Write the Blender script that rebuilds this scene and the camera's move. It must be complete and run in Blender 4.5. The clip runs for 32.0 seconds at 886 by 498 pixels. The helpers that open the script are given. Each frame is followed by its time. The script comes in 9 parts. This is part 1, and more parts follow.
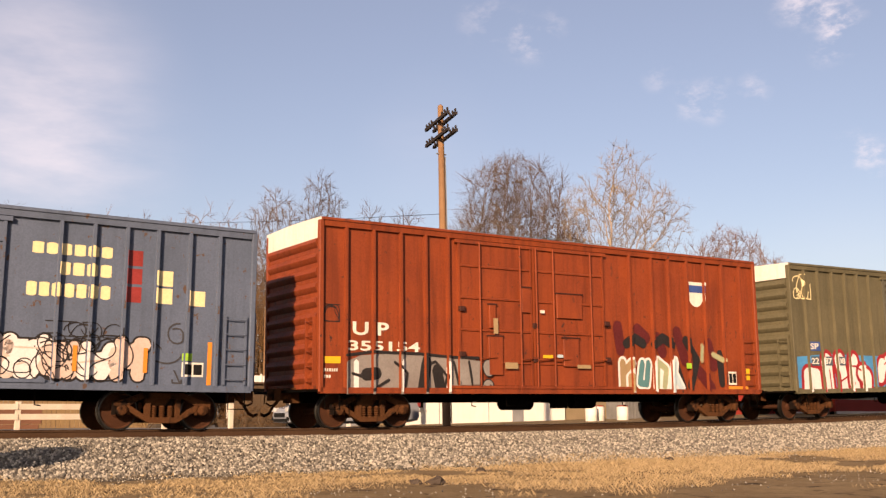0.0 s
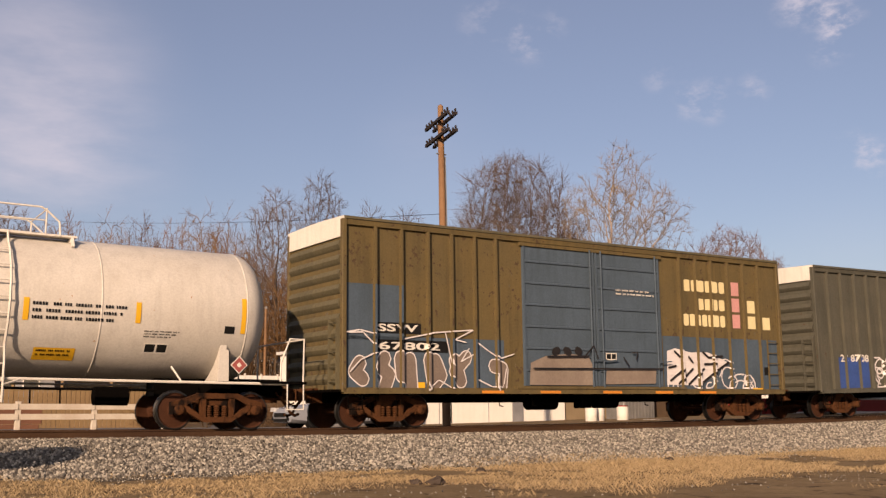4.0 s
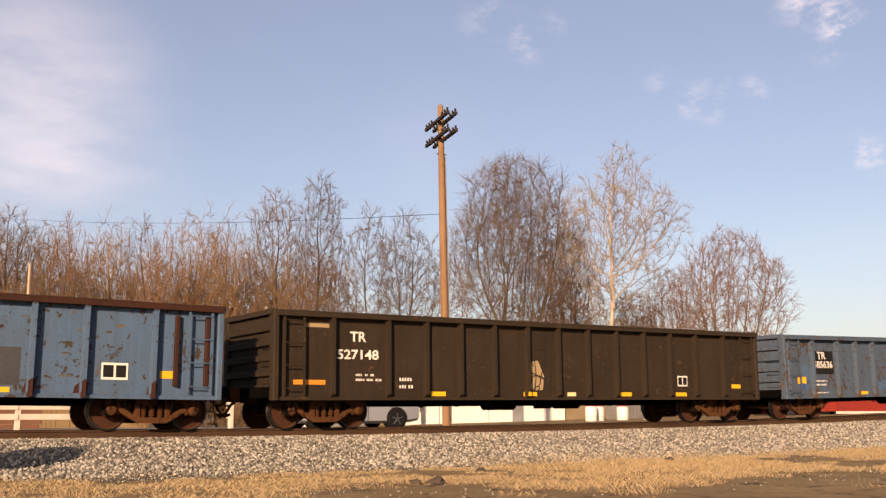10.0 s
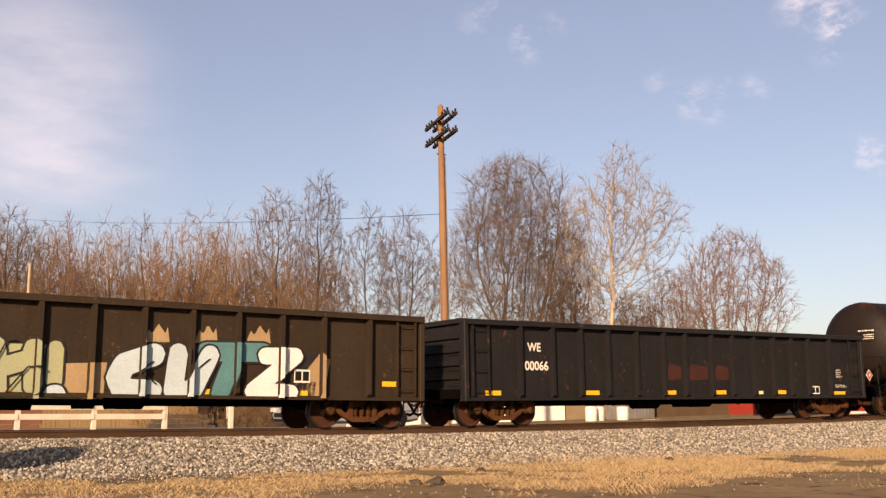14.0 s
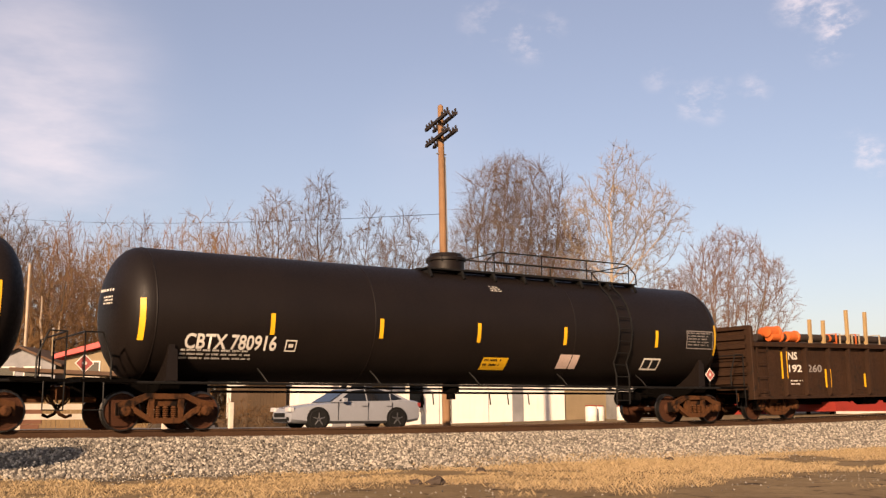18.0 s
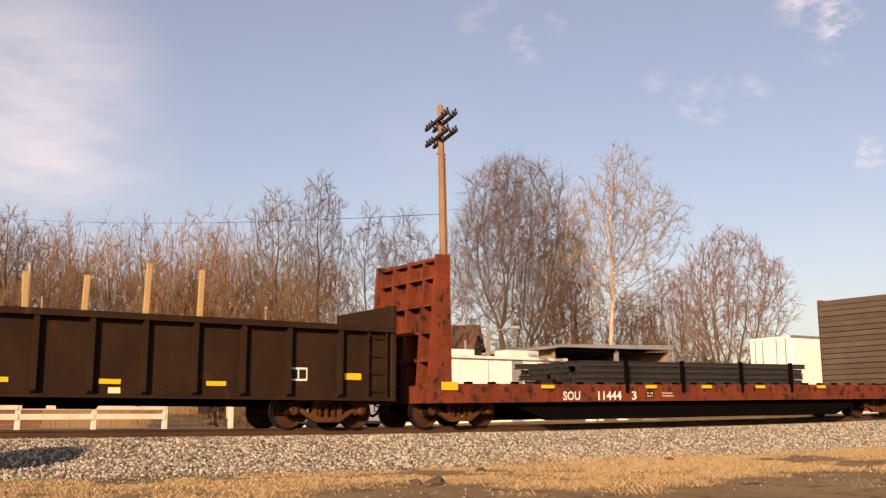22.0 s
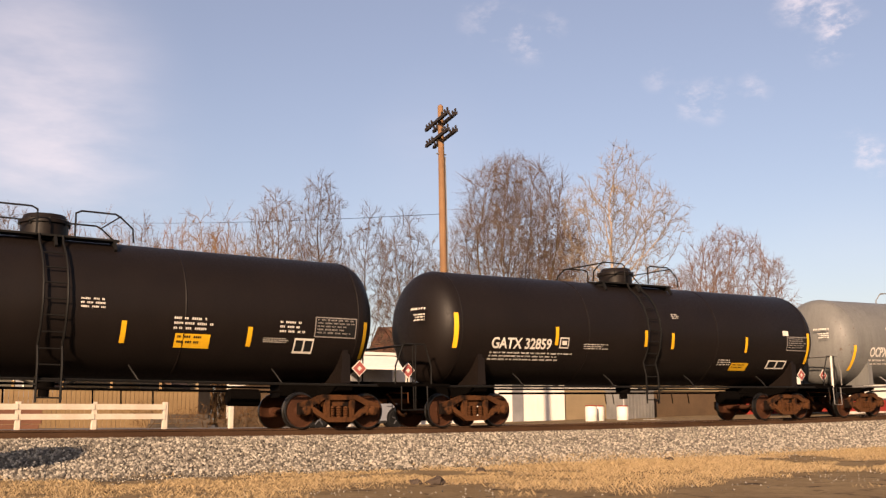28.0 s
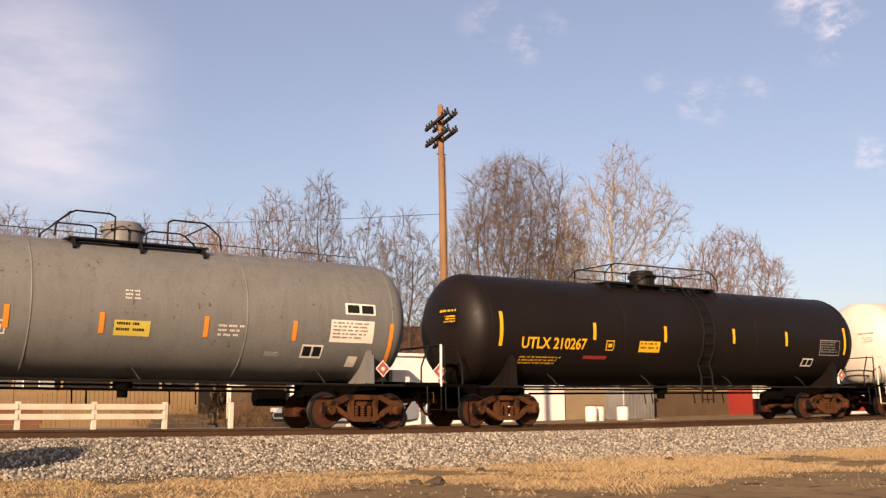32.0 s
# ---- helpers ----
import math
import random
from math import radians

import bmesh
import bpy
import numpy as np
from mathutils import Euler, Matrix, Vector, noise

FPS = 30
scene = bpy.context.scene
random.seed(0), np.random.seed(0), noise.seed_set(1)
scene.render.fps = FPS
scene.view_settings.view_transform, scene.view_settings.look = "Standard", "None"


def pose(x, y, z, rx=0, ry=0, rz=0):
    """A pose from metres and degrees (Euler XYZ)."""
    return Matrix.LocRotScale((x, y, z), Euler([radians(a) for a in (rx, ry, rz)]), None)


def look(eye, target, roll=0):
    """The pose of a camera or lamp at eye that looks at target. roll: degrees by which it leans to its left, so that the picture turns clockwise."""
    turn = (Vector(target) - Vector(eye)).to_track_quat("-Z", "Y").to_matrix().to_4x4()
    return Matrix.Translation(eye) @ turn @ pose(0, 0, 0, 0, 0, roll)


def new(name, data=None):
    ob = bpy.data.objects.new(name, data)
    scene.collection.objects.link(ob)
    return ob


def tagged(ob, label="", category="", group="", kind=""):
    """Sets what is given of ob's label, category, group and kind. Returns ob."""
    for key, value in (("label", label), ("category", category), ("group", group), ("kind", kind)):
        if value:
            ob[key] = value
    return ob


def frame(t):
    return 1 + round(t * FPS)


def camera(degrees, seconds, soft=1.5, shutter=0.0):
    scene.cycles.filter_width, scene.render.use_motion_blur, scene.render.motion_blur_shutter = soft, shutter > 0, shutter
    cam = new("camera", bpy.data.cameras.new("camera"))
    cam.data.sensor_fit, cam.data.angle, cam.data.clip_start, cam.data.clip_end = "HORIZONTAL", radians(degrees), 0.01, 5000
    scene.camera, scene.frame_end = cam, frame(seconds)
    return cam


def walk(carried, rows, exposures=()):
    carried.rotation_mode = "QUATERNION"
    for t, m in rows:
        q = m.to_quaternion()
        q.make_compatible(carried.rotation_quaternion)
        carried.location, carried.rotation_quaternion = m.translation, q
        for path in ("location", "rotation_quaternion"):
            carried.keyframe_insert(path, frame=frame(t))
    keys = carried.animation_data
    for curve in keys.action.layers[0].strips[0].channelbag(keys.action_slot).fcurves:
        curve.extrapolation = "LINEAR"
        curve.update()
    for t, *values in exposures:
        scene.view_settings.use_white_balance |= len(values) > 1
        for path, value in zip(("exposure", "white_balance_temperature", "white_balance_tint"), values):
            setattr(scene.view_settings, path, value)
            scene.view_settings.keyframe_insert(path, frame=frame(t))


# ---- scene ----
# ---------------------------------------------------------------- camera
sin, cos, pi = math.sin, math.cos, math.pi
EYE = (0.0, -23.389, 0.212)
HEADING, TILT = radians(32.724), radians(9.272)
EXPOSURES = [(t, e + 1.07, k, 24.5) for t, e, k in ((0.0, 0.0, 7510), (2.0, -0.05, 7310), (3.0, -0.28, 7160), (4.0, -0.47, 7010), (4.5, -0.47, 7010), (6.5, -0.1, 7210), (8.0, 0.02, 7360), (12.0, 0.0, 7560), (18.0, 0.0, 7610), (23.0, 0.0, 7960), (27.0, 0.0, 7610), (32.0, 0.0, 7410))]
cam = camera(46.21, 32.0, soft=1.35)
AIM = (EYE[0] + sin(HEADING) * cos(TILT), EYE[1] + cos(HEADING) * cos(TILT), EYE[2] + sin(TILT))
walk(cam, [(0.0, look(EYE, AIM, -0.276)), (32.0, look(EYE, AIM, -0.276))], EXPOSURES)


def out(side, ahead, z=0.0):
    """World place from metres to the right of and along the camera's heading."""
    return Vector((EYE[0] + side * cos(HEADING) + ahead * sin(HEADING), EYE[1] - side * sin(HEADING) + ahead * cos(HEADING), z))


# ---------------------------------------------------------------- world, sun, exposure
SUN_EL, SUN_AZ = radians(20.0), radians(229.0)
world = bpy.data.worlds.new("sky")
scene.world = world
world.use_nodes = True
wn, wl = world.node_tree.nodes, world.node_tree.links
sky = wn.new("ShaderNodeTexSky")
sky.sky_type = "NISHITA"
sky.sun_disc = False
sky.sun_elevation, sky.sun_rotation = SUN_EL, SUN_AZ
sky.altitude, sky.air_density, sky.dust_density, sky.ozone_density = 100, 1.0, 1.6, 2.2
wco = wn.new("ShaderNodeTexCoord")
# bearing, height, spread in degrees and thickness of the thin clouds
CLOUD_AT = ((52.17, 21.19, 1.4, 0.5), (53.31, 20.83, 1.56, 0.75), (54.72, 20.31, 1.56, 0.85), (54.5, 19.18, 1.4, 0.6), (53.76, 18.7, 1.09, 0.45), (46.7, 16.87, 1.4, 0.6), (47.75, 16.5, 1.31, 0.5), (48.1, 17.6, 1.06, 0.3), (50.03, 17.14, 1.25, 0.4), (44.9, 18.18, 1.12, 0.3), (54.85, 13.67, 1.4, 0.5), (55.78, 13.18, 1.4, 0.65), (35.21, 21.71, 1.87, 0.35), (37.16, 20.93, 1.87, 0.35), (37.96, 20.16, 1.4, 0.3), (39.12, 21.31, 1.18, 0.25))
HAZE_AT = ((9.61, 16.89, 8.11, 0.55), (13.13, 14.66, 7.48, 0.3), (10.69, 12.99, 5.3, 0.5), (14.66, 13.01, 4.68, 0.35), (11.45, 18.82, 7.48, 0.3), (31.95, 14.9, 4.99, 0.16), (55.33, 4.0, 9.35, 0.2), (9.27, 9.7, 6.86, 0.25))


def sky_noise(scale, detail, stretch, shift=(0, 0, 0)):
    mp = wn.new("ShaderNodeMapping")
    mp.inputs["Scale"].default_value = stretch
    mp.inputs["Location"].default_value = shift
    nz = wn.new("ShaderNodeTexNoise")
    nz.inputs["Scale"].default_value, nz.inputs["Detail"].default_value, nz.inputs["Roughness"].default_value = scale, detail, 0.6
    wl.new(wco.outputs["Generated"], mp.inputs["Vector"])
    wl.new(mp.outputs["Vector"], nz.inputs["Vector"])
    return nz.outputs["Fac"]


def sky_ramp(fac, lo, hi, top):
    r = wn.new("ShaderNodeMapRange")
    r.interpolation_type = "SMOOTHSTEP"
    for k, v in (("From Min", lo), ("From Max", hi), ("To Min", 0.0), ("To Max", top)):
        r.inputs[k].default_value = v
    wl.new(fac, r.inputs["Value"])
    return r.outputs["Result"]


def sky_max(a, b):
    m = wn.new("ShaderNodeMath")
    m.operation = "MAXIMUM"
    wl.new(a, m.inputs[0])
    wl.new(b, m.inputs[1])
    return m.outputs[0]


def sky_spots(spots, noise_out):
    """Soft patches of cloud round given bearings and heights (degrees), broken up by noise."""
    total = None
    for bearing, height, spread, strength in spots:
        d = wn.new("ShaderNodeVectorMath")
        d.operation = "DISTANCE"
        wl.new(wco.outputs["Generated"], d.inputs[0])
        b, h = radians(bearing), radians(height)
        d.inputs[1].default_value = (sin(b) * cos(h), cos(b) * cos(h), sin(h))
        one = sky_ramp(d.outputs["Value"], radians(spread), 0.0, strength)
        if total is None:
            total = one
        else:
            m = wn.new("ShaderNodeMath")
            m.operation = "ADD"
            wl.new(total, m.inputs[0])
            wl.new(one, m.inputs[1])
            total = m.outputs[0]
    m = wn.new("ShaderNodeMath")
    m.operation = "MULTIPLY"
    wl.new(total, m.inputs[0])
    wl.new(noise_out, m.inputs[1])
    return m.outputs[0]


broad = sky_ramp(sky_noise(3.4, 6.0, (1.0, 1.0, 3.2), (0.3, 0.9, 0.2)), 0.2, 0.8, 0.62)
shred = sky_ramp(sky_noise(26.0, 6.0, (1.0, 1.0, 1.8), (1.7, 0.4, 0.0)), 0.46, 0.74, 0.85)
wisps = sky_spots(HAZE_AT, broad)
puffs = sky_spots(CLOUD_AT, shred)
veil = wn.new("ShaderNodeMix")
veil.data_type = "RGBA"
haze = wn.new("ShaderNodeMath")
haze.operation, haze.use_clamp = "ADD", True
wl.new(sky_max(wisps, puffs), haze.inputs[0])
haze.inputs[1].default_value = 0.1
wl.new(haze.outputs[0], veil.inputs["Factor"])
wl.new(sky.outputs["Color"], veil.inputs[6])
veil.inputs[7].default_value = (7.3, 7.2, 7.7, 1)
wl.new(veil.outputs[2], wn["Background"].inputs["Color"])
wn["Background"].inputs["Strength"].default_value = 0.068

sun = new("sun", bpy.data.lights.new("sun", "SUN"))
sun.data.energy, sun.data.angle, sun.data.color = 5.0, radians(0.6), (1.0, 0.80, 0.56)
sun.matrix_world = look((-60 * sin(SUN_AZ) * -1, 60 * cos(SUN_AZ), 60 * math.tan(SUN_EL)), (0, 0, 0))

# ---------------------------------------------------------------- materials


def rgb(c):
    return (c[0], c[1], c[2], 1.0)


def surface(name, base, dark=None, stain=None, rough=0.7, metal=0.0, scale=1.0, stain_at=0.6, streak=0.0, bump=0.25, fine=24.0, vary=0.0, spec=0.25, chips=None, chip_at=0.6):
    """A weathered surface: base and dark shades in broad patches, fine grain, stains (rust, dirt) with run-down streaks, and relief."""
    m = bpy.data.materials.new(name)
    m.use_nodes = True
    n, l = m.node_tree.nodes, m.node_tree.links
    b = n["Principled BSDF"]
    co = n.new("ShaderNodeTexCoord")
    dark = dark or tuple(x * 0.62 for x in base)
    tone = 0.82 if max(base) > 0.5 else 0.57
    base, dark = tuple(x * tone for x in base), tuple(x * tone for x in dark)
    stain = tuple(x * tone for x in stain) if stain else None

    def tex(sc, detail, stretch=(1, 1, 1)):
        mp = n.new("ShaderNodeMapping")
        mp.inputs["Scale"].default_value = stretch
        t = n.new("ShaderNodeTexNoise")
        t.inputs["Scale"].default_value, t.inputs["Detail"].default_value, t.inputs["Roughness"].default_value = sc, detail, 0.62
        l.new(co.outputs["Object"], mp.inputs["Vector"])
        l.new(mp.outputs["Vector"], t.inputs["Vector"])
        return t.outputs["Fac"]

    def ramp(fac, lo, hi, a=0.0, z=1.0):
        r = n.new("ShaderNodeMapRange")
        for k, v in (("From Min", lo), ("From Max", hi), ("To Min", a), ("To Max", z)):
            r.inputs[k].default_value = v
        l.new(fac, r.inputs["Value"])
        return r.outputs["Result"]

    def mix(fac, a, c):
        x = n.new("ShaderNodeMix")
        x.data_type = "RGBA"
        l.new(fac, x.inputs["Factor"])
        for sock, v in ((x.inputs[6], a), (x.inputs[7], c)):
            if isinstance(v, tuple):
                sock.default_value = rgb(v)
            else:
                l.new(v, sock)
        return x.outputs[2]

    broad = tex(0.9 * scale, 5.0)
    grain = tex(fine * scale, 4.0)
    col = mix(ramp(broad, 0.32, 0.72), base, dark)
    col = mix(ramp(grain, 0.3, 0.75, 0.0, 0.4), col, tuple(x * 0.6 for x in dark))
    if streak:
        run = tex(5.0 * scale, 4.0, (1.0, 1.0, 0.07))
        col = mix(ramp(run, 0.46, 0.72, 0.0, streak), col, tuple(x * 0.45 for x in dark))
    if stain:
        spots = tex(2.6 * scale, 8.0, (1.0, 1.0, 0.6))
        col = mix(ramp(spots, stain_at, stain_at + 0.09), col, stain)
    if chips:
        flakes = tex(9.0, 6.0, (1.0, 1.0, 0.8))
        where = tex(1.6, 3.0)
        both = n.new("ShaderNodeMath")
        both.operation = "MULTIPLY_ADD"
        l.new(where, both.inputs[0])
        both.inputs[1].default_value = 0.45
        l.new(flakes, both.inputs[2])
        col = mix(ramp(both.outputs[0], chip_at + 0.225, chip_at + 0.255), col, tuple(x * tone for x in chips))
    if vary:
        info = n.new("ShaderNodeObjectInfo")
        col = mix(ramp(info.outputs["Random"], 0.0, 1.0, 0.0, vary), col, tuple(x * 0.45 for x in dark))
    l.new(col, b.inputs["Base Color"])
    l.new(ramp(grain, 0.3, 0.7, max(rough - 0.1, 0.05), min(rough + 0.12, 1.0)), b.inputs["Roughness"])
    b.inputs["Metallic"].default_value = metal
    b.inputs["Specular IOR Level"].default_value = spec
    if bump:
        bp = n.new("ShaderNodeBump")
        bp.inputs["Strength"].default_value, bp.inputs["Distance"].default_value = bump, 0.02
        l.new(grain, bp.inputs["Height"])
        l.new(bp.outputs["Normal"], b.inputs["Normal"])
    return m


RUST = (0.16, 0.065, 0.03)
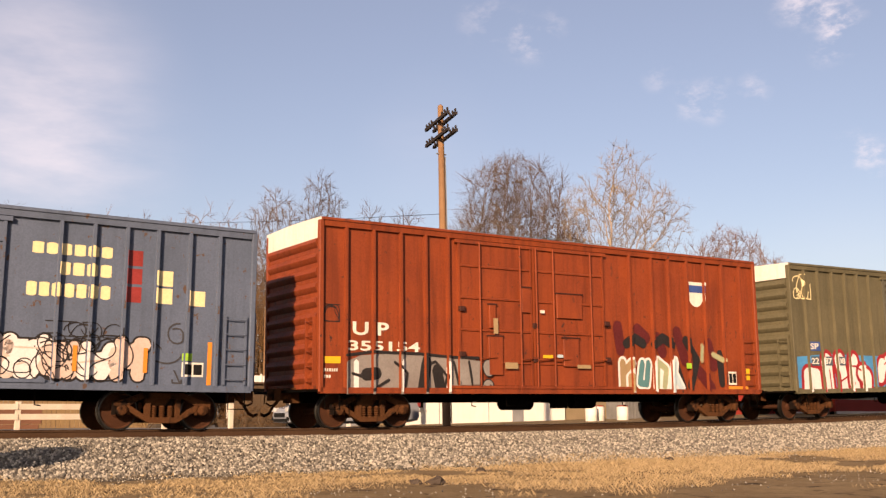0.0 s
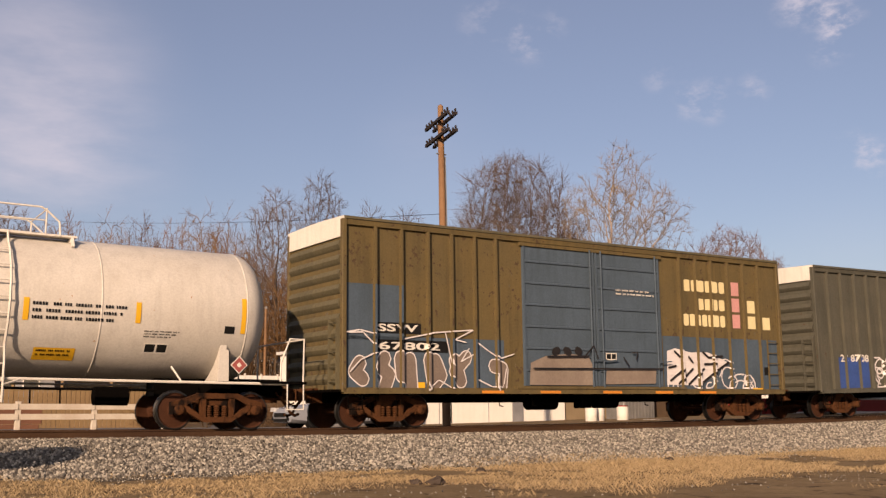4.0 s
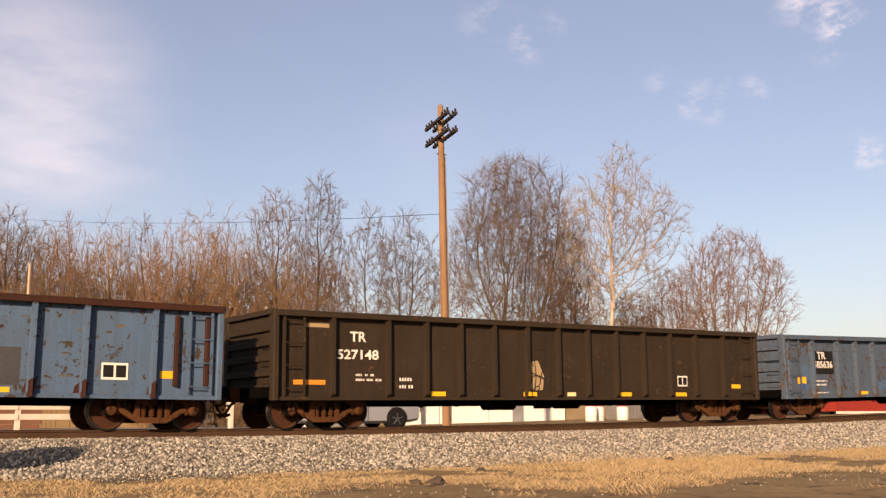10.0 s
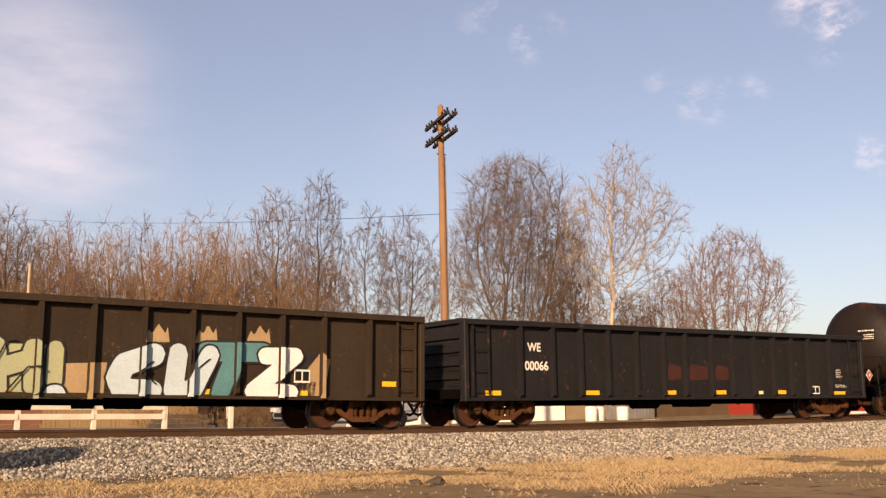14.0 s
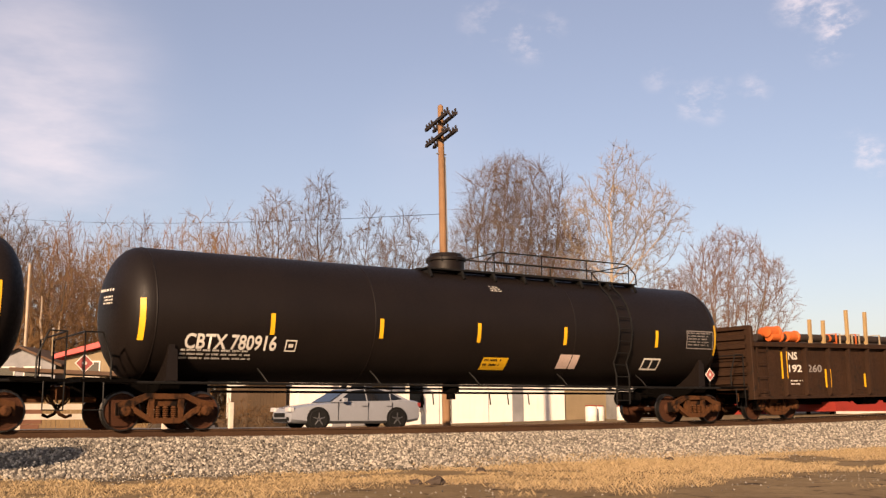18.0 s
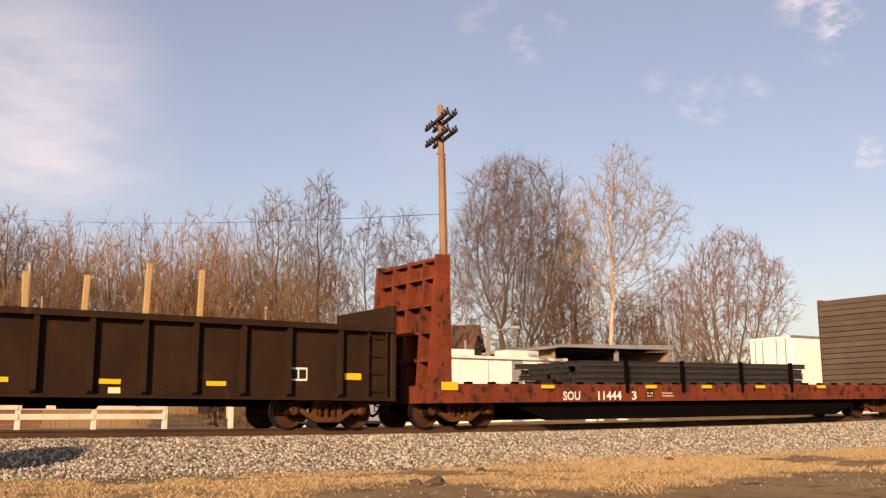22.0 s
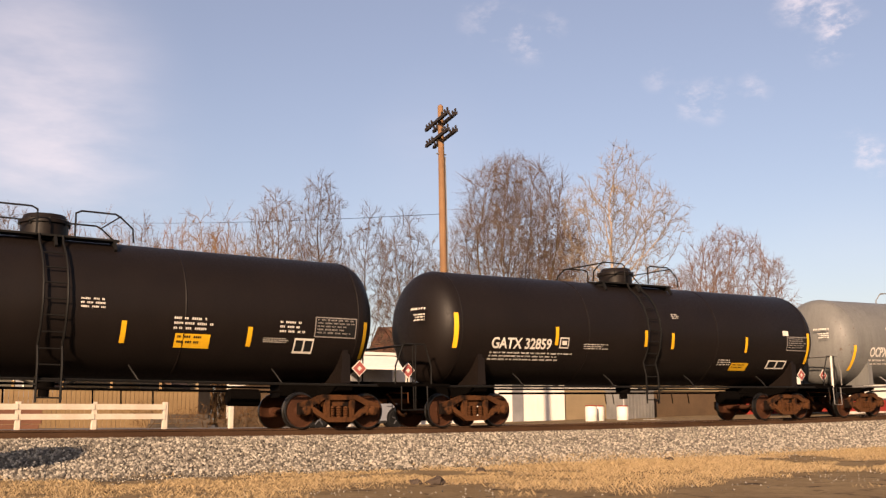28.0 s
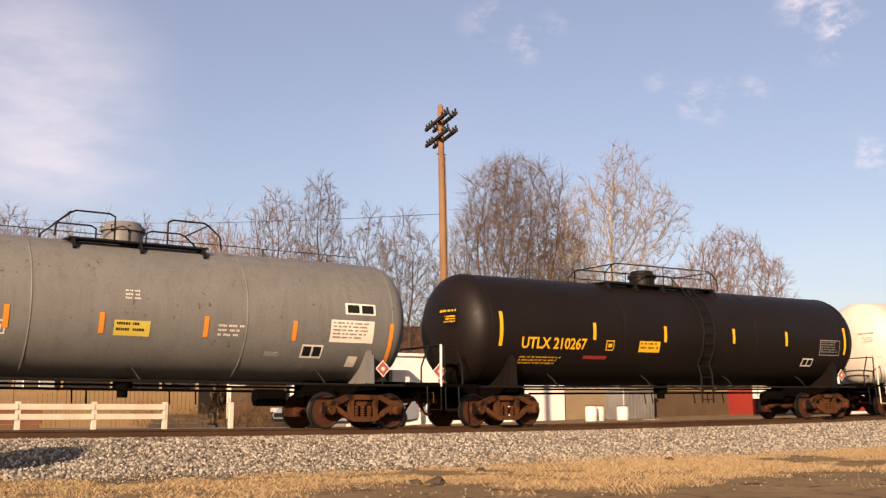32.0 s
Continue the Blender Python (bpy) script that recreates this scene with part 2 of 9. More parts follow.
M = dict(
    up_red=surface("oxide_red_paint", (0.36, 0.069, 0.017), (0.25, 0.047, 0.015), (0.07, 0.025, 0.017), 0.6, streak=0.65, stain_at=0.63, chips=(0.06, 0.025, 0.018), chip_at=0.68),
    olive=surface("faded_olive_paint", (0.185, 0.158, 0.09), (0.13, 0.114, 0.066), (0.12, 0.085, 0.05), 0.7, streak=0.5, stain_at=0.7, chips=(0.09, 0.06, 0.035), chip_at=0.7),
    ochre=surface("brownish_olive_paint", (0.19, 0.135, 0.05), (0.145, 0.11, 0.05), (0.12, 0.15, 0.2), 0.7, streak=0.5, stain_at=0.66, chips=(0.09, 0.055, 0.03), chip_at=0.62),
    greyblue=surface("grey_blue_paint", (0.14, 0.18, 0.27), (0.105, 0.14, 0.21), (0.16, 0.11, 0.08), 0.65, streak=0.35, stain_at=0.72, chips=(0.12, 0.07, 0.05), chip_at=0.64),
    slate=surface("slate_blue_paint", (0.105, 0.15, 0.20), (0.08, 0.115, 0.15), (0.10, 0.07, 0.05), 0.65, streak=0.35, stain_at=0.7),
    greydoor=surface("dark_grey_green_paint", (0.14, 0.13, 0.095), (0.10, 0.098, 0.075), (0.12, 0.075, 0.045), 0.7, streak=0.5, stain_at=0.7, chips=(0.09, 0.055, 0.035), chip_at=0.68),
    rustlow=surface("orange_rust_plate", (0.16, 0.055, 0.018), (0.10, 0.038, 0.016), (0.055, 0.03, 0.02), 0.85, streak=0.4, stain_at=0.6, chips=(0.09, 0.06, 0.035), chip_at=0.6),
    rustrun=surface("rust_runs", (0.13, 0.052, 0.02), (0.085, 0.04, 0.018), None, 0.85, bump=0.1),
    rustdark=surface("dark_rust_runs", (0.055, 0.025, 0.013), None, None, 0.85, bump=0.1),
    limesign=surface("dull_yellow_sign", (0.55, 0.42, 0.06), (0.48, 0.38, 0.07), None, 0.6, bump=0.05),
    rustdoor=surface("rusty_door_paint", (0.125, 0.072, 0.034), (0.085, 0.068, 0.04), (0.15, 0.058, 0.02), 0.8, streak=0.5, stain_at=0.54),
    gonbrown=surface("red_brown_paint", (0.062, 0.021, 0.011), (0.042, 0.015, 0.009), (0.03, 0.013, 0.008), 0.75, streak=0.35, stain_at=0.64, spec=0.15),
    gonblue=surface("chalky_blue_paint", (0.085, 0.16, 0.275), (0.08, 0.13, 0.20), (0.13, 0.07, 0.04), 0.7, streak=0.35, stain_at=0.645, scale=1.3, chips=(0.05, 0.034, 0.02), chip_at=0.605),
    gonblue2=surface("blue_grey_paint", (0.085, 0.13, 0.195), (0.08, 0.11, 0.15), (0.13, 0.08, 0.05), 0.7, streak=0.4, stain_at=0.63, scale=1.3, chips=(0.07, 0.038, 0.02), chip_at=0.585),
    gondark=surface("dark_brown_black_paint", (0.050, 0.033, 0.020), (0.035, 0.024, 0.015), (0.07, 0.035, 0.02), 0.72, streak=0.3, stain_at=0.68, spec=0.12, chips=(0.10, 0.055, 0.03), chip_at=0.66),
    gonblack=surface("black_paint", (0.022, 0.021, 0.022), (0.016, 0.015, 0.016), (0.09, 0.03, 0.018), 0.6, streak=0.3, stain_at=0.66, spec=0.12, chips=(0.1, 0.04, 0.025), chip_at=0.66),
    nsbrown=surface("sooty_brown_paint", (0.058, 0.027, 0.0135), (0.036, 0.018, 0.010), (0.09, 0.045, 0.025), 0.75, streak=0.35, stain_at=0.66, spec=0.12, chips=(0.02, 0.014, 0.01), chip_at=0.62),
    nsdark=surface("dark_sooty_paint", (0.042, 0.022, 0.0115), (0.026, 0.0145, 0.009), (0.06, 0.028, 0.014), 0.7, streak=0.35, stain_at=0.62, spec=0.06),
    stakewood=surface("fresh_stake_wood", (0.5, 0.345, 0.165), (0.42, 0.28, 0.13), None, 0.8, bump=0.2),
    strap=surface("pale_webbing", (0.5, 0.4, 0.27), (0.42, 0.3, 0.18), None, 0.8, bump=0.1),
    redtag=surface("red_spray_scrawl", (0.3, 0.05, 0.03), None, None, 0.7, bump=0.05),
    tankblack=surface("black_tank_paint", (0.0155, 0.0105, 0.0085), (0.011, 0.0075, 0.0065), None, 0.5, streak=0.25, bump=0.1, spec=0.16),
    tankblack2=surface("worn_black_tank_paint", (0.036, 0.029, 0.021), (0.026, 0.02, 0.015), (0.075, 0.026, 0.012), 0.55, streak=0.3, bump=0.1, stain_at=0.7, spec=0.16),
    tankrust=surface("rust_patched_tank_paint", (0.019, 0.0115, 0.0085), (0.013, 0.0085, 0.007), (0.10, 0.03, 0.012), 0.6, streak=0.35, bump=0.1, stain_at=0.6, scale=0.55, spec=0.16),
    tankgrey=surface("grey_tank_paint", (0.235, 0.235, 0.225), (0.19, 0.19, 0.185), None, 0.5, streak=0.3, bump=0.08, chips=(0.12, 0.08, 0.055), chip_at=0.67),
    tankgrey2=surface("light_grey_green_tank_paint", (0.26, 0.262, 0.235), (0.21, 0.212, 0.19), None, 0.5, streak=0.35, bump=0.08, chips=(0.13, 0.08, 0.05), chip_at=0.68),
    tankwhite=surface("cream_white_tank_paint", (0.60, 0.565, 0.51), (0.52, 0.48, 0.42), (0.36, 0.24, 0.15), 0.45, streak=0.25, bump=0.06, stain_at=0.7, chips=(0.35, 0.2, 0.1), chip_at=0.72),
    flatred=surface("flatcar_oxide_paint", (0.27, 0.055, 0.021), (0.13, 0.032, 0.016), (0.03, 0.016, 0.011), 0.75, streak=0.45, stain_at=0.55, scale=1.3, spec=0.15, chips=(0.02, 0.012, 0.009), chip_at=0.64),
    # Rust base pushed to sunlit orange; dark blotches stand in for shaded gaps
    truck=surface("rusty_cast_steel", (0.15, 0.06, 0.023), (0.05, 0.021, 0.01), (0.012, 0.007, 0.005), 0.85, stain_at=0.52, bump=0.4, spec=0.08),
    wheel=surface("rusty_wheel_plate", (0.10, 0.038, 0.018), (0.05, 0.02, 0.011), None, 0.8, bump=0.3, spec=0.1),
    tread=surface("worn_steel_tread", (0.12, 0.11, 0.10), None, None, 0.35, metal=0.9, bump=0.05),
    # Far darker than grime alone: undercar shade is put into this base colour
    under=surface("grimy_shade_black", (0.0035, 0.0025, 0.002), None, None, 0.85, bump=0.3, spec=0.04),
    black=surface("black_rail_paint", (0.018, 0.017, 0.016), None, None, 0.5, bump=0.1, spec=0.12),
    fencepaint=surface("worn_fence_paint", (0.62, 0.56, 0.47), (0.46, 0.39, 0.31), None, 0.8, bump=0.2),
    whitepaint=surface("chalk_white_paint", (0.72, 0.68, 0.61), (0.62, 0.58, 0.51), None, 0.7, streak=0.3, bump=0.1),
    cream=surface("cream_lettering", (0.74, 0.63, 0.36), (0.66, 0.55, 0.3), None, 0.7, bump=0.05),
    yellow=surface("yellow_reflector", (0.75, 0.42, 0.02), (0.66, 0.36, 0.02), None, 0.45, bump=0.05),
    orange=surface("orange_reflector", (0.66, 0.24, 0.03), (0.55, 0.2, 0.03), None, 0.45, bump=0.05),
    pink=surface("faded_pink_panel", (0.62, 0.30, 0.28), (0.52, 0.26, 0.24), None, 0.7, bump=0.05),
    placardred=surface("faded_red_placard", (0.5, 0.13, 0.11), (0.42, 0.1, 0.09), None, 0.6, bump=0.05),
    redmark=surface("red_marking", (0.42, 0.05, 0.045), None, None, 0.6, bump=0.05),
    bluemark=surface("blue_marking", (0.06, 0.13, 0.42), None, None, 0.6, bump=0.05),
    greenmark=surface("green_tag", (0.32, 0.6, 0.05), None, None, 0.6, bump=0.05),
    blackpatch=surface("black_patch", (0.02, 0.02, 0.02), None, None, 0.6, bump=0.05, spec=0.1),
    greypatch=surface("grey_patch", (0.075, 0.075, 0.085), None, None, 0.7, bump=0.05),
    gr_white=surface("white_spray_paint", (0.72, 0.68, 0.66), (0.6, 0.55, 0.54), None, 0.6, bump=0.05),
    gr_pink=surface("pale_pink_spray_paint", (0.62, 0.48, 0.42), (0.5, 0.36, 0.3), None, 0.6, bump=0.05),
    gr_red=surface("red_spray_paint", (0.5, 0.03, 0.04), None, None, 0.6, bump=0.05),
    gr_black=surface("black_spray_paint", (0.03, 0.025, 0.025), None, None, 0.6, bump=0.05),
    gr_blue=surface("blue_spray_paint", (0.06, 0.28, 0.55), None, None, 0.6, bump=0.05),
    gr_pale=surface("pale_blue_spray_paint", (0.42, 0.53, 0.58), (0.36, 0.44, 0.47), None, 0.6, bump=0.05),
    gr_lime=surface("yellow_green_spray_paint", (0.48, 0.5, 0.26), (0.36, 0.4, 0.28), None, 0.6, bump=0.05),
    gr_tan=surface("tan_spray_paint", (0.5, 0.36, 0.2), (0.4, 0.27, 0.14), None, 0.6, bump=0.05),
    gr_ochre=surface("faded_ochre_spray_paint", (0.30, 0.15, 0.05), (0.2, 0.095, 0.035), None, 0.7, bump=0.05),
    gr_teal=surface("teal_spray_paint", (0.12, 0.32, 0.34), None, None, 0.6, bump=0.05),
    gr_grey=surface("silver_spray_paint", (0.36, 0.33, 0.31), (0.24, 0.2, 0.18), None, 0.5, bump=0.05),
    gr_brown=surface("grey_brown_spray_paint", (0.30, 0.235, 0.19), (0.2, 0.155, 0.13), None, 0.6, bump=0.05),
    gr_cream=surface("dirty_cream_spray_paint", (0.42, 0.34, 0.27), (0.26, 0.2, 0.16), None, 0.6, bump=0.05, stain_at=0.6),
    gr_maroon=surface("dark_red_spray_paint", (0.16, 0.02, 0.02), None, None, 0.6, bump=0.05),
    rail=surface("rusty_rail_steel", (0.10, 0.054, 0.029), (0.065, 0.034, 0.02), None, 0.75, bump=0.3, spec=0.1),
    railhead=surface("polished_rail_head", (0.35, 0.32, 0.3), None, None, 0.3, metal=0.9, bump=0.02),
    tie=surface("creosote_timber", (0.07, 0.048, 0.033), (0.045, 0.032, 0.024), None, 0.9, bump=0.5, spec=0.05),
    ballast=surface("ballast_bed", (0.16, 0.135, 0.105), (0.10, 0.085, 0.068), None, 0.95, bump=0.9, fine=9.0, spec=0.1),
    stone=surface("ballast_stone", (0.44, 0.385, 0.33), (0.31, 0.275, 0.24), (0.2, 0.15, 0.12), 0.9, bump=0.3, scale=3.0, stain_at=0.6, spec=0.15),
    soil=surface("dry_ground", (0.36, 0.262, 0.15), (0.22, 0.152, 0.085), (0.065, 0.042, 0.028), 0.95, bump=0.8, fine=14.0, stain_at=0.56, scale=0.8, spec=0.05),
    grass=surface("dry_grass", (0.48, 0.34, 0.17), (0.36, 0.24, 0.11), None, 0.85, bump=0.0, scale=0.7, spec=0.1),
    asphalt=surface("pale_asphalt", (0.27, 0.25, 0.225), (0.22, 0.2, 0.18), None, 0.9, bump=0.4, fine=40.0),
    polewood=surface("weathered_pole_wood", (0.4, 0.23, 0.12), (0.27, 0.145, 0.075), None, 0.85, streak=0.5, bump=0.5),
    armwood=surface("dark_crossarm_wood", (0.055, 0.045, 0.045), None, None, 0.85, bump=0.4, spec=0.1),
    timber=surface("raw_timber", (0.38, 0.25, 0.12), (0.26, 0.165, 0.08), None, 0.8, bump=0.3),
    pipe=surface("dark_pipe_steel", (0.05, 0.035, 0.028), None, (0.1, 0.05, 0.03), 0.7, bump=0.2),
    orangeload=surface("orange_coating", (0.6, 0.13, 0.03), None, None, 0.6, bump=0.2),
    railsteel=surface("new_rail_steel", (0.055, 0.052, 0.052), (0.04, 0.036, 0.034), None, 0.55, metal=0.2, bump=0.1),
    boards=surface("grey_weathered_boards", (0.17, 0.135, 0.105), (0.11, 0.088, 0.07), None, 0.9, bump=0.5, vary=0.4, spec=0.1),
    bark=surface("grey_brown_bark", (0.21, 0.15, 0.095), (0.13, 0.092, 0.06), None, 0.9, bump=0.4, spec=0.05),
    bark_dark=surface("dark_bark", (0.11, 0.085, 0.07), (0.08, 0.062, 0.05), None, 0.9, bump=0.4, spec=0.05),
    bark_pale=surface("pale_sycamore_bark", (0.52, 0.42, 0.31), (0.3, 0.22, 0.15), None, 0.85, bump=0.3),
    twig_pale=surface("cream_twigs", (0.40, 0.315, 0.23), (0.28, 0.21, 0.15), None, 0.9, bump=0.0, spec=0),
    twig=surface("red_brown_twigs", (0.29, 0.175, 0.12), (0.19, 0.115, 0.08), None, 0.9, bump=0.0, spec=0),
    twig_tan=surface("tan_twigs", (0.31, 0.195, 0.11), (0.21, 0.13, 0.075), None, 0.9, bump=0.0, spec=0),
    twig_grey=surface("grey_twigs", (0.23, 0.168, 0.125), (0.15, 0.108, 0.084), None, 0.9, bump=0.0, spec=0),
    brush=surface("dry_brush", (0.25, 0.14, 0.065), (0.15, 0.085, 0.042), None, 0.9, bump=0.0, spec=0),
    wallwhite=surface("white_painted_block", (0.8, 0.77, 0.7), (0.74, 0.7, 0.63), None, 0.8, streak=0.15, bump=0.15),
    wallgrey=surface("grey_panel", (0.36, 0.36, 0.37), None, None, 0.8, bump=0.1),
    wallbrown=surface("brown_siding", (0.15, 0.094, 0.052), (0.10, 0.065, 0.038), None, 0.85, bump=0.3),
    walltan=surface("tan_siding", (0.38, 0.285, 0.17), (0.29, 0.215, 0.13), None, 0.85, bump=0.2),
    roofred=surface("red_metal_roof", (0.62, 0.07, 0.06), (0.54, 0.06, 0.05), None, 0.5, bump=0.05),
    roofbrown=surface("brown_shingle", (0.15, 0.085, 0.05), (0.1, 0.06, 0.04), None, 0.9, bump=0.5),
    roofwhite=surface("white_roof_membrane", (0.74, 0.71, 0.66), None, None, 0.7, bump=0.1),
    brick=surface("red_brown_brick", (0.26, 0.12, 0.07), (0.2, 0.09, 0.055), None, 0.9, bump=0.4),
    # Near-black that paints the shed's inner shade; also colours two tank signs
    shade=surface("shade_black", (0.03, 0.028, 0.026), None, None, 0.9, bump=0.1, spec=0.05),
    redsteel=surface("red_painted_steel", (0.42, 0.045, 0.03), (0.33, 0.04, 0.028), None, 0.6, bump=0.1),
    carpaint=surface("silver_car_paint", (0.34, 0.36, 0.40), (0.32, 0.34, 0.38), None, 0.2, bump=0.0),
    tyre=surface("tyre_rubber", (0.02, 0.02, 0.02), None, None, 0.85, bump=0.2, spec=0.1),
    alloy=surface("alloy_wheel", (0.35, 0.35, 0.36), None, None, 0.35, metal=0.8, bump=0.02),
    tint=surface("tinted_window_glass", (0.012, 0.014, 0.016), (0.01, 0.012, 0.014), None, 0.06, bump=0.0, spec=0.6),
    lamp=surface("headlamp_lens", (0.55, 0.55, 0.55), None, None, 0.1, bump=0.0, spec=0.6),
    scuff=surface("red_brown_scuff", (0.07, 0.018, 0.012), None, None, 0.8, bump=0.05),
    galv=surface("galvanised_steel", (0.42, 0.41, 0.39), None, None, 0.5, metal=0.4, bump=0.05),
)

# ---------------------------------------------------------------- mesh tools


class Form:
    """Collects vertices and faces, then becomes one mesh."""

    def __init__(self):
        self.v, self.f, self.m = [], [], []

    def add(self, verts, faces, slot=0):
        k = len(self.v)
        self.v.extend(tuple(p) for p in verts)
        self.f.extend(tuple(i + k for i in q) for q in faces)
        self.m.extend([slot] * len(faces))
        return self

    def prism(self, outline, axis, a, b, slot=0):
        """A closed outline in the two other axes, drawn out from a to b along axis."""
        n = len(outline)
        put = {"x": lambda p, h: (h, p[0], p[1]), "y": lambda p, h: (p[0], h, p[1]), "z": lambda p, h: (p[0], p[1], h)}[axis]
        verts = [put(p, a) for p in outline] + [put(p, b) for p in outline]
        faces = [(i, (i + 1) % n, n + (i + 1) % n, n + i) for i in range(n)] + [tuple(range(n))[::-1], tuple(range(n, 2 * n))]
        return self.add(verts, faces, slot)

    def box(self, x0, x1, y0, y1, z0, z1, c=0.0, slot=0):
        """A box, its upright edges cut back by c."""
        if c:
            o = [(x0 + c, y0), (x1 - c, y0), (x1, y0 + c), (x1, y1 - c), (x1 - c, y1), (x0 + c, y1), (x0, y1 - c), (x0, y0 + c)]
        else:
            o = [(x0, y0), (x1, y0), (x1, y1), (x0, y1)]
        return self.prism(o, "z", z0, z1, slot)

    def tube(self, p, q, r, r2=None, n=8, slot=0):
        p, q = Vector(p), Vector(q)
        d = (q - p).normalized()
        u = d.orthogonal().normalized()
        w = d.cross(u)
        r2 = r if r2 is None else r2
        ring = [(u * cos(2 * pi * i / n) + w * sin(2 * pi * i / n)) for i in range(n)]
        verts = [p + k * r for k in ring] + [q + k * r2 for k in ring]
        faces = [(i, (i + 1) % n, n + (i + 1) % n, n + i) for i in range(n)] + [tuple(range(n))[::-1], tuple(range(n, 2 * n))]
        return self.add(verts, faces, slot)

    def rod(self, pts, r, n=6, slot=0):
        """A bent bar: one ring at each bend."""
        pts = [Vector(p) for p in pts]
        verts, u = [], None
        for i, p in enumerate(pts):
            d = (pts[min(i + 1, len(pts) - 1)] - p).normalized() + (p - pts[max(i - 1, 0)]).normalized()
            d = d.normalized() if d.length > 1e-6 else Vector((0, 0, 1))
            u = d.orthogonal() if u is None else u - d * u.dot(d)
            u = (u if u.length > 1e-6 else d.orthogonal()).normalized()
            w = d.cross(u)
            verts += [p + (u * cos(2 * pi * k / n) + w * sin(2 * pi * k / n)) * r for k in range(n)]
        m = len(pts)
        faces = [(j * n + k, j * n + (k + 1) % n, (j + 1) * n + (k + 1) % n, (j + 1) * n + k) for j in range(m - 1) for k in range(n)]
        return self.add(verts, faces + [tuple(range(n))[::-1], tuple(range((m - 1) * n, m * n))], slot)

    def lathe(self, profile, axis="y", at=(0, 0, 0), n=24, slots=None):
        """Turns (radius, height) pairs about an axis through at."""
        verts, faces, sl = [], [], []
        for r, h in profile:
            for i in range(n):
                a = 2 * pi * i / n
                c, s = r * cos(a), r * sin(a)
                p = {"x": (h, c, s), "y": (s, h, c), "z": (c, s, h)}[axis]
                verts.append((p[0] + at[0], p[1] + at[1], p[2] + at[2]))
        k = len(self.v)
        self.v.extend(verts)
        for j in range(len(profile) - 1):
            for i in range(n):
                a, b = j * n + i, j * n + (i + 1) % n
                self.f.append((k + a, k + b, k + b + n, k + a + n))
                self.m.append(slots[j] if slots else 0)
        self.f.append(tuple(k + i for i in range(n))[::-1])
        self.f.append(tuple(k + (len(profile) - 1) * n + i for i in range(n)))
        self.m.extend([slots[0] if slots else 0, slots[-1] if slots else 0])
        return self

    def mesh(self, name, *mats, smooth=True):
        me = bpy.data.meshes.new(name)
        me.from_pydata([tuple(p) for p in self.v], [], self.f)
        bm = bmesh.new()
        bm.from_mesh(me)
        bmesh.ops.recalc_face_normals(bm, faces=bm.faces)
        bm.to_mesh(me)
        bm.free()
        for m in mats:
            me.materials.append(m)
        if len(mats) > 1:
            me.polygons.foreach_set("material_index", self.m)
        if smooth:
            me.shade_smooth()
            me.set_sharp_from_angle(angle=radians(40))
        return me


def part(name, form, material, parent, label="", at=None, smooth=True):
    """Links a form, or a mesh made before, as ONE mesh object under a thing or part."""
    me = form.mesh(name, *(material if isinstance(material, tuple) else (material,)), smooth=smooth) if isinstance(form, Form) else form
    ob = new(name, me)
    ob.parent = parent
    if at is not None:
        ob.location = at
    return tagged(ob, label)


def thing(name, label, category, group="", at=(0, 0, 0), turn=0.0, kind=""):
    ob = new(name)
    ob.empty_display_size = 0.2
    ob.matrix_basis = pose(at[0], at[1], at[2], 0, 0, turn)
    return tagged(ob, label, category, group, kind)


SHARED = {}


def shared(key, make, *mats, smooth=True):
    if key not in SHARED:
        SHARED[key] = make().mesh(key, *mats, smooth=smooth)
    return SHARED[key]


# ---------------------------------------------------------------- the line of the track
STEP = 0.5
S_AXIS = np.arange(-460.0, 500.0, STEP)
bend = np.clip(S_AXIS - 10.0, -20.0, 30.0) * 1.45916e-3
u_axis = S_AXIS - 10.0
rise = np.where(u_axis > 30, 0.0271 * np.clip((60 - u_axis) / 30, 0, 1), np.where(u_axis < -15, -0.01355 * np.clip((u_axis + 30) / 15, 0, 1), u_axis * 0.90315e-3))
line_y = np.cumsum(bend) * STEP
line_z = np.cumsum(rise) * STEP
line_y -= np.interp(10.0, S_AXIS, line_y)
line_z -= np.interp(10.0, S_AXIS, line_z)


def on_track(s, lat=0.0, z=0.0):
    slope = float(np.interp(s, S_AXIS, bend))
    return Vector((s - lat * slope, float(np.interp(s, S_AXIS, line_y)) + lat, float(np.interp(s, S_AXIS, line_z)) + z))


def on_track_pose(s):
    p = on_track(s)
    return pose(p.x, p.y, p.z, 0, -math.degrees(float(np.interp(s, S_AXIS, rise))), math.degrees(float(np.interp(s, S_AXIS, bend))))


PACE_T = np.array([0.0, 3, 6, 9, 12, 15, 18, 21, 24, 27, 30, 32])
PACE_V = np.array([11.810, 11.856, 11.884, 11.880, 11.851, 11.813, 11.771, 11.727, 11.679, 11.654, 11.634, 11.598])
FINE_T = np.linspace(-1.0, 33.0, 3401)
fine_v = np.interp(FINE_T, PACE_T, PACE_V)
fine_run = np.concatenate([[0.0], np.cumsum((fine_v[1:] + fine_v[:-1]) * 0.005)])
fine_run -= np.interp(0.0, FINE_T, fine_run)


def run(t):
    """Metres that the train has gone at t seconds."""
    return float(np.interp(t, FINE_T, fine_run))


CARS = []


def rolling(thing_object, station, shift=(0, 0, 0)):
    """Notes that a thing rides on the train, station metres behind the start mark."""
    CARS.append((thing_object, station, shift))
    return thing_object
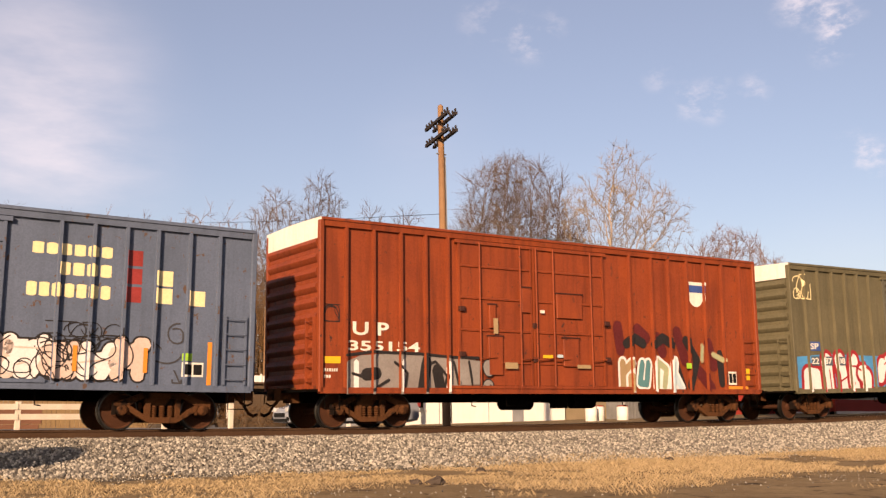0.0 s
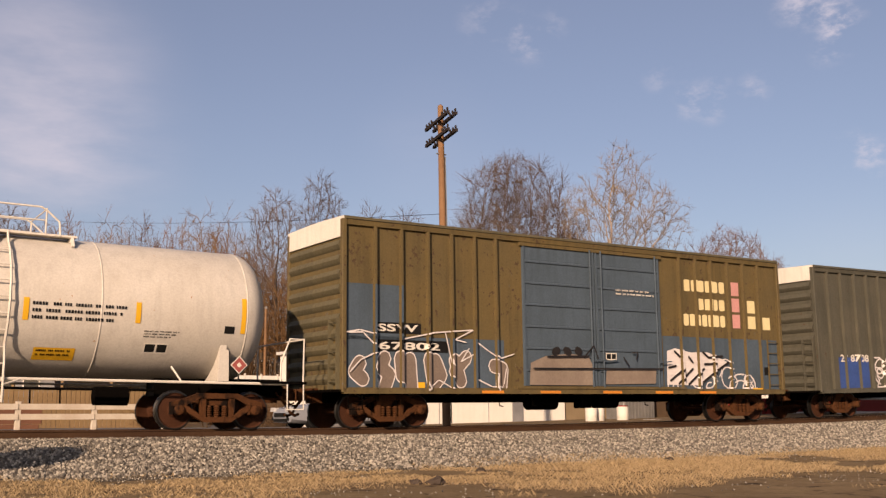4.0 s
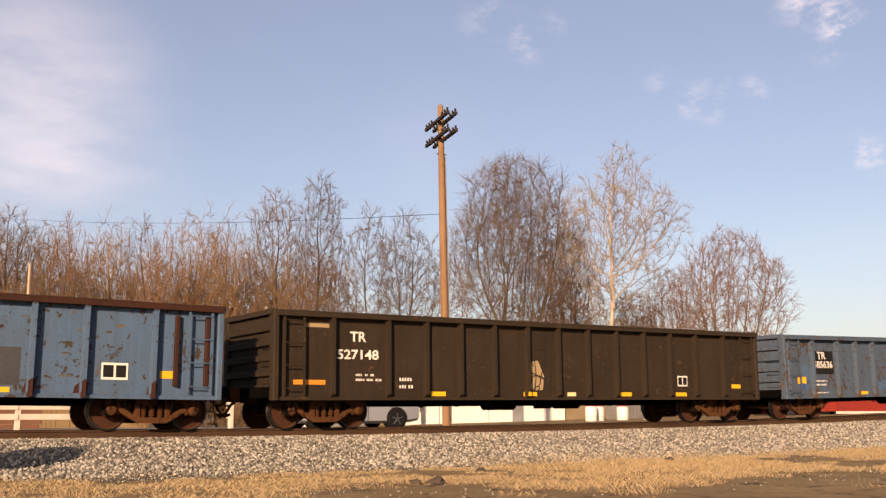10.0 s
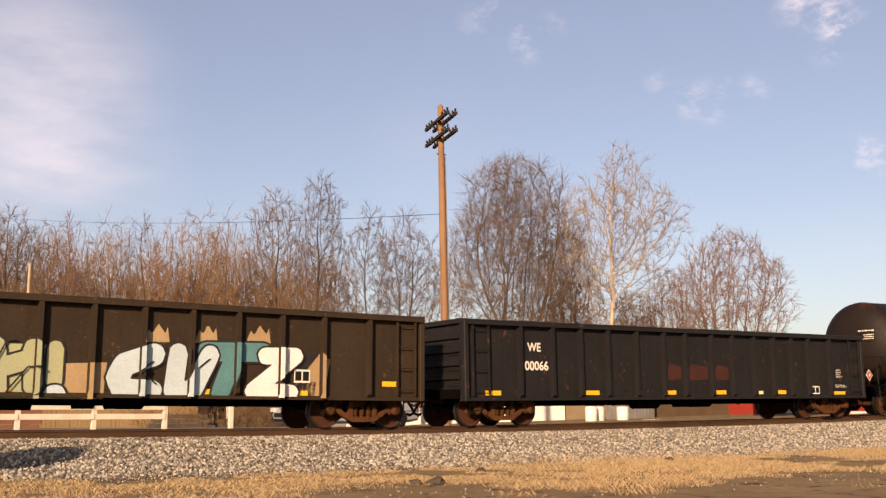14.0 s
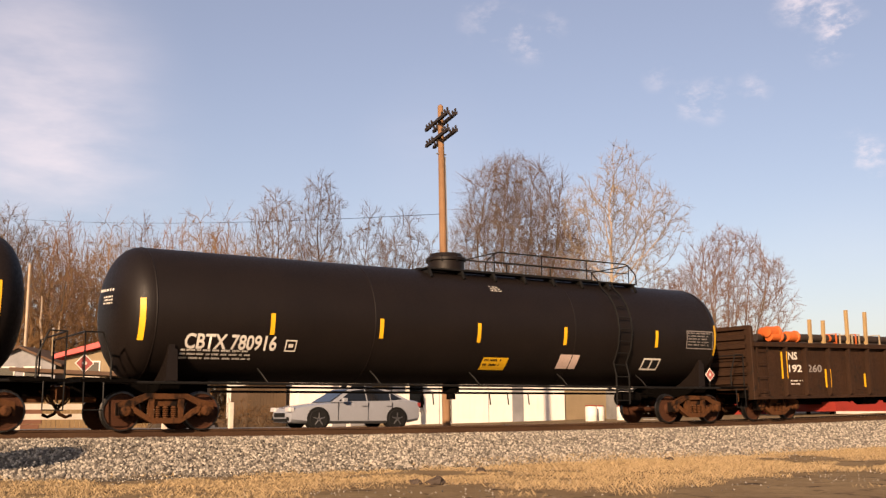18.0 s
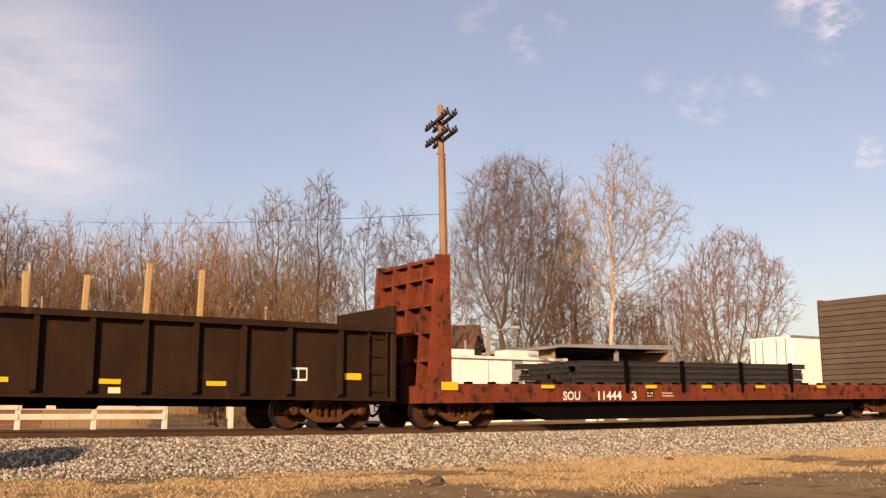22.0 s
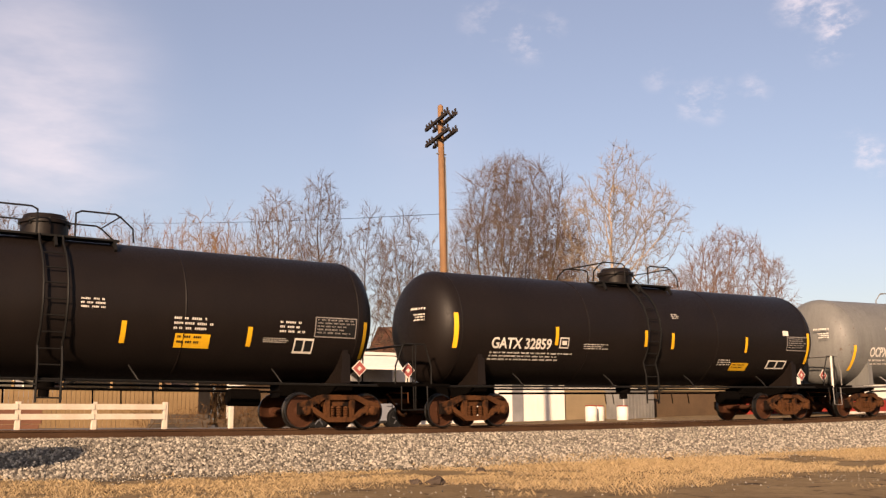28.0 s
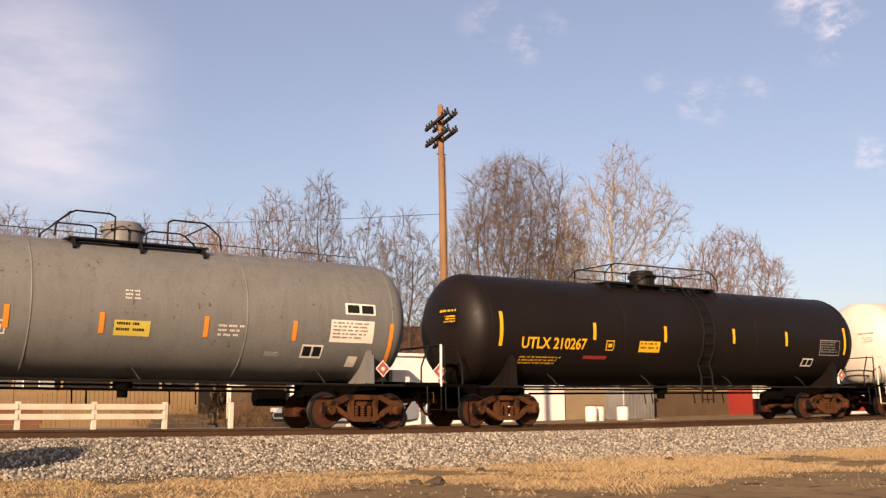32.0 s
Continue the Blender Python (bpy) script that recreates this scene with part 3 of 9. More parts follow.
# ---------------------------------------------------------------- ground and track
GROUND_LAT = [(-3000, -0.9), (-60, -0.9), (-23, -0.85), (-9, -0.84), (-6.5, -0.82), (-5.6, -0.8), (-4.9, -0.78), (-3.2, -0.6), (3.2, -0.5), (4.6, -0.42), (6.5, -0.2), (40, -0.18), (120, -0.2), (3000, -0.3)]


def ground_z(x, y):
    lat = y - float(np.interp(x, S_AXIS, line_y))
    near = math.exp(-(max(abs(lat) - 8, 0) / 60.0) ** 2)
    return float(np.interp(lat, [p[0] for p in GROUND_LAT], [p[1] for p in GROUND_LAT])) + float(np.interp(x, S_AXIS, line_z)) * near


def build_ground():
    xs = [-3000, -1200, -500, -200, -100, -60] + list(np.arange(-40, 90.1, 1.5)) + [100, 130, 180, 300, 700, 1500, 3000]
    ys = [-3000, -1000, -300, -120, -60, -40, -30] + list(np.arange(-24, -2.9, 0.4)) + [3.2, 4.6, 5.5, 6.5, 8, 12, 20, 30, 45, 70, 120, 250, 600, 1500, 3000]
    f = Form()
    for x in xs:
        for y in ys:
            yy = y + float(np.interp(x, S_AXIS, line_y))
            z = ground_z(x, yy)
            if -24 <= y < -4.9 and -40 < x < 90:
                z += 0.05 * noise.noise((x * 0.5, yy * 0.5, 0)) + 0.03 * noise.noise((x * 1.7, yy * 1.7, 3))
            f.v.append((x, yy, z))
    n = len(ys)
    f.f = [(i * n + j, (i + 1) * n + j, (i + 1) * n + j + 1, i * n + j + 1) for i in range(len(xs) - 1) for j in range(n - 1)]
    f.m = [0] * len(f.f)
    ob = new("ground", f.mesh("ground", M["soil"]))
    tagged(ob, "bare dry winter soil with thin tan grass", "ground", kind="structure")


def sweep(outline, lat, stations, slot_of=None):
    """A cross-section (lateral, height) carried along the track."""
    f = Form()
    n = len(outline)
    for s in stations:
        for y, z in outline:
            f.v.append(tuple(on_track(s, lat + y, z)))
    for k in range(len(stations) - 1):
        for i in range(n):
            f.f.append((k * n + i, k * n + (i + 1) % n, (k + 1) * n + (i + 1) % n, (k + 1) * n + i))
            f.m.append(slot_of(i) if slot_of else 0)
    f.f += [tuple(range(n))[::-1], tuple((len(stations) - 1) * n + i for i in range(n))]
    f.m += [0, 0]
    return f


BED = [(-5.9, -1.0), (-5.3, -0.78), (-4.0, -0.57), (-2.4, -0.27), (-1.9, -0.2), (1.9, -0.2), (2.4, -0.27), (4.2, -0.7), (4.4, -0.95)]


def bed_z(lat):
    return float(np.interp(lat, [p[0] for p in BED], [p[1] for p in BED]))


def build_track():
    near = list(np.arange(-20, 70.1, 1.0))
    stations = [-420, -300, -200, -100, -60, -40] + near + [80, 90, 100, 150, 250, 350, 470]
    bed = new("ballast_bed", sweep(BED, 0, stations).mesh("ballast_bed", M["ballast"]))
    tagged(bed, "grey crushed stone ballast bed under the track", "ballast", kind="structure")
    section = [(-0.07, -0.18), (0.07, -0.18), (0.07, -0.165), (0.012, -0.145), (0.012, -0.045), (0.036, -0.035), (0.036, -0.006), (0.028, 0.0), (-0.028, 0.0), (-0.036, -0.006), (-0.036, -0.035), (-0.012, -0.045), (-0.012, -0.145), (-0.07, -0.165)]
    track = thing("railway_track", "rusty steel rails on creosoted timber ties", "railway track", kind="structure")
    for lat in (-0.755, 0.755):
        part("rail", sweep(section, lat, stations, lambda i: 1 if i == 7 else 0), (M["rail"], M["railhead"]), track)
    tie = Form().box(-0.115, 0.115, -1.3, 1.3, -0.36, -0.182, 0.015).mesh("tie", M["tie"])
    plate = Form().box(-0.09, 0.09, -0.17, 0.17, -0.186, -0.166, 0.01).mesh("tie_plate", M["rail"])
    rng = random.Random(3)
    for k in range(150):
        s = -12 + k * 0.52 + rng.uniform(-0.04, 0.04)
        p = on_track(s, rng.uniform(-0.06, 0.06))
        t = part("tie", tie, None, track, at=p)
        t.rotation_euler = (0, 0, rng.uniform(-0.02, 0.02))
        for lat in (-0.755, 0.755):
            part("tie_plate", plate, None, t, at=(0, lat, 0))


def scatter_stones():
    """Loose ballast: many angular stones in one mesh."""
    rng = np.random.RandomState(5)
    count = 72000
    s = rng.uniform(1.5, 38.5, count)
    lat = np.where(rng.rand(count) < 0.91, rng.uniform(-5.4, -0.85, count), -5.2 - 7.5 * rng.rand(count) ** 2.2)
    keep = ~((np.abs(lat + 0.755) < 0.1))
    s, lat = s[keep], lat[keep]
    base = np.array([(1, 0, 0), (-1, 0, 0), (0, 1, 0), (0, -1, 0), (0, 0, 1), (0, 0, -1)], float)
    tri = [(0, 2, 4), (2, 1, 4), (1, 3, 4), (3, 0, 4), (2, 0, 5), (1, 2, 5), (3, 1, 5), (0, 3, 5)]
    verts, faces = [], []
    for i in range(len(s)):
        p = on_track(s[i], lat[i])
        z = max(bed_z(lat[i]) + float(np.interp(s[i], S_AXIS, line_z)), ground_z(p.x, p.y) if lat[i] < -5.0 else -9)
        size = rng.uniform(0.014, 0.04) if lat[i] > -5.2 else rng.uniform(0.006, 0.018)
        rot = np.array(Euler(rng.uniform(0, 6.28, 3)).to_matrix())
        pts = (base * rng.uniform(0.6, 1.25, (6, 3)) * size + base * size * 0.15) @ rot.T + np.array((p.x, p.y, z + size * 0.35))
        k = len(verts)
        verts.extend(map(tuple, pts))
        faces.extend((a + k, b + k, c + k) for a, b, c in tri)
    me = bpy.data.meshes.new("ballast_stones")
    me.from_pydata(verts, [], faces)
    me.materials.append(stone_material())
    tagged(new("ballast_stones", me), "loose angular grey and tan ballast stones", "gravel", kind="stuff")


def stone_material():
    m = M["stone"]
    n, l = m.node_tree.nodes, m.node_tree.links
    geo = n.new("ShaderNodeNewGeometry")
    ramp = n.new("ShaderNodeValToRGB")
    ramp.color_ramp.elements[0].color, ramp.color_ramp.elements[1].color = (0.055, 0.05, 0.044, 1), (0.36, 0.33, 0.275, 1)
    ramp.color_ramp.elements.new(0.55).color = (0.155, 0.139, 0.116, 1)
    l.new(geo.outputs["Random Per Island"], ramp.inputs["Fac"])
    l.new(ramp.outputs["Color"], n["Principled BSDF"].inputs["Base Color"])
    return m


def scatter_grass():
    """Short dry grass blades in clumps beside the ballast."""
    rng = np.random.RandomState(9)
    verts, faces = [], []
    made = 0
    while made < 150000:
        s, lat = rng.uniform(1.0, 38.5), -rng.triangular(4.2, 5.8, 14.5)
        p = on_track(s, lat)
        if -lat < 5.15 - 0.9 * math.exp(-((s - 16) / 6.0) ** 2) + 0.35 * noise.noise((s * 0.8, 0, 0)) + 0.3 * noise.noise((s * 3.1, lat * 2.0, 4)) + 0.5 * rng.rand() ** 3:
            continue
        thick = noise.noise((p.x * 0.22, p.y * 0.45, 7)) + 0.55 * noise.noise((p.x * 1.1, p.y * 1.3, 2)) + (0.3 if s > 12 else 0.1)
        made += 1
        if thick < -0.05 + max(0.0, -lat - 8.5) * 0.12:
            continue
        z = max(ground_z(p.x, p.y), bed_z(lat) + float(np.interp(s, S_AXIS, line_z)) if lat > -5.3 else -9) - 0.01
        h = rng.uniform(0.025, 0.075) * (1.0 + 0.5 * max(thick, 0))
        a, lean = rng.uniform(0, 6.28), rng.uniform(0.2, 1.3)
        w = rng.uniform(0.0018, 0.0034)
        dx, dy = cos(a), sin(a)
        k = len(verts)
        verts += [(p.x - dy * w, p.y + dx * w, z), (p.x + dy * w, p.y - dx * w, z), (p.x + dx * h * lean * 0.5, p.y + dy * h * lean * 0.5, z + h * 0.7), (p.x + dx * h * lean, p.y + dy * h * lean, z + h)]
        faces += [(k, k + 1, k + 2), (k, k + 2, k + 3), (k + 1, k + 3, k + 2)]
    me = bpy.data.meshes.new("dry_grass")
    me.from_pydata(verts, [], faces)
    m = M["grass"]
    n, l = m.node_tree.nodes, m.node_tree.links
    geo, ramp = n.new("ShaderNodeNewGeometry"), n.new("ShaderNodeValToRGB")
    ramp.color_ramp.elements[0].color, ramp.color_ramp.elements[1].color = (0.13, 0.09, 0.05, 1), (0.33, 0.245, 0.14, 1)
    ramp.color_ramp.elements.new(0.45).color = (0.225, 0.163, 0.09, 1)
    l.new(geo.outputs["Random Per Island"], ramp.inputs["Fac"])
    l.new(ramp.outputs["Color"], n["Principled BSDF"].inputs["Base Color"])
    me.materials.append(m)
    tagged(new("dry_grass", me), "short tan winter grass beside the ballast", "grass", kind="stuff")


def clods():
    """A few dark lumps lying on the bank."""
    rng = random.Random(2)
    for side, ahead, size in ((0.72, 20.6, 0.11), (-0.45, 17.0, 0.12), (-0.12, 17.0, 0.17), (5.1, 24.0, 0.13)):
        p = out(side, ahead)
        f = Form()
        f.lathe([(0.02, 0), (0.7, 0.02), (1.0, 0.25), (0.75, 0.62), (0.3, 0.8), (0.02, 0.82)], "z", n=9)
        f.v = [tuple(c * (1 + rng.uniform(-0.25, 0.25)) * size for c in v) for v in f.v]
        lat = p.y - float(np.interp(p.x, S_AXIS, line_y))
        z = max(ground_z(p.x, p.y), bed_z(lat) if lat > -5 else -9)
        ob = new("clod", f.mesh("clod", M["bark_dark"], smooth=False))
        ob.matrix_basis = pose(p.x, p.y, z - 0.01, 0, 0, rng.uniform(0, 360))
        tagged(ob, "dark lump of dirt lying on the gravel bank", "clod", "clods on the bank")


# ---------------------------------------------------------------- running gear
WHEELSETS = []


def wheelset_form():
    f = Form()
    for k in (-1, 1):
        prof = [(0.07, 0.68), (0.12, 0.69), (0.16, 0.725), (0.34, 0.715), (0.375, 0.69), (0.42, 0.685), (0.445, 0.69), (0.445, 0.715), (0.42, 0.725), (0.415, 0.82), (0.385, 0.822), (0.35, 0.79), (0.16, 0.80), (0.12, 0.86), (0.07, 0.86)]
        f.lathe([(r, k * y) for r, y in prof], "y", n=20, slots=[0, 0, 0, 0, 0, 1, 1, 1, 1, 1, 0, 0, 0, 0])
    f.tube((0, -1.05, 0), (0, 1.05, 0), 0.075, n=12)
    return f


def side_frame_form():
    """Cast side frame with two windows round the spring nest, and roller bearing ends."""
    f = Form()
    y0, y1 = -0.075, 0.075
    f.prism([(-1.05, 0.50), (-0.70, 0.54), (-0.42, 0.68), (0.42, 0.68), (0.70, 0.54), (1.05, 0.50), (1.05, 0.60), (0.74, 0.68), (0.45, 0.80), (-0.45, 0.80), (-0.74, 0.68), (-1.05, 0.60)], "y", y0, y1)
    f.prism([(-0.30, 0.16), (0.30, 0.16), (0.34, 0.28), (-0.34, 0.28)], "y", y0, y1)
    for k in (-1, 1):
        f.prism([(k * 0.30, 0.16), (k * 0.34, 0.29), (k * 0.66, 0.50), (k * 0.80, 0.56), (k * 0.72, 0.40)], "y", y0, y1)
        f.prism([(k * 0.27, 0.28), (k * 0.37, 0.28), (k * 0.39, 0.70), (k * 0.27, 0.70)], "y", y0, y1)
        f.prism([(k * 0.70, 0.33), (k * 0.76, 0.33), (k * 0.76, 0.55), (k * 0.70, 0.55)], "y", y0 * 0.8, y1 * 0.8)
        f.prism([(k * 1.0, 0.33), (k * 1.06, 0.33), (k * 1.06, 0.58), (k * 1.0, 0.58)], "y", y0 * 0.8, y1 * 0.8)
        f.lathe([(0.02, -0.15), (0.085, -0.15), (0.11, -0.13), (0.115, -0.05), (0.125, -0.03), (0.125, 0.06)], "y", (k * 0.88, 0, 0.43), n=16)
        for a in range(3):
            f.tube((k * 0.88 + 0.055 * cos(a * 2.1), -0.165, 0.43 + 0.055 * sin(a * 2.1)), (k * 0.88 + 0.055 * cos(a * 2.1), -0.14, 0.43 + 0.055 * sin(a * 2.1)), 0.014, n=6)
    return f


def spring_form():
    f = Form()
    return f.lathe([(0.05, 0.0)] + [(0.075 if i % 2 else 0.052, 0.02 + i * 0.021) for i in range(11)] + [(0.05, 0.25)], "z", (0, 0, 0.28), n=9)


def bolster_form():
    f = Form()
    f.prism([(-0.23, 0.53), (0.23, 0.53), (0.26, 0.60), (0.26, 0.70), (-0.26, 0.70), (-0.26, 0.60)], "y", -1.02, 1.02)
    f.prism([(-0.25, 0.5), (0.25, 0.5), (0.25, 0.8), (-0.25, 0.8)], "y", -0.3, 0.3)
    f.box(-0.62, -0.52, -0.78, 0.78, 0.32, 0.42)
    f.box(0.52, 0.62, -0.78, 0.78, 0.32, 0.42)
    for k in (-1, 1):
        for y in (-0.75, 0.75):
            f.prism([(k * 0.40, 0.25), (k * 0.47, 0.25), (k * 0.45, 0.60), (k * 0.37, 0.58)], "y", y - 0.05, y + 0.05)
    return f


def truck(car, x):
    b = part("truck", shared("truck", bolster_form, M["truck"]), None, car, "rusty cast steel truck with spring nests", at=(x, 0, 0))
    for k in (-1, 1):
        sf = part("side_frame", shared("side_frame", side_frame_form, M["truck"]), None, b, at=(0, k * 1.03, 0))
        if k > 0:
            sf.rotation_euler = (0, 0, pi)
        for x in (-0.18, 0.0, 0.18):
            part("spring", shared("spring", spring_form, M["truck"]), None, b, at=(x, k * 1.03, 0))
        ws = part("wheelset", shared("wheelset", wheelset_form, M["wheel"], M["tread"]), None, b, "rust-brown wheels with bright treads")
        ws.matrix_parent_inverse = Matrix.Translation((k * 0.88, 0, 0.42))
        WHEELSETS.append(ws)
    return b


def coupler_form():
    f = Form()
    f.box(-0.6, -0.12, -0.2, 0.2, 0.62, 0.98, 0.03)
    f.box(-0.45, 0.0, -0.09, 0.09, 0.72, 0.92, 0.02)
    f.prism([(0.0, -0.12), (0.12, -0.19), (0.30, -0.17), (0.34, -0.05), (0.22, 0.0), (0.24, 0.13), (0.10, 0.17), (0.0, 0.12)], "z", 0.68, 0.96)
    f.rod([(-0.1, -0.28, 0.78), (0.05, -0.34, 0.55), (0.16, -0.34, 0.38), (0.30, -0.30, 0.32), (0.42, -0.22, 0.36)], 0.036, n=8)
    f.rod([(-0.3, -0.5, 0.86), (-0.1, -0.52, 0.6), (0.1, -0.42, 0.56), (0.3, -0.2, 0.62)], 0.022)
    f.rod([(-0.1, -1.2, 0.86), (-0.1, -0.12, 0.90), (0.06, -0.1, 0.98)], 0.022)
    f.rod([(-0.1, -1.2, 0.86), (-0.1, -1.22, 0.62)], 0.016)
    return f


def coupler(car, x, way):
    c = part("coupler", shared("coupler", coupler_form, M["truck"]), None, car, "rusty knuckle coupler with air hose", at=(x, 0, 0))
    if way < 0:
        c.rotation_euler = (0, 0, pi)


def underframe(car, half, low=0.62):
    # Sills and fittings take the near-black that paints in the undercar shade
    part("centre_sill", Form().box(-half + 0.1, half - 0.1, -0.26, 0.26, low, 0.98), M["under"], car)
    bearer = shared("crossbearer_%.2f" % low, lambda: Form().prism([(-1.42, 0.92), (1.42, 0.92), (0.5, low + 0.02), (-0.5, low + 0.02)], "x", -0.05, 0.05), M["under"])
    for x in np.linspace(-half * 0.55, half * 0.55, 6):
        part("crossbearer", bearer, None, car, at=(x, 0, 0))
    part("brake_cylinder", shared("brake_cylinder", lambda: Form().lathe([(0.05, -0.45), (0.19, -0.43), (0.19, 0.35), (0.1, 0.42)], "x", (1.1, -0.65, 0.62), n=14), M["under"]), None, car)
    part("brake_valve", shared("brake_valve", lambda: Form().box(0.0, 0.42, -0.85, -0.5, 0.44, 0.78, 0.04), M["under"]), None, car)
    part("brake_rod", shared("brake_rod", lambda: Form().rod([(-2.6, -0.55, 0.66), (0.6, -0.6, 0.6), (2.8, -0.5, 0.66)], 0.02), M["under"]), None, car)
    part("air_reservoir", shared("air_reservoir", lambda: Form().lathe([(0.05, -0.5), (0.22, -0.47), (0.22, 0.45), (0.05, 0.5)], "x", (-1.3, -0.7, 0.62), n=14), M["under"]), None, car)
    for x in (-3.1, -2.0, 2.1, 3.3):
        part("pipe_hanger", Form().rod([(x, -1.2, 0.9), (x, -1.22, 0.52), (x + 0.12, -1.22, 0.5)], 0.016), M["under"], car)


# ---------------------------------------------------------------- markings that lie on a car's skin


def block_letters(text, x0, x1, z0, z1, skin, slant=0.0):
    """Readable stencil lettering fitted into a field on the skin."""
    cu = bpy.data.curves.new("lettering", "FONT")
    cu.body = text
    cu.size = 1.0
    cu.offset = 0.022
    cu.resolution_u = 3
    tmp = bpy.data.objects.new("lettering", cu)
    me = bpy.data.meshes.new_from_object(tmp)
    bpy.data.objects.remove(tmp)
    co = np.array([v.co[:] for v in me.vertices])
    lo, hi = co.min(0), co.max(0)
    for v in me.vertices:
        a, b = (v.co.x - lo[0]) / (hi[0] - lo[0]), (v.co.y - lo[1]) / (hi[1] - lo[1])
        x, z = x0 + a * (x1 - x0), z0 + b * (z1 - z0)
        v.co = (x, skin(x, z) - 0.013, z)
    return me


def letters(car, text, x0, x1, z0, z1, skin, mat="whitepaint"):
    me = block_letters(text, x0, x1, z0, z1, skin)
    me.materials.clear()
    me.materials.append(M[mat])
    return part("lettering", me, None, car)


def skin_patch(outline, skin, lift=0.004, step=0.05, edges=()):
    """A painted shape that follows the skin: an outline in (x, z), filled column by column."""
    xs = [p[0] for p in outline]
    x0, x1 = min(xs), max(xs)
    cols = sorted(set(list(np.linspace(x0 + 1e-4, x1 - 1e-4, max(2, int((x1 - x0) / step) + 1))) + [e for e in edges if x0 < e < x1]))
    f = Form()

    def spans(x):
        hits = []
        for (ax, az), (bx, bz) in zip(outline, outline[1:] + outline[:1]):
            if (ax - x) * (bx - x) < 0:
                hits.append(az + (bz - az) * (x - ax) / (bx - ax))
        hits.sort()
        return (hits[0], hits[-1]) if len(hits) > 1 else None

    prev = None
    for x in cols:
        sp = spans(x)
        if sp:
            rows = max(1, int((sp[1] - sp[0]) / 0.07))
            zs = [sp[0] + (sp[1] - sp[0]) * i / rows for i in range(rows + 1)]
            if prev:
                pz = [prev[1][0] + (prev[1][1] - prev[1][0]) * i / rows for i in range(rows + 1)]
                for i in range(rows):
                    q = [(prev[0], pz[i]), (x, zs[i]), (x, zs[i + 1]), (prev[0], pz[i + 1])]
                    f.add([(a, skin(a, b) - lift, b) for a, b in q], [(0, 1, 2, 3)])
            prev = (x, sp)
        else:
            prev = None
    return f


def rect(car, name, x0, x1, z0, z1, skin, mat, label="", lift=0.004):
    return part(name, skin_patch([(x0, z0), (x1, z0), (x1, z1), (x0, z1)], skin, lift, 0.1, edges_of(skin)), M[mat], car, label, smooth=False)


EDGES = {}
FOOT = {}


def edges_of(skin):
    return EDGES.get(skin, ())


def bars(car, x0, x1, z0, z1, skin, rows=2, mat="whitepaint", seed=1):
    """Small print that cannot be read: rows of short bars."""
    rng = random.Random(seed + int(x0 * 100))
    f = Form()
    h = (z1 - z0) / (rows * 2.2)
    for r in range(rows):
        z = z1 - r * h * 2.2
        x = x0
        stop = x1 - rng.uniform(0, 0.25) * (x1 - x0)
        while x < stop - 0.03:
            for _ in range(rng.randint(2, 6)):
                w = h * rng.uniform(0.45, 0.75)
                if x + w > stop:
                    break
                q = [(x, z - h), (x + w, z - h), (x + w, z), (x, z)]
                f.add([(a, skin(a, b) - 0.013, b) for a, b in q], [(0, 1, 2, 3)])
                x += w + h * 0.3
            x += h * rng.uniform(0.6, 1.6)
    if not f.f:
        f.add([(a, skin(a, b) - 0.008, b) for a, b in ((x0, z0), (x1, z0), (x1, z0 + h), (x0, z0 + h))], [(0, 1, 2, 3)])
    tagged(part("small_print", f, M[mat], car, smooth=False), kind="stuff")


def data_panel(car, x0, x1, z0, z1, skin, face="blackpatch", frame_mat="whitepaint"):
    """A stencilled service panel: a frame with two fields."""
    rect(car, "service_panel", x0, x1, z0, z1, skin, frame_mat, lift=0.005)
    w, h = x1 - x0, z1 - z0
    for a, b in ((0.07, 0.46), (0.54, 0.93)):
        rect(car, "service_field", x0 + a * w, x0 + b * w, z0 + 0.14 * h, z1 - 0.14 * h, skin, face, lift=0.008)


def capsule(p, q, r, k=7):
    a = math.atan2(q[1] - p[1], q[0] - p[0])
    end = [(q[0] + r * cos(a - pi / 2 + pi * i / k), q[1] + r * sin(a - pi / 2 + pi * i / k)) for i in range(k + 1)]
    return end + [(p[0] + r * cos(a + pi / 2 + pi * i / k), p[1] + r * sin(a + pi / 2 + pi * i / k)) for i in range(k + 1)]


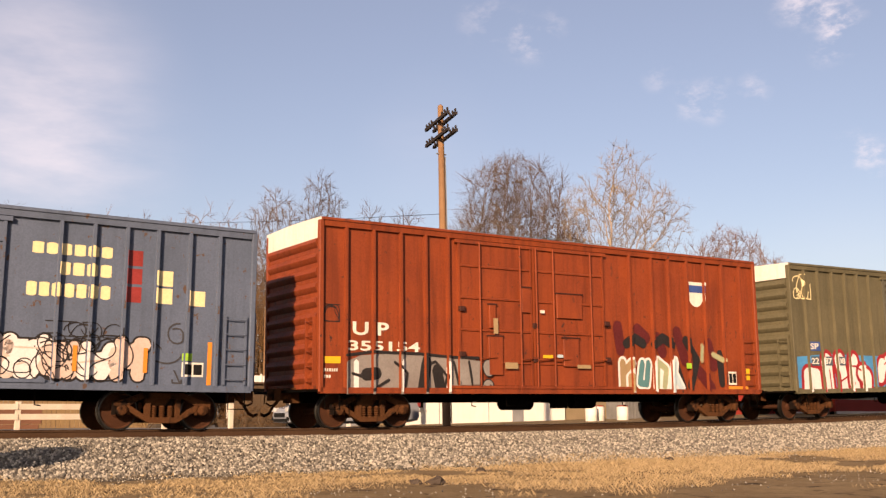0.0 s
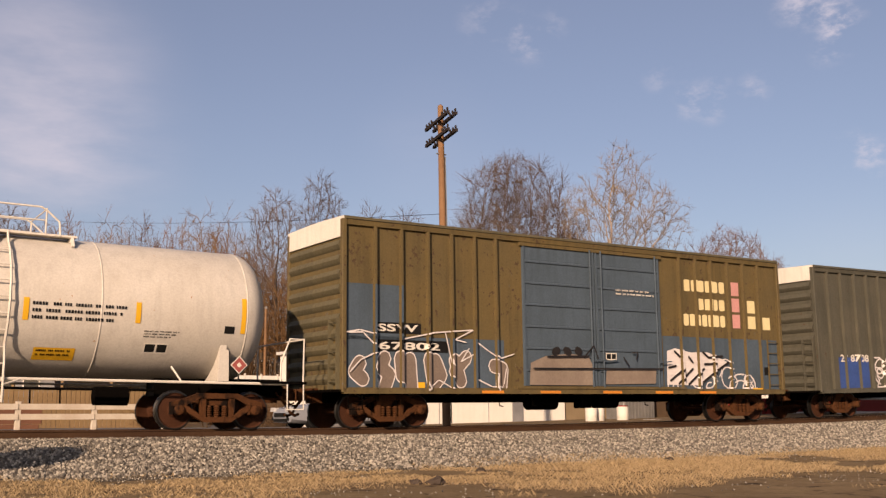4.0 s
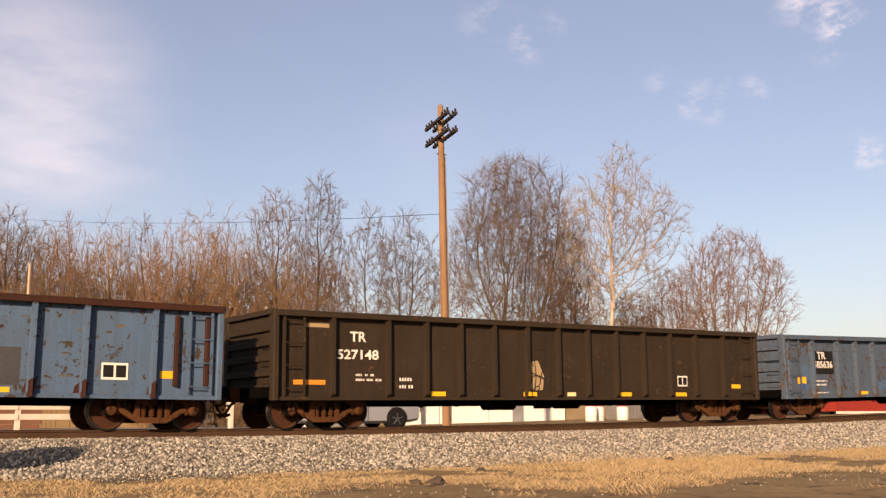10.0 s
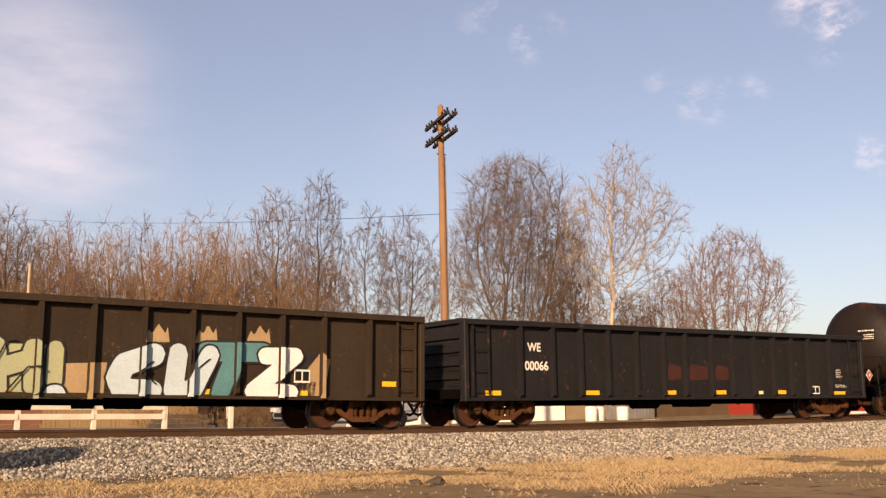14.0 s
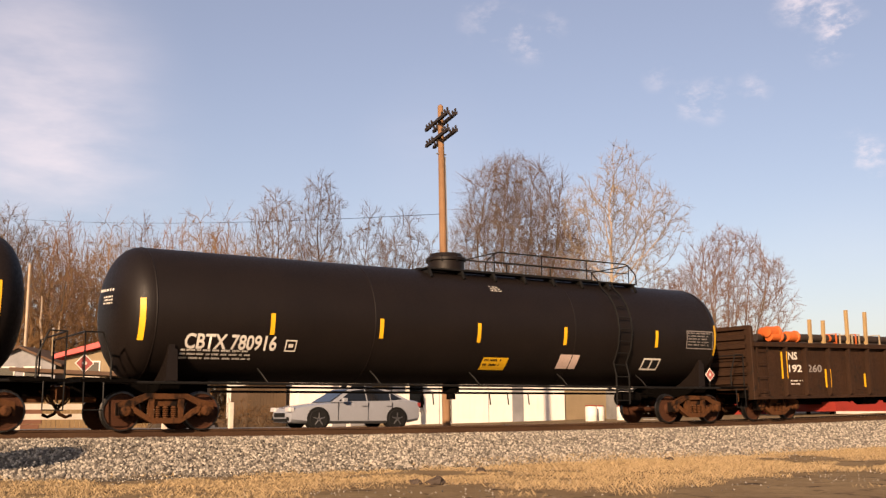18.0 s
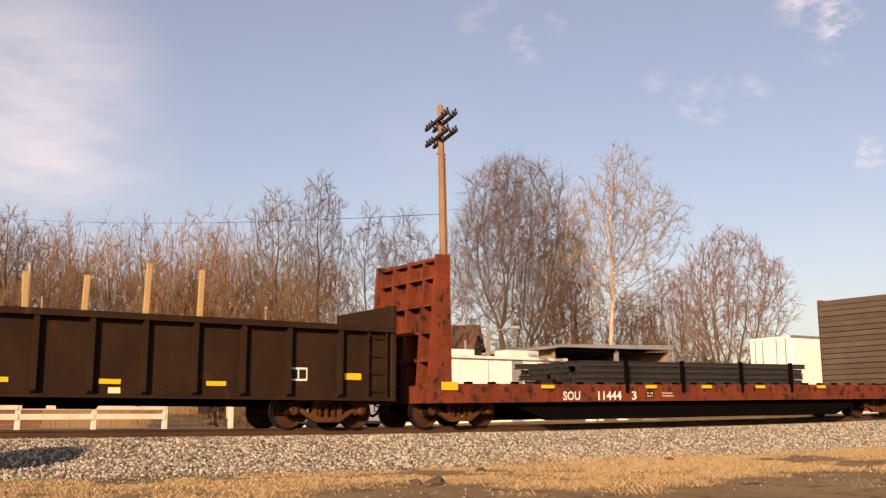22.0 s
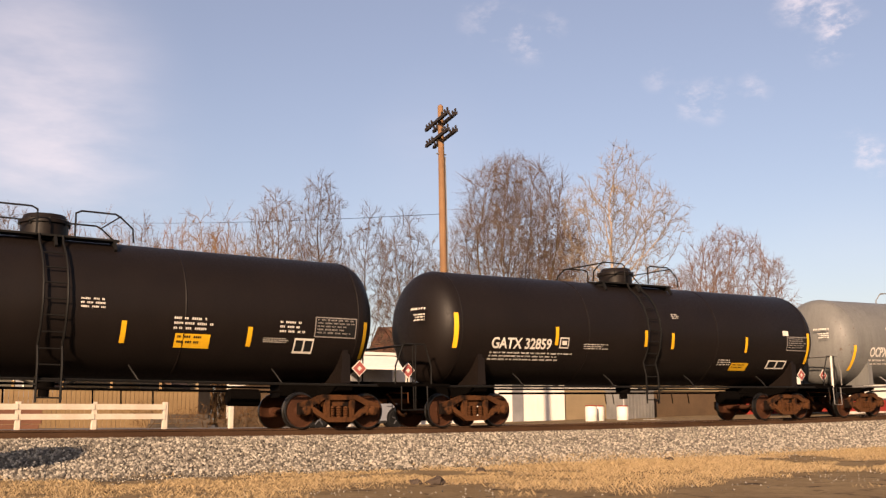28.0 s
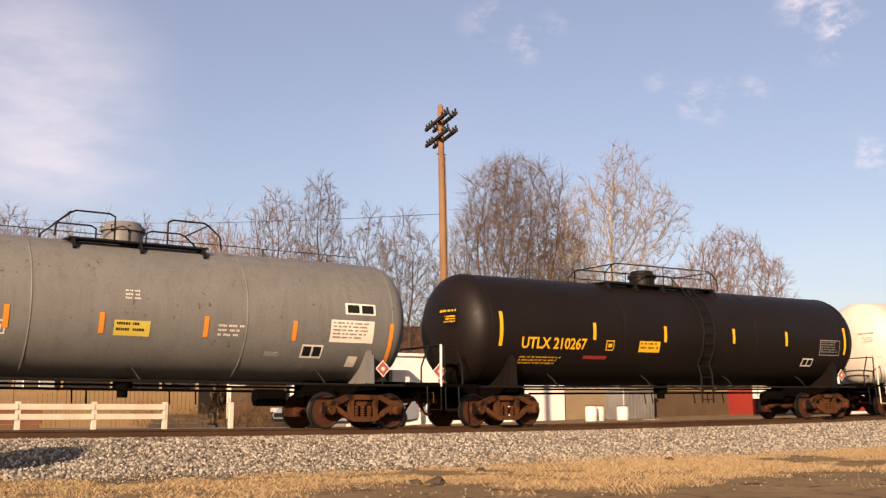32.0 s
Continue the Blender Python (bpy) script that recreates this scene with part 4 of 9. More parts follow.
def throw_up(car, x0, x1, z0, z1, skin, count, fill, line, halo=None, seed=0, marks=None):
    """A row of fat spray-painted forms: crossing strokes with outlines."""
    rng = random.Random(seed)
    w, h = (x1 - x0) / count, z1 - z0
    edges = edges_of(skin)
    layers = {}
    for i in range(count):
        r = min(w, h) * rng.uniform(0.25, 0.32)
        ax, bx = x0 + i * w + r * 0.4, x0 + (i + 1) * w - r * 0.2
        az, bz = z0 + r * 1.1, z1 - r * 1.1 - rng.uniform(0, 0.15) * h
        strokes = []
        for u in (0.12, 0.85):
            k = rng.uniform(-0.25, 0.25)
            m = (ax + (bx - ax) * (u + rng.uniform(-0.12, 0.12)), (az + bz) / 2)
            strokes += [((ax + (bx - ax) * (u - k), az), m), (m, (ax + (bx - ax) * (u + k), bz))]
        v = rng.uniform(0.0, 1.0)
        strokes.append(((ax, az + (bz - az) * v), (bx, az + (bz - az) * rng.uniform(0.0, 1.0))))
        if rng.random() < 0.6:
            strokes.append(((ax, az + (bz - az) * (1 - v)), ((ax + bx) / 2, az + (bz - az) * rng.uniform(0.0, 1.0))))
        shades = (("graffiti_halo", halo, 1.5, 0.002),) if halo else ()
        shades += (("graffiti_outline", line, 1.14, 0.004), ("graffiti_fill", fill if isinstance(fill, str) else fill[i % len(fill)], 0.9, 0.008), ("graffiti_crease", marks or line, 0.1, 0.013))
        for nm, mat, k, lift in shades:
            f = Form()
            for n, (p, q) in enumerate(strokes[-2:] if k < 0.2 else strokes):
                if k < 0.2:
                    p = (p[0] + rng.uniform(-0.3, 0.3) * w, p[1])
                c = [(a, min(max(b, z0 - 0.02), z1)) for a, b in capsule(p, q, r * k)]
                g = skin_patch(c, skin, lift + 0.0004 * n, 0.05, edges)
                f.add(g.v, g.f)
            if f.f:
                part(nm, f, M[mat], car, smooth=False)


def fat_shape(car, skin, strokes, r, fill, line, order, edge):
    """One fat sprayed form: bent strokes with round ends, an outline under the fill; later forms lie over earlier ones."""
    edges = edges_of(skin)
    for name, mat, rad, lift in (("graffiti_outline", line, r + edge, 0.005 + 0.0045 * order), ("graffiti_fill", fill, r, 0.0072 + 0.0045 * order)):
        f = Form()
        n = 0
        for pts in strokes:
            for p, q in zip(pts, pts[1:]):
                g = skin_patch([(x, max(z, FOOT.get(skin, 0.7))) for x, z in capsule(p, q, rad)], skin, lift + 0.0002 * n, 0.05, edges)
                f.add(g.v, g.f)
                n += 1
        part(name, f, M[mat], car, smooth=False)


def thin_lines(car, skin, strokes, mat, width, lift):
    """Sprayed lines, each a part of its own."""
    for n, pts in enumerate(strokes):
        f = Form()
        for k, (p, q) in enumerate(zip(pts, pts[1:])):
            g = skin_patch(capsule(p, q, width / 2, 4), skin, lift + 0.0003 * (n + k), 0.04, edges_of(skin))
            f.add(g.v, g.f)
        part("graffiti_line", f, M[mat], car, smooth=False)


def scrawl(car, x0, x1, z0, z1, skin, mat, seed=0, strokes=9, width=0.035):
    """Loose spray lines."""
    rng = random.Random(seed)
    for s in range(strokes):
        f = Form()
        x, z = rng.uniform(x0, x1), rng.uniform(z0, z1)
        a = rng.uniform(0, 6.28)
        turn = rng.uniform(-0.5, 0.5)
        pts = []
        for _ in range(16):
            pts.append((x, z))
            x, z = min(max(x + 0.09 * cos(a), x0), x1), min(max(z + 0.09 * sin(a), z0), z1)
            a += turn + rng.uniform(-0.2, 0.2)
        side = []
        for k, p in enumerate(pts):
            d = Vector(pts[min(k + 1, 15)]) - Vector(pts[max(k - 1, 0)])
            if d.length < 1e-3:
                d = Vector((1, 0))
            d = Vector((-d.y, d.x)).normalized() * width * 0.5
            side += [(p[0] + d.x, p[1] + d.y), (p[0] - d.x, p[1] - d.y)]
        f.add([(u, skin(u, v) - 0.01 - 0.0004 * s, v) for u, v in side], [(2 * k, 2 * k + 1, 2 * k + 3, 2 * k + 2) for k in range(15)])
        part("graffiti_line", f, M[mat], car, smooth=False)


def ladder(car, x0, x1, z0, z1, y, mat, rungs=5):
    for x in (x0, x1):
        part("ladder_rail", Form().box(x - 0.025, x + 0.025, y - 0.03, y, z0, z1), M[mat], car)
    rung = shared("rung_%.2f_%s" % (x1 - x0, mat), lambda: Form().tube((0, 0, 0), (x1 - x0, 0, 0), 0.014, n=6), M[mat])
    for i in range(rungs):
        part("rung", rung, None, car, at=(x0, y - 0.045, z0 + 0.12 + (z1 - z0 - 0.2) * i / (rungs - 1)))


def stepped_skin(posts, half_width, panel, proud):
    """The lateral place of a ribbed side at x: on a post or on the sheet between."""
    def skin(x, z):
        for p in posts:
            if abs(x - p) <= half_width + 1e-6:
                return -(panel + proud)
        return -panel
    EDGES[skin] = [p + k * half_width * w for p in posts for k in (-1, 1) for w in (0.99, 1.03)]
    return skin


# ---------------------------------------------------------------- boxcars


def rusted_panels(leaf, a, b, y, z0, z1, seed):
    """Six steel panels of a door, rustier towards the bottom, with flat ribs between and rust runs down them."""
    rng = random.Random(seed)
    cuts = [z1 - (z1 - z0) * k for k in (0.0, 0.22, 0.375, 0.53, 0.68, 0.87, 1.0)]
    for i, (hi, lo) in enumerate(zip(cuts, cuts[1:])):
        mat = ("greydoor", "greydoor", "rustdoor", "rustdoor", "rustlow", "rustlow")[i]
        part("door_panel", Form().box(a, b, y - 0.008, y, lo + 0.03, hi - 0.03), M[mat], leaf)
        if i < 5:
            w = 0.1 if i == 3 else 0.045
            part("door_rib", Form().prism([(y, lo - w), (y - 0.04, lo - w * 0.6), (y - 0.04, lo + w * 0.6), (y, lo + w)], "x", a, b), M["greydoor" if i < 4 else "rustlow"], leaf)
        runs, pale = Form(), Form()
        for k in range((8, 34, 44, 40, 22, 14)[i]):
            x, w = rng.uniform(a + 0.03, b - 0.12), rng.uniform(0.008, 0.035)
            top = hi - 0.06 - (rng.uniform(0, 0.5) * (hi - lo) if rng.random() < 0.3 else 0.0)
            foot = max(lo + 0.06, top - (hi - lo) * rng.uniform(0.3, 1.0))
            d = rng.uniform(-0.006, 0.006)
            (pale if k % 4 == 0 and 0 < i < 4 else runs).add([(x, y - 0.0095, top), (x + w, y - 0.0095, top - 0.01), (x + w * 0.8 + d, y - 0.0095, (top + foot) / 2), (x + w * 0.5 + d, y - 0.0095, foot), (x + w * 0.1, y - 0.0095, (top + foot) / 2)], [(0, 4, 3, 2, 1)])
        tagged(part("rust_runs", runs, M["rustrun" if i < 4 else "rustdark"], leaf, "orange-brown rust runs", smooth=False), kind="stuff")
        if pale.f:
            tagged(part("paint_runs", pale, M["gr_ochre"], leaf, "ochre streaks of faded paint", smooth=False), kind="stuff")


def boxcar(station, half, truck_x, label, side, left_posts, right_posts, door, door_mat, style, top=5.06, end_mat=None, roof_mat=None):
    car = rolling(thing("boxcar", label, "boxcar", "freight cars in the train"), station)
    end_mat = end_mat or side
    W = 1.47
    posts = list(left_posts) + list(right_posts)
    skin = stepped_skin(posts, 0.03, W, 0.105)
    f = Form()
    f.box(-half, half, -W, W, 0.92, top - 0.1)
    part("body", f, M[side], car)
    f = Form()
    f.prism([(-W - 0.11, top - 0.075), (-W - 0.11, top - 0.02), (-W - 0.07, top), (-0.3, top + 0.025), (0.3, top + 0.025), (W + 0.07, top), (W + 0.11, top - 0.02), (W + 0.11, top - 0.075)], "x", -half + 0.005, half + 0.03)
    part("roof", f, M[roof_mat or side], car)
    for k in (-1, 1):
        part("top_chord", Form().prism([(k * W, top - 0.22), (k * (W + 0.07), top - 0.21), (k * (W + 0.085), top - 0.08), (k * W, top - 0.08)], "x", -half + 0.07, half - 0.07), M[side], car)
    rib = shared("roof_rib_%.2f" % top, lambda: Form().prism([(-W + 0.2, top), (-W + 0.25, top + 0.03), (-0.3, top + 0.045), (0.3, top + 0.045), (W - 0.25, top + 0.03), (W - 0.2, top)], "x", -0.03, 0.03), M[roof_mat or side])
    for x in np.linspace(-half + 0.5, half - 0.5, 14):
        part("roof_rib", rib, None, car, at=(x, 0, 0))
    # corner posts, sills and side posts
    for k in (-1, 1):
        part("corner_post", Form().box(k * half - 0.06, k * half + 0.06, -W - 0.09, -W + 0.05, 0.86, top - 0.08, 0.015), M[side], car)
        part("corner_post", Form().box(k * half - 0.06, k * half + 0.06, W - 0.05, W + 0.06, 0.86, top - 0.08, 0.015), M[side], car)
    sill = Form().box(-half, half, -W - 0.09, -W + 0.1, 0.82, 0.96).box(-half, half, W - 0.1, W + 0.09, 0.82, 0.96)
    part("side_sill", sill, M["under" if style.get("dark_sill") else side], car)
    pm = shared("side_post_" + side, lambda: Form().prism([(-0.04, -W), (-0.03, -W - 0.105), (0.03, -W - 0.105), (0.04, -W)], "z", 0.94, top - 0.2), M[side])
    pf = shared("far_post_" + side, lambda: Form().prism([(-0.04, W), (-0.03, W + 0.085), (0.03, W + 0.085), (0.04, W)], "z", 0.94, top - 0.2), M[side])
    for x in posts:
        part("side_post", pm, None, car, at=(x, 0, 0))
        part("side_post", pf, None, car, at=(x, 0, 0))
    # ends: corrugated sheet with a white band at the top
    for k in (-1, 1):
        ribs = shared("end_rib_%s" % end_mat, lambda: Form().prism([(-0.005, -0.13), (0.055, -0.08), (0.09, 0.0), (0.055, 0.08), (-0.005, 0.13)], "y", -W + 0.09, W - 0.09), M[end_mat])
        for i in range(10):
            r = part("end_rib", ribs, None, car, at=(k * half, 0, 1.18 + i * 0.355))
            if k < 0:
                r.rotation_euler = (0, 0, pi)
        band = Form().prism([(-W - 0.065, top - 0.5), (-W - 0.065, top - 0.01), (-0.3, top + 0.02), (0.3, top + 0.02), (W + 0.065, top - 0.01), (W + 0.065, top - 0.5)], "x", k * (half + 0.004), k * (half + 0.05))
        part("end_band", band, M["whitepaint"], car, "white painted band over the end")
        f = Form()
        for y in (-1.38, -0.98):
            f.box(min(k * half, k * (half + 0.14)), max(k * half, k * (half + 0.14)), y - 0.02, y + 0.02, 0.9, 2.6)
        for z in (1.1, 1.45, 1.8, 2.15, 2.5):
            f.tube((k * (half + 0.13), -1.38, z), (k * (half + 0.13), -0.98, z), 0.014, n=6)
        part("end_ladder", f, M[end_mat], car)
        f = Form()
        f.box(min(k * half, k * (half + 0.35)), max(k * half, k * (half + 0.35)), -1.5, 1.5, 0.86, 0.92)
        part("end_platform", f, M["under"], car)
        coupler(car, k * (half + 0.28), k)
        truck(car, k * truck_x)
        st = Form().rod([(k * (half - 0.12), -W - 0.03, 0.86), (k * (half - 0.12), -W - 0.05, 0.46), (k * (half - 0.5), -W - 0.05, 0.46), (k * (half - 0.5), -W - 0.03, 0.86)], 0.016)
        part("sill_step", st, M["under"], car)
    ladder(car, half - 0.62, half - 0.14, 0.98, 2.5, -W - 0.03, side)
    underframe(car, half)
    # doors
    d0, d1, dm = door
    dtop = top - 0.32
    part("door_track", Form().box(d0 - 0.1, d1 + 0.1, -W - 0.1, -W, dtop, dtop + 0.09), M[side], car)
    part("door_track", Form().box(d0 - 0.3, d1 + 0.9, -W - 0.12, -W, 0.95, 1.02), M[side], car)
    if style["door"] == "slide":
        leaves = [(d0, dm - 0.02), (dm + 0.02, d1)]
    else:
        leaves = [(d0, dm - 0.03), (dm + 0.03, d1)]
    nrib = style.get("ribs", 0)
    for a, b in leaves:
        leaf = part("door", Form().box(a, b, -W - 0.05, -W + 0.02, 1.03, dtop, 0.012), M[door_mat], car)
        for x in (a + 0.03, b - 0.03):
            part("door_stile", Form().box(x - 0.03, x + 0.03, -W - 0.085, -W - 0.04, 1.03, dtop), M[door_mat], leaf)
        if style["door"] == "corrugated":
            rb = shared("door_rib_%.2f_%s" % (b - a, door_mat), lambda: Form().prism([(-W - 0.05, -0.085), (-W - 0.095, -0.03), (-W - 0.095, 0.03), (-W - 0.05, 0.085)], "x", 0.06, b - a - 0.06), M[door_mat])
        else:
            rb = shared("door_bar_%.2f_%s" % (b - a, door_mat), lambda: Form().prism([(-W - 0.05, -0.035), (-W - 0.085, -0.02), (-W - 0.085, 0.02), (-W - 0.05, 0.035)], "x", 0.06, b - a - 0.06), M[door_mat])
        if style["door"] == "panelled":
            rusted_panels(leaf, a + 0.06, b - 0.06, -W - 0.05, 1.03, dtop, int(a * 10) + 90)
        for i in range(nrib):
            part("door_rib", rb, None, leaf, at=(a, 0, 1.03 + (dtop - 1.03) * (i + 0.7) / (nrib + 0.4)))
        for x in style.get("lock_bars", ()):
            if a < x < b:
                part("lock_bar", Form().tube((x, -W - 0.12, 1.0), (x, -W - 0.12, dtop + 0.05), 0.025), M[door_mat], leaf)
                part("lock_handle", Form().tube((x, -W - 0.14, 1.7), (x + 0.5, -W - 0.14, 1.75), 0.018, n=6), M[door_mat], leaf)
    EDGES[skin] = EDGES[skin] + [d0 - 0.001, d1 + 0.001]
    plain = skin

    def full(x, z):
        return -(W + 0.09) if d0 <= x <= d1 and z > 1.0 else plain(x, z)
    EDGES[full] = EDGES[skin]
    FOOT[full] = 0.86
    return car, full


def slogan_mark(car, x0, x1, z0, z1, skin, kind):
    """One plain cream slab of the slogan, its corners worn round."""
    c, e = (x1 - x0) * 0.12, (z1 - z0) * (0.05 + 0.03 * (kind % 3))
    outline = [(x0, z0 + e), (x0 + c, z0), (x1 - c, z0), (x1, z0 + e), (x1, z1 - e), (x1 - c, z1), (x0 + c, z1), (x0, z1 - e)]
    part("slogan_block", skin_patch(outline, skin, 0.005, 0.06, edges_of(skin)), M["cream"], car, smooth=False)


def slogan(car, skin, x1=5.45, dx=0.0):
    """Three rows of cream block shapes, with pink and cream squares beside them."""
    for x0, xe, z0, z1, n in ((3.64, 5.45, 3.87, 4.22, 6), (4.2, 5.43, 3.33, 3.67, 4), (3.57, 5.41, 2.83, 3.19, 7)):
        w = (xe - x0) / n
        for i in range(n):
            a = x0 + dx + i * w
            e = a + w * 0.8
            slogan_mark(car, a, e, z0, z1, skin, i * 2 + n)
    for i in range(3):
        rect(car, "logo_square", 5.7 + dx, 6.04 + dx, 2.83 + i * 0.5, 3.25 + i * 0.5, skin, "pink")
    for x, z in ((6.4, 2.83), (6.4, 3.32), (7.08, 2.82)):
        rect(car, "logo_square", x + dx, x + 0.35 + dx, z, z + 0.39, skin, "cream")


def stripes(car, xs, z0, z1, skin, w=0.45, mat="yellow"):
    for x in xs:
        rect(car, "reflector", x, x + w, z0, z1, skin, mat, lift=0.008)


def build_boxcars():
    lp = [-6.98, -6.24, -5.46, -4.75, -4.04, -3.36]
    rp = [3.4, 4.1, 4.76, 5.5, 6.2, 6.88]
    # grey-blue car
    car, skin = boxcar(1.19, 7.75, 5.95, "grey-blue boxcar with cream slogan, pink squares and pale graffiti", "greyblue", [-7.0, -6.2, -5.5, -4.7, -4.0, -3.3], [3.55, 4.22, 4.9, 5.56, 6.27, 6.94], (-2.5, 2.5, 0.0), "greyblue", dict(door="slide", ribs=5), top=4.47)
    for x0, xe, z0, z1, n in ((3.02, 4.67, 3.56, 3.8, 6), (3.56, 4.67, 3.15, 3.42, 4), (2.95, 4.66, 2.69, 2.98, 7)):
        w = (xe - x0) / n
        for i in range(n):
            slogan_mark(car, x0 + i * w, x0 + (i + 0.8) * w, z0, z1, skin, i * 2 + n)
    for i in range(3):
        rect(car, "logo_square", 4.92, 5.26, 2.67 + i * 0.39, 3.0 + i * 0.39, skin, "redmark")
    for x, z in ((5.55, 2.68), (5.55, 3.06), (6.28, 2.67)):
        rect(car, "logo_square", x, x + 0.38, z, z + 0.33, skin, "cream")
    throw_up(car, 2.0, 5.4, 0.98, 1.98, skin, 5, ("gr_pink", "gr_white"), "gr_black", None, 4, "gr_pink")
    throw_up(car, -2.0, 2.0, 0.98, 1.98, skin, 5, ("gr_pink", "gr_white"), "gr_black", None, 5)
    data_panel(car, 6.2, 6.68, 1.14, 1.45, skin)
    rect(car, "tag", 6.2, 6.42, 1.48, 1.64, skin, "greenmark")
    rect(car, "reflector", 6.76, 6.86, 0.97, 1.9, skin, "orange")
    scrawl(car, 2.1, 5.3, 1.02, 1.95, skin, "gr_black", 31, 22, 0.025)
    scrawl(car, 3.2, 4.9, 1.9, 2.2, skin, "gr_black", 33, 6, 0.02)
    for x in (2.35, 3.92, 5.36):
        rect(car, "reflector", x, x + 0.09, 1.2, 1.72, skin, "orange", lift=0.03)
    scrawl(car, 5.6, 6.2, 1.0, 2.3, skin, "greypatch", 3, 5)
    # oxide red car
    car, skin = boxcar(18.20, 7.56, 5.98, "oxide-red double-door boxcar with white lettering and graffiti", "up_red", [-6.9, -6.15, -5.38, -4.66, -3.99], [2.25, 3.12, 3.82, 4.58, 5.32, 6.09, 6.9], (-3.69, 1.23, -1.31), "up_red", dict(door="slide", ribs=4, lock_bars=(-3.05, -1.74, -1.2, -0.61, 0.72)), top=4.97)
    for x0, x1, z0, z1 in ((-2.79, -2.34, 1.3, 2.28), (-1.69, -1.4, 2.95, 3.6), (-0.3, 0.25, 1.55, 2.3), (-2.75, -2.55, 2.5, 3.1), (-0.5, 0.4, 2.85, 3.5)):
        board = part("door_board", Form().box(x0, x1, -1.585, -1.515, z0, z1, 0.01), M["up_red"], car)
        part("board_rim", Form().box(x0 - 0.03, x1 + 0.03, -1.6, -1.515, z1, z1 + 0.035), M["scuff"], board)
    for x0, x1, z0, z1, m in ((-1.04, -0.7, 1.76, 1.84, "yellow"), (0.14, 0.62, 1.5, 1.6, "gr_tan"), (-2.3, -1.88, 1.46, 1.62, "gr_tan"), (-0.55, -0.35, 1.78, 1.86, "gr_pale"), (-1.1, -0.95, 2.95, 3.03, "whitepaint"), (4.33, 4.55, 1.56, 1.72, "greenmark"), (-2.65, -2.5, 2.35, 2.75, "gr_tan")):
        rect(car, "tag", x0, x1, z0, z1, lambda x, z: -1.6, m)
    for x, z in ((-3.6, 1.75), (-1.25, 1.65), (-1.25, 2.55), (1.3, 1.7), (1.3, 2.7), (-3.6, 2.9)):
        part("door_hinge", Form().box(x - 0.09, x + 0.09, -1.61, -1.5, z, z + 0.12, 0.02), M["scuff"], car)
    letters(car, "U P", -6.7, -5.7, 2.2, 2.52, skin)
    letters(car, "355154", -6.82, -4.82, 1.83, 2.07, skin)
    rect(car, "shield_base", 4.68, 5.3, 3.6, 4.0, skin, "whitepaint")
    part("shield_tip", skin_patch([(4.7, 3.6), (4.85, 3.42), (5.12, 3.42), (5.28, 3.6)], skin, 0.004, 0.1), M["whitepaint"], car, smooth=False)
    rect(car, "shield_head", 4.68, 5.3, 3.84, 4.1, skin, "bluemark", lift=0.008)
    rect(car, "shield_rim", 4.64, 5.34, 4.06, 4.16, skin, "whitepaint", lift=0.01)
    part("graffiti_ground", skin_patch([(-6.9, 1.55), (-6.48, 1.72), (-5.55, 1.79), (-4.57, 1.77), (-3.03, 1.64), (-3.08, 0.82), (-6.9, 0.8)], skin, 0.003, 0.05, edges_of(skin)), M["gr_grey"], car, smooth=False)
    thin_lines(car, skin, [[(-6.9, 1.71), (-6.17, 1.81), (-4.82, 1.79), (-3.9, 1.73), (-3.12, 1.72)], [(-6.71, 1.29), (-6.33, 1.19), (-5.99, 1.37)], [(-5.55, 1.58), (-5.19, 1.32), (-5.26, 0.88)], [(-4.71, 1.49), (-4.37, 1.61), (-4.04, 1.27), (-4.11, 0.83)], [(-3.82, 1.62), (-3.65, 0.92)], [(-3.42, 1.63), (-3.29, 0.87)], [(-6.17, 0.9), (-5.7, 1.15)]], "gr_black", 0.07, 0.02)
    fat_shape(car, skin, [[(-4.62, 1.6), (-4.74, 0.91)], [(-4.32, 1.4), (-4.21, 0.89)], [(-6.33, 1.27), (-6.05, 1.3)]], 0.14, "gr_black", "gr_black", 1, 0.01)
    # White upright bars paint bright reflections on the posts, over the graffiti
    fat_shape(car, skin, [[(-6.6, 1.56), (-6.6, 0.84)], [(-5.32, 1.59), (-5.32, 0.85)], [(-4.0, 1.55), (-4.01, 0.92)]], 0.06, "gr_white", "gr_white", 2, 0.01)
    fat_shape(car, skin, [[(-2.82, 1.5), (-2.79, 1.43)], [(-2.83, 1.0), (-2.8, 0.93)]], 0.17, "gr_grey", "gr_black", 3, 0.03)
    fat_shape(car, skin, [[(1.77, 2.7), (1.85, 2.06)], [(2.53, 2.65), (2.85, 2.42)], [(4.11, 2.62), (4.41, 1.8)], [(5.41, 2.33), (5.61, 1.66)], [(4.99, 1.48), (5.49, 0.99)], [(3.3, 2.43), (3.5, 2.03)]], 0.17, "gr_maroon", "gr_maroon", 1, 0.01)
    fat_shape(car, skin, [[(2.07, 2.23), (2.4, 2.4), (2.73, 2.25)], [(3.17, 2.23), (3.52, 2.44), (3.9, 2.25)], [(4.45, 2.39), (4.89, 1.82), (4.6, 1.06)], [(5.88, 2.01), (5.94, 1.16)], [(3.95, 1.79), (4.29, 0.98)]], 0.13, "gr_black", "gr_black", 3, 0.01)
    fat_shape(car, skin, [[(1.9, 1.7), (1.9, 0.98)], [(1.9, 1.4), (2.25, 1.68)], [(2.2, 1.3), (2.2, 0.98)]], 0.11, "gr_tan", "gr_white", 5, 0.07)
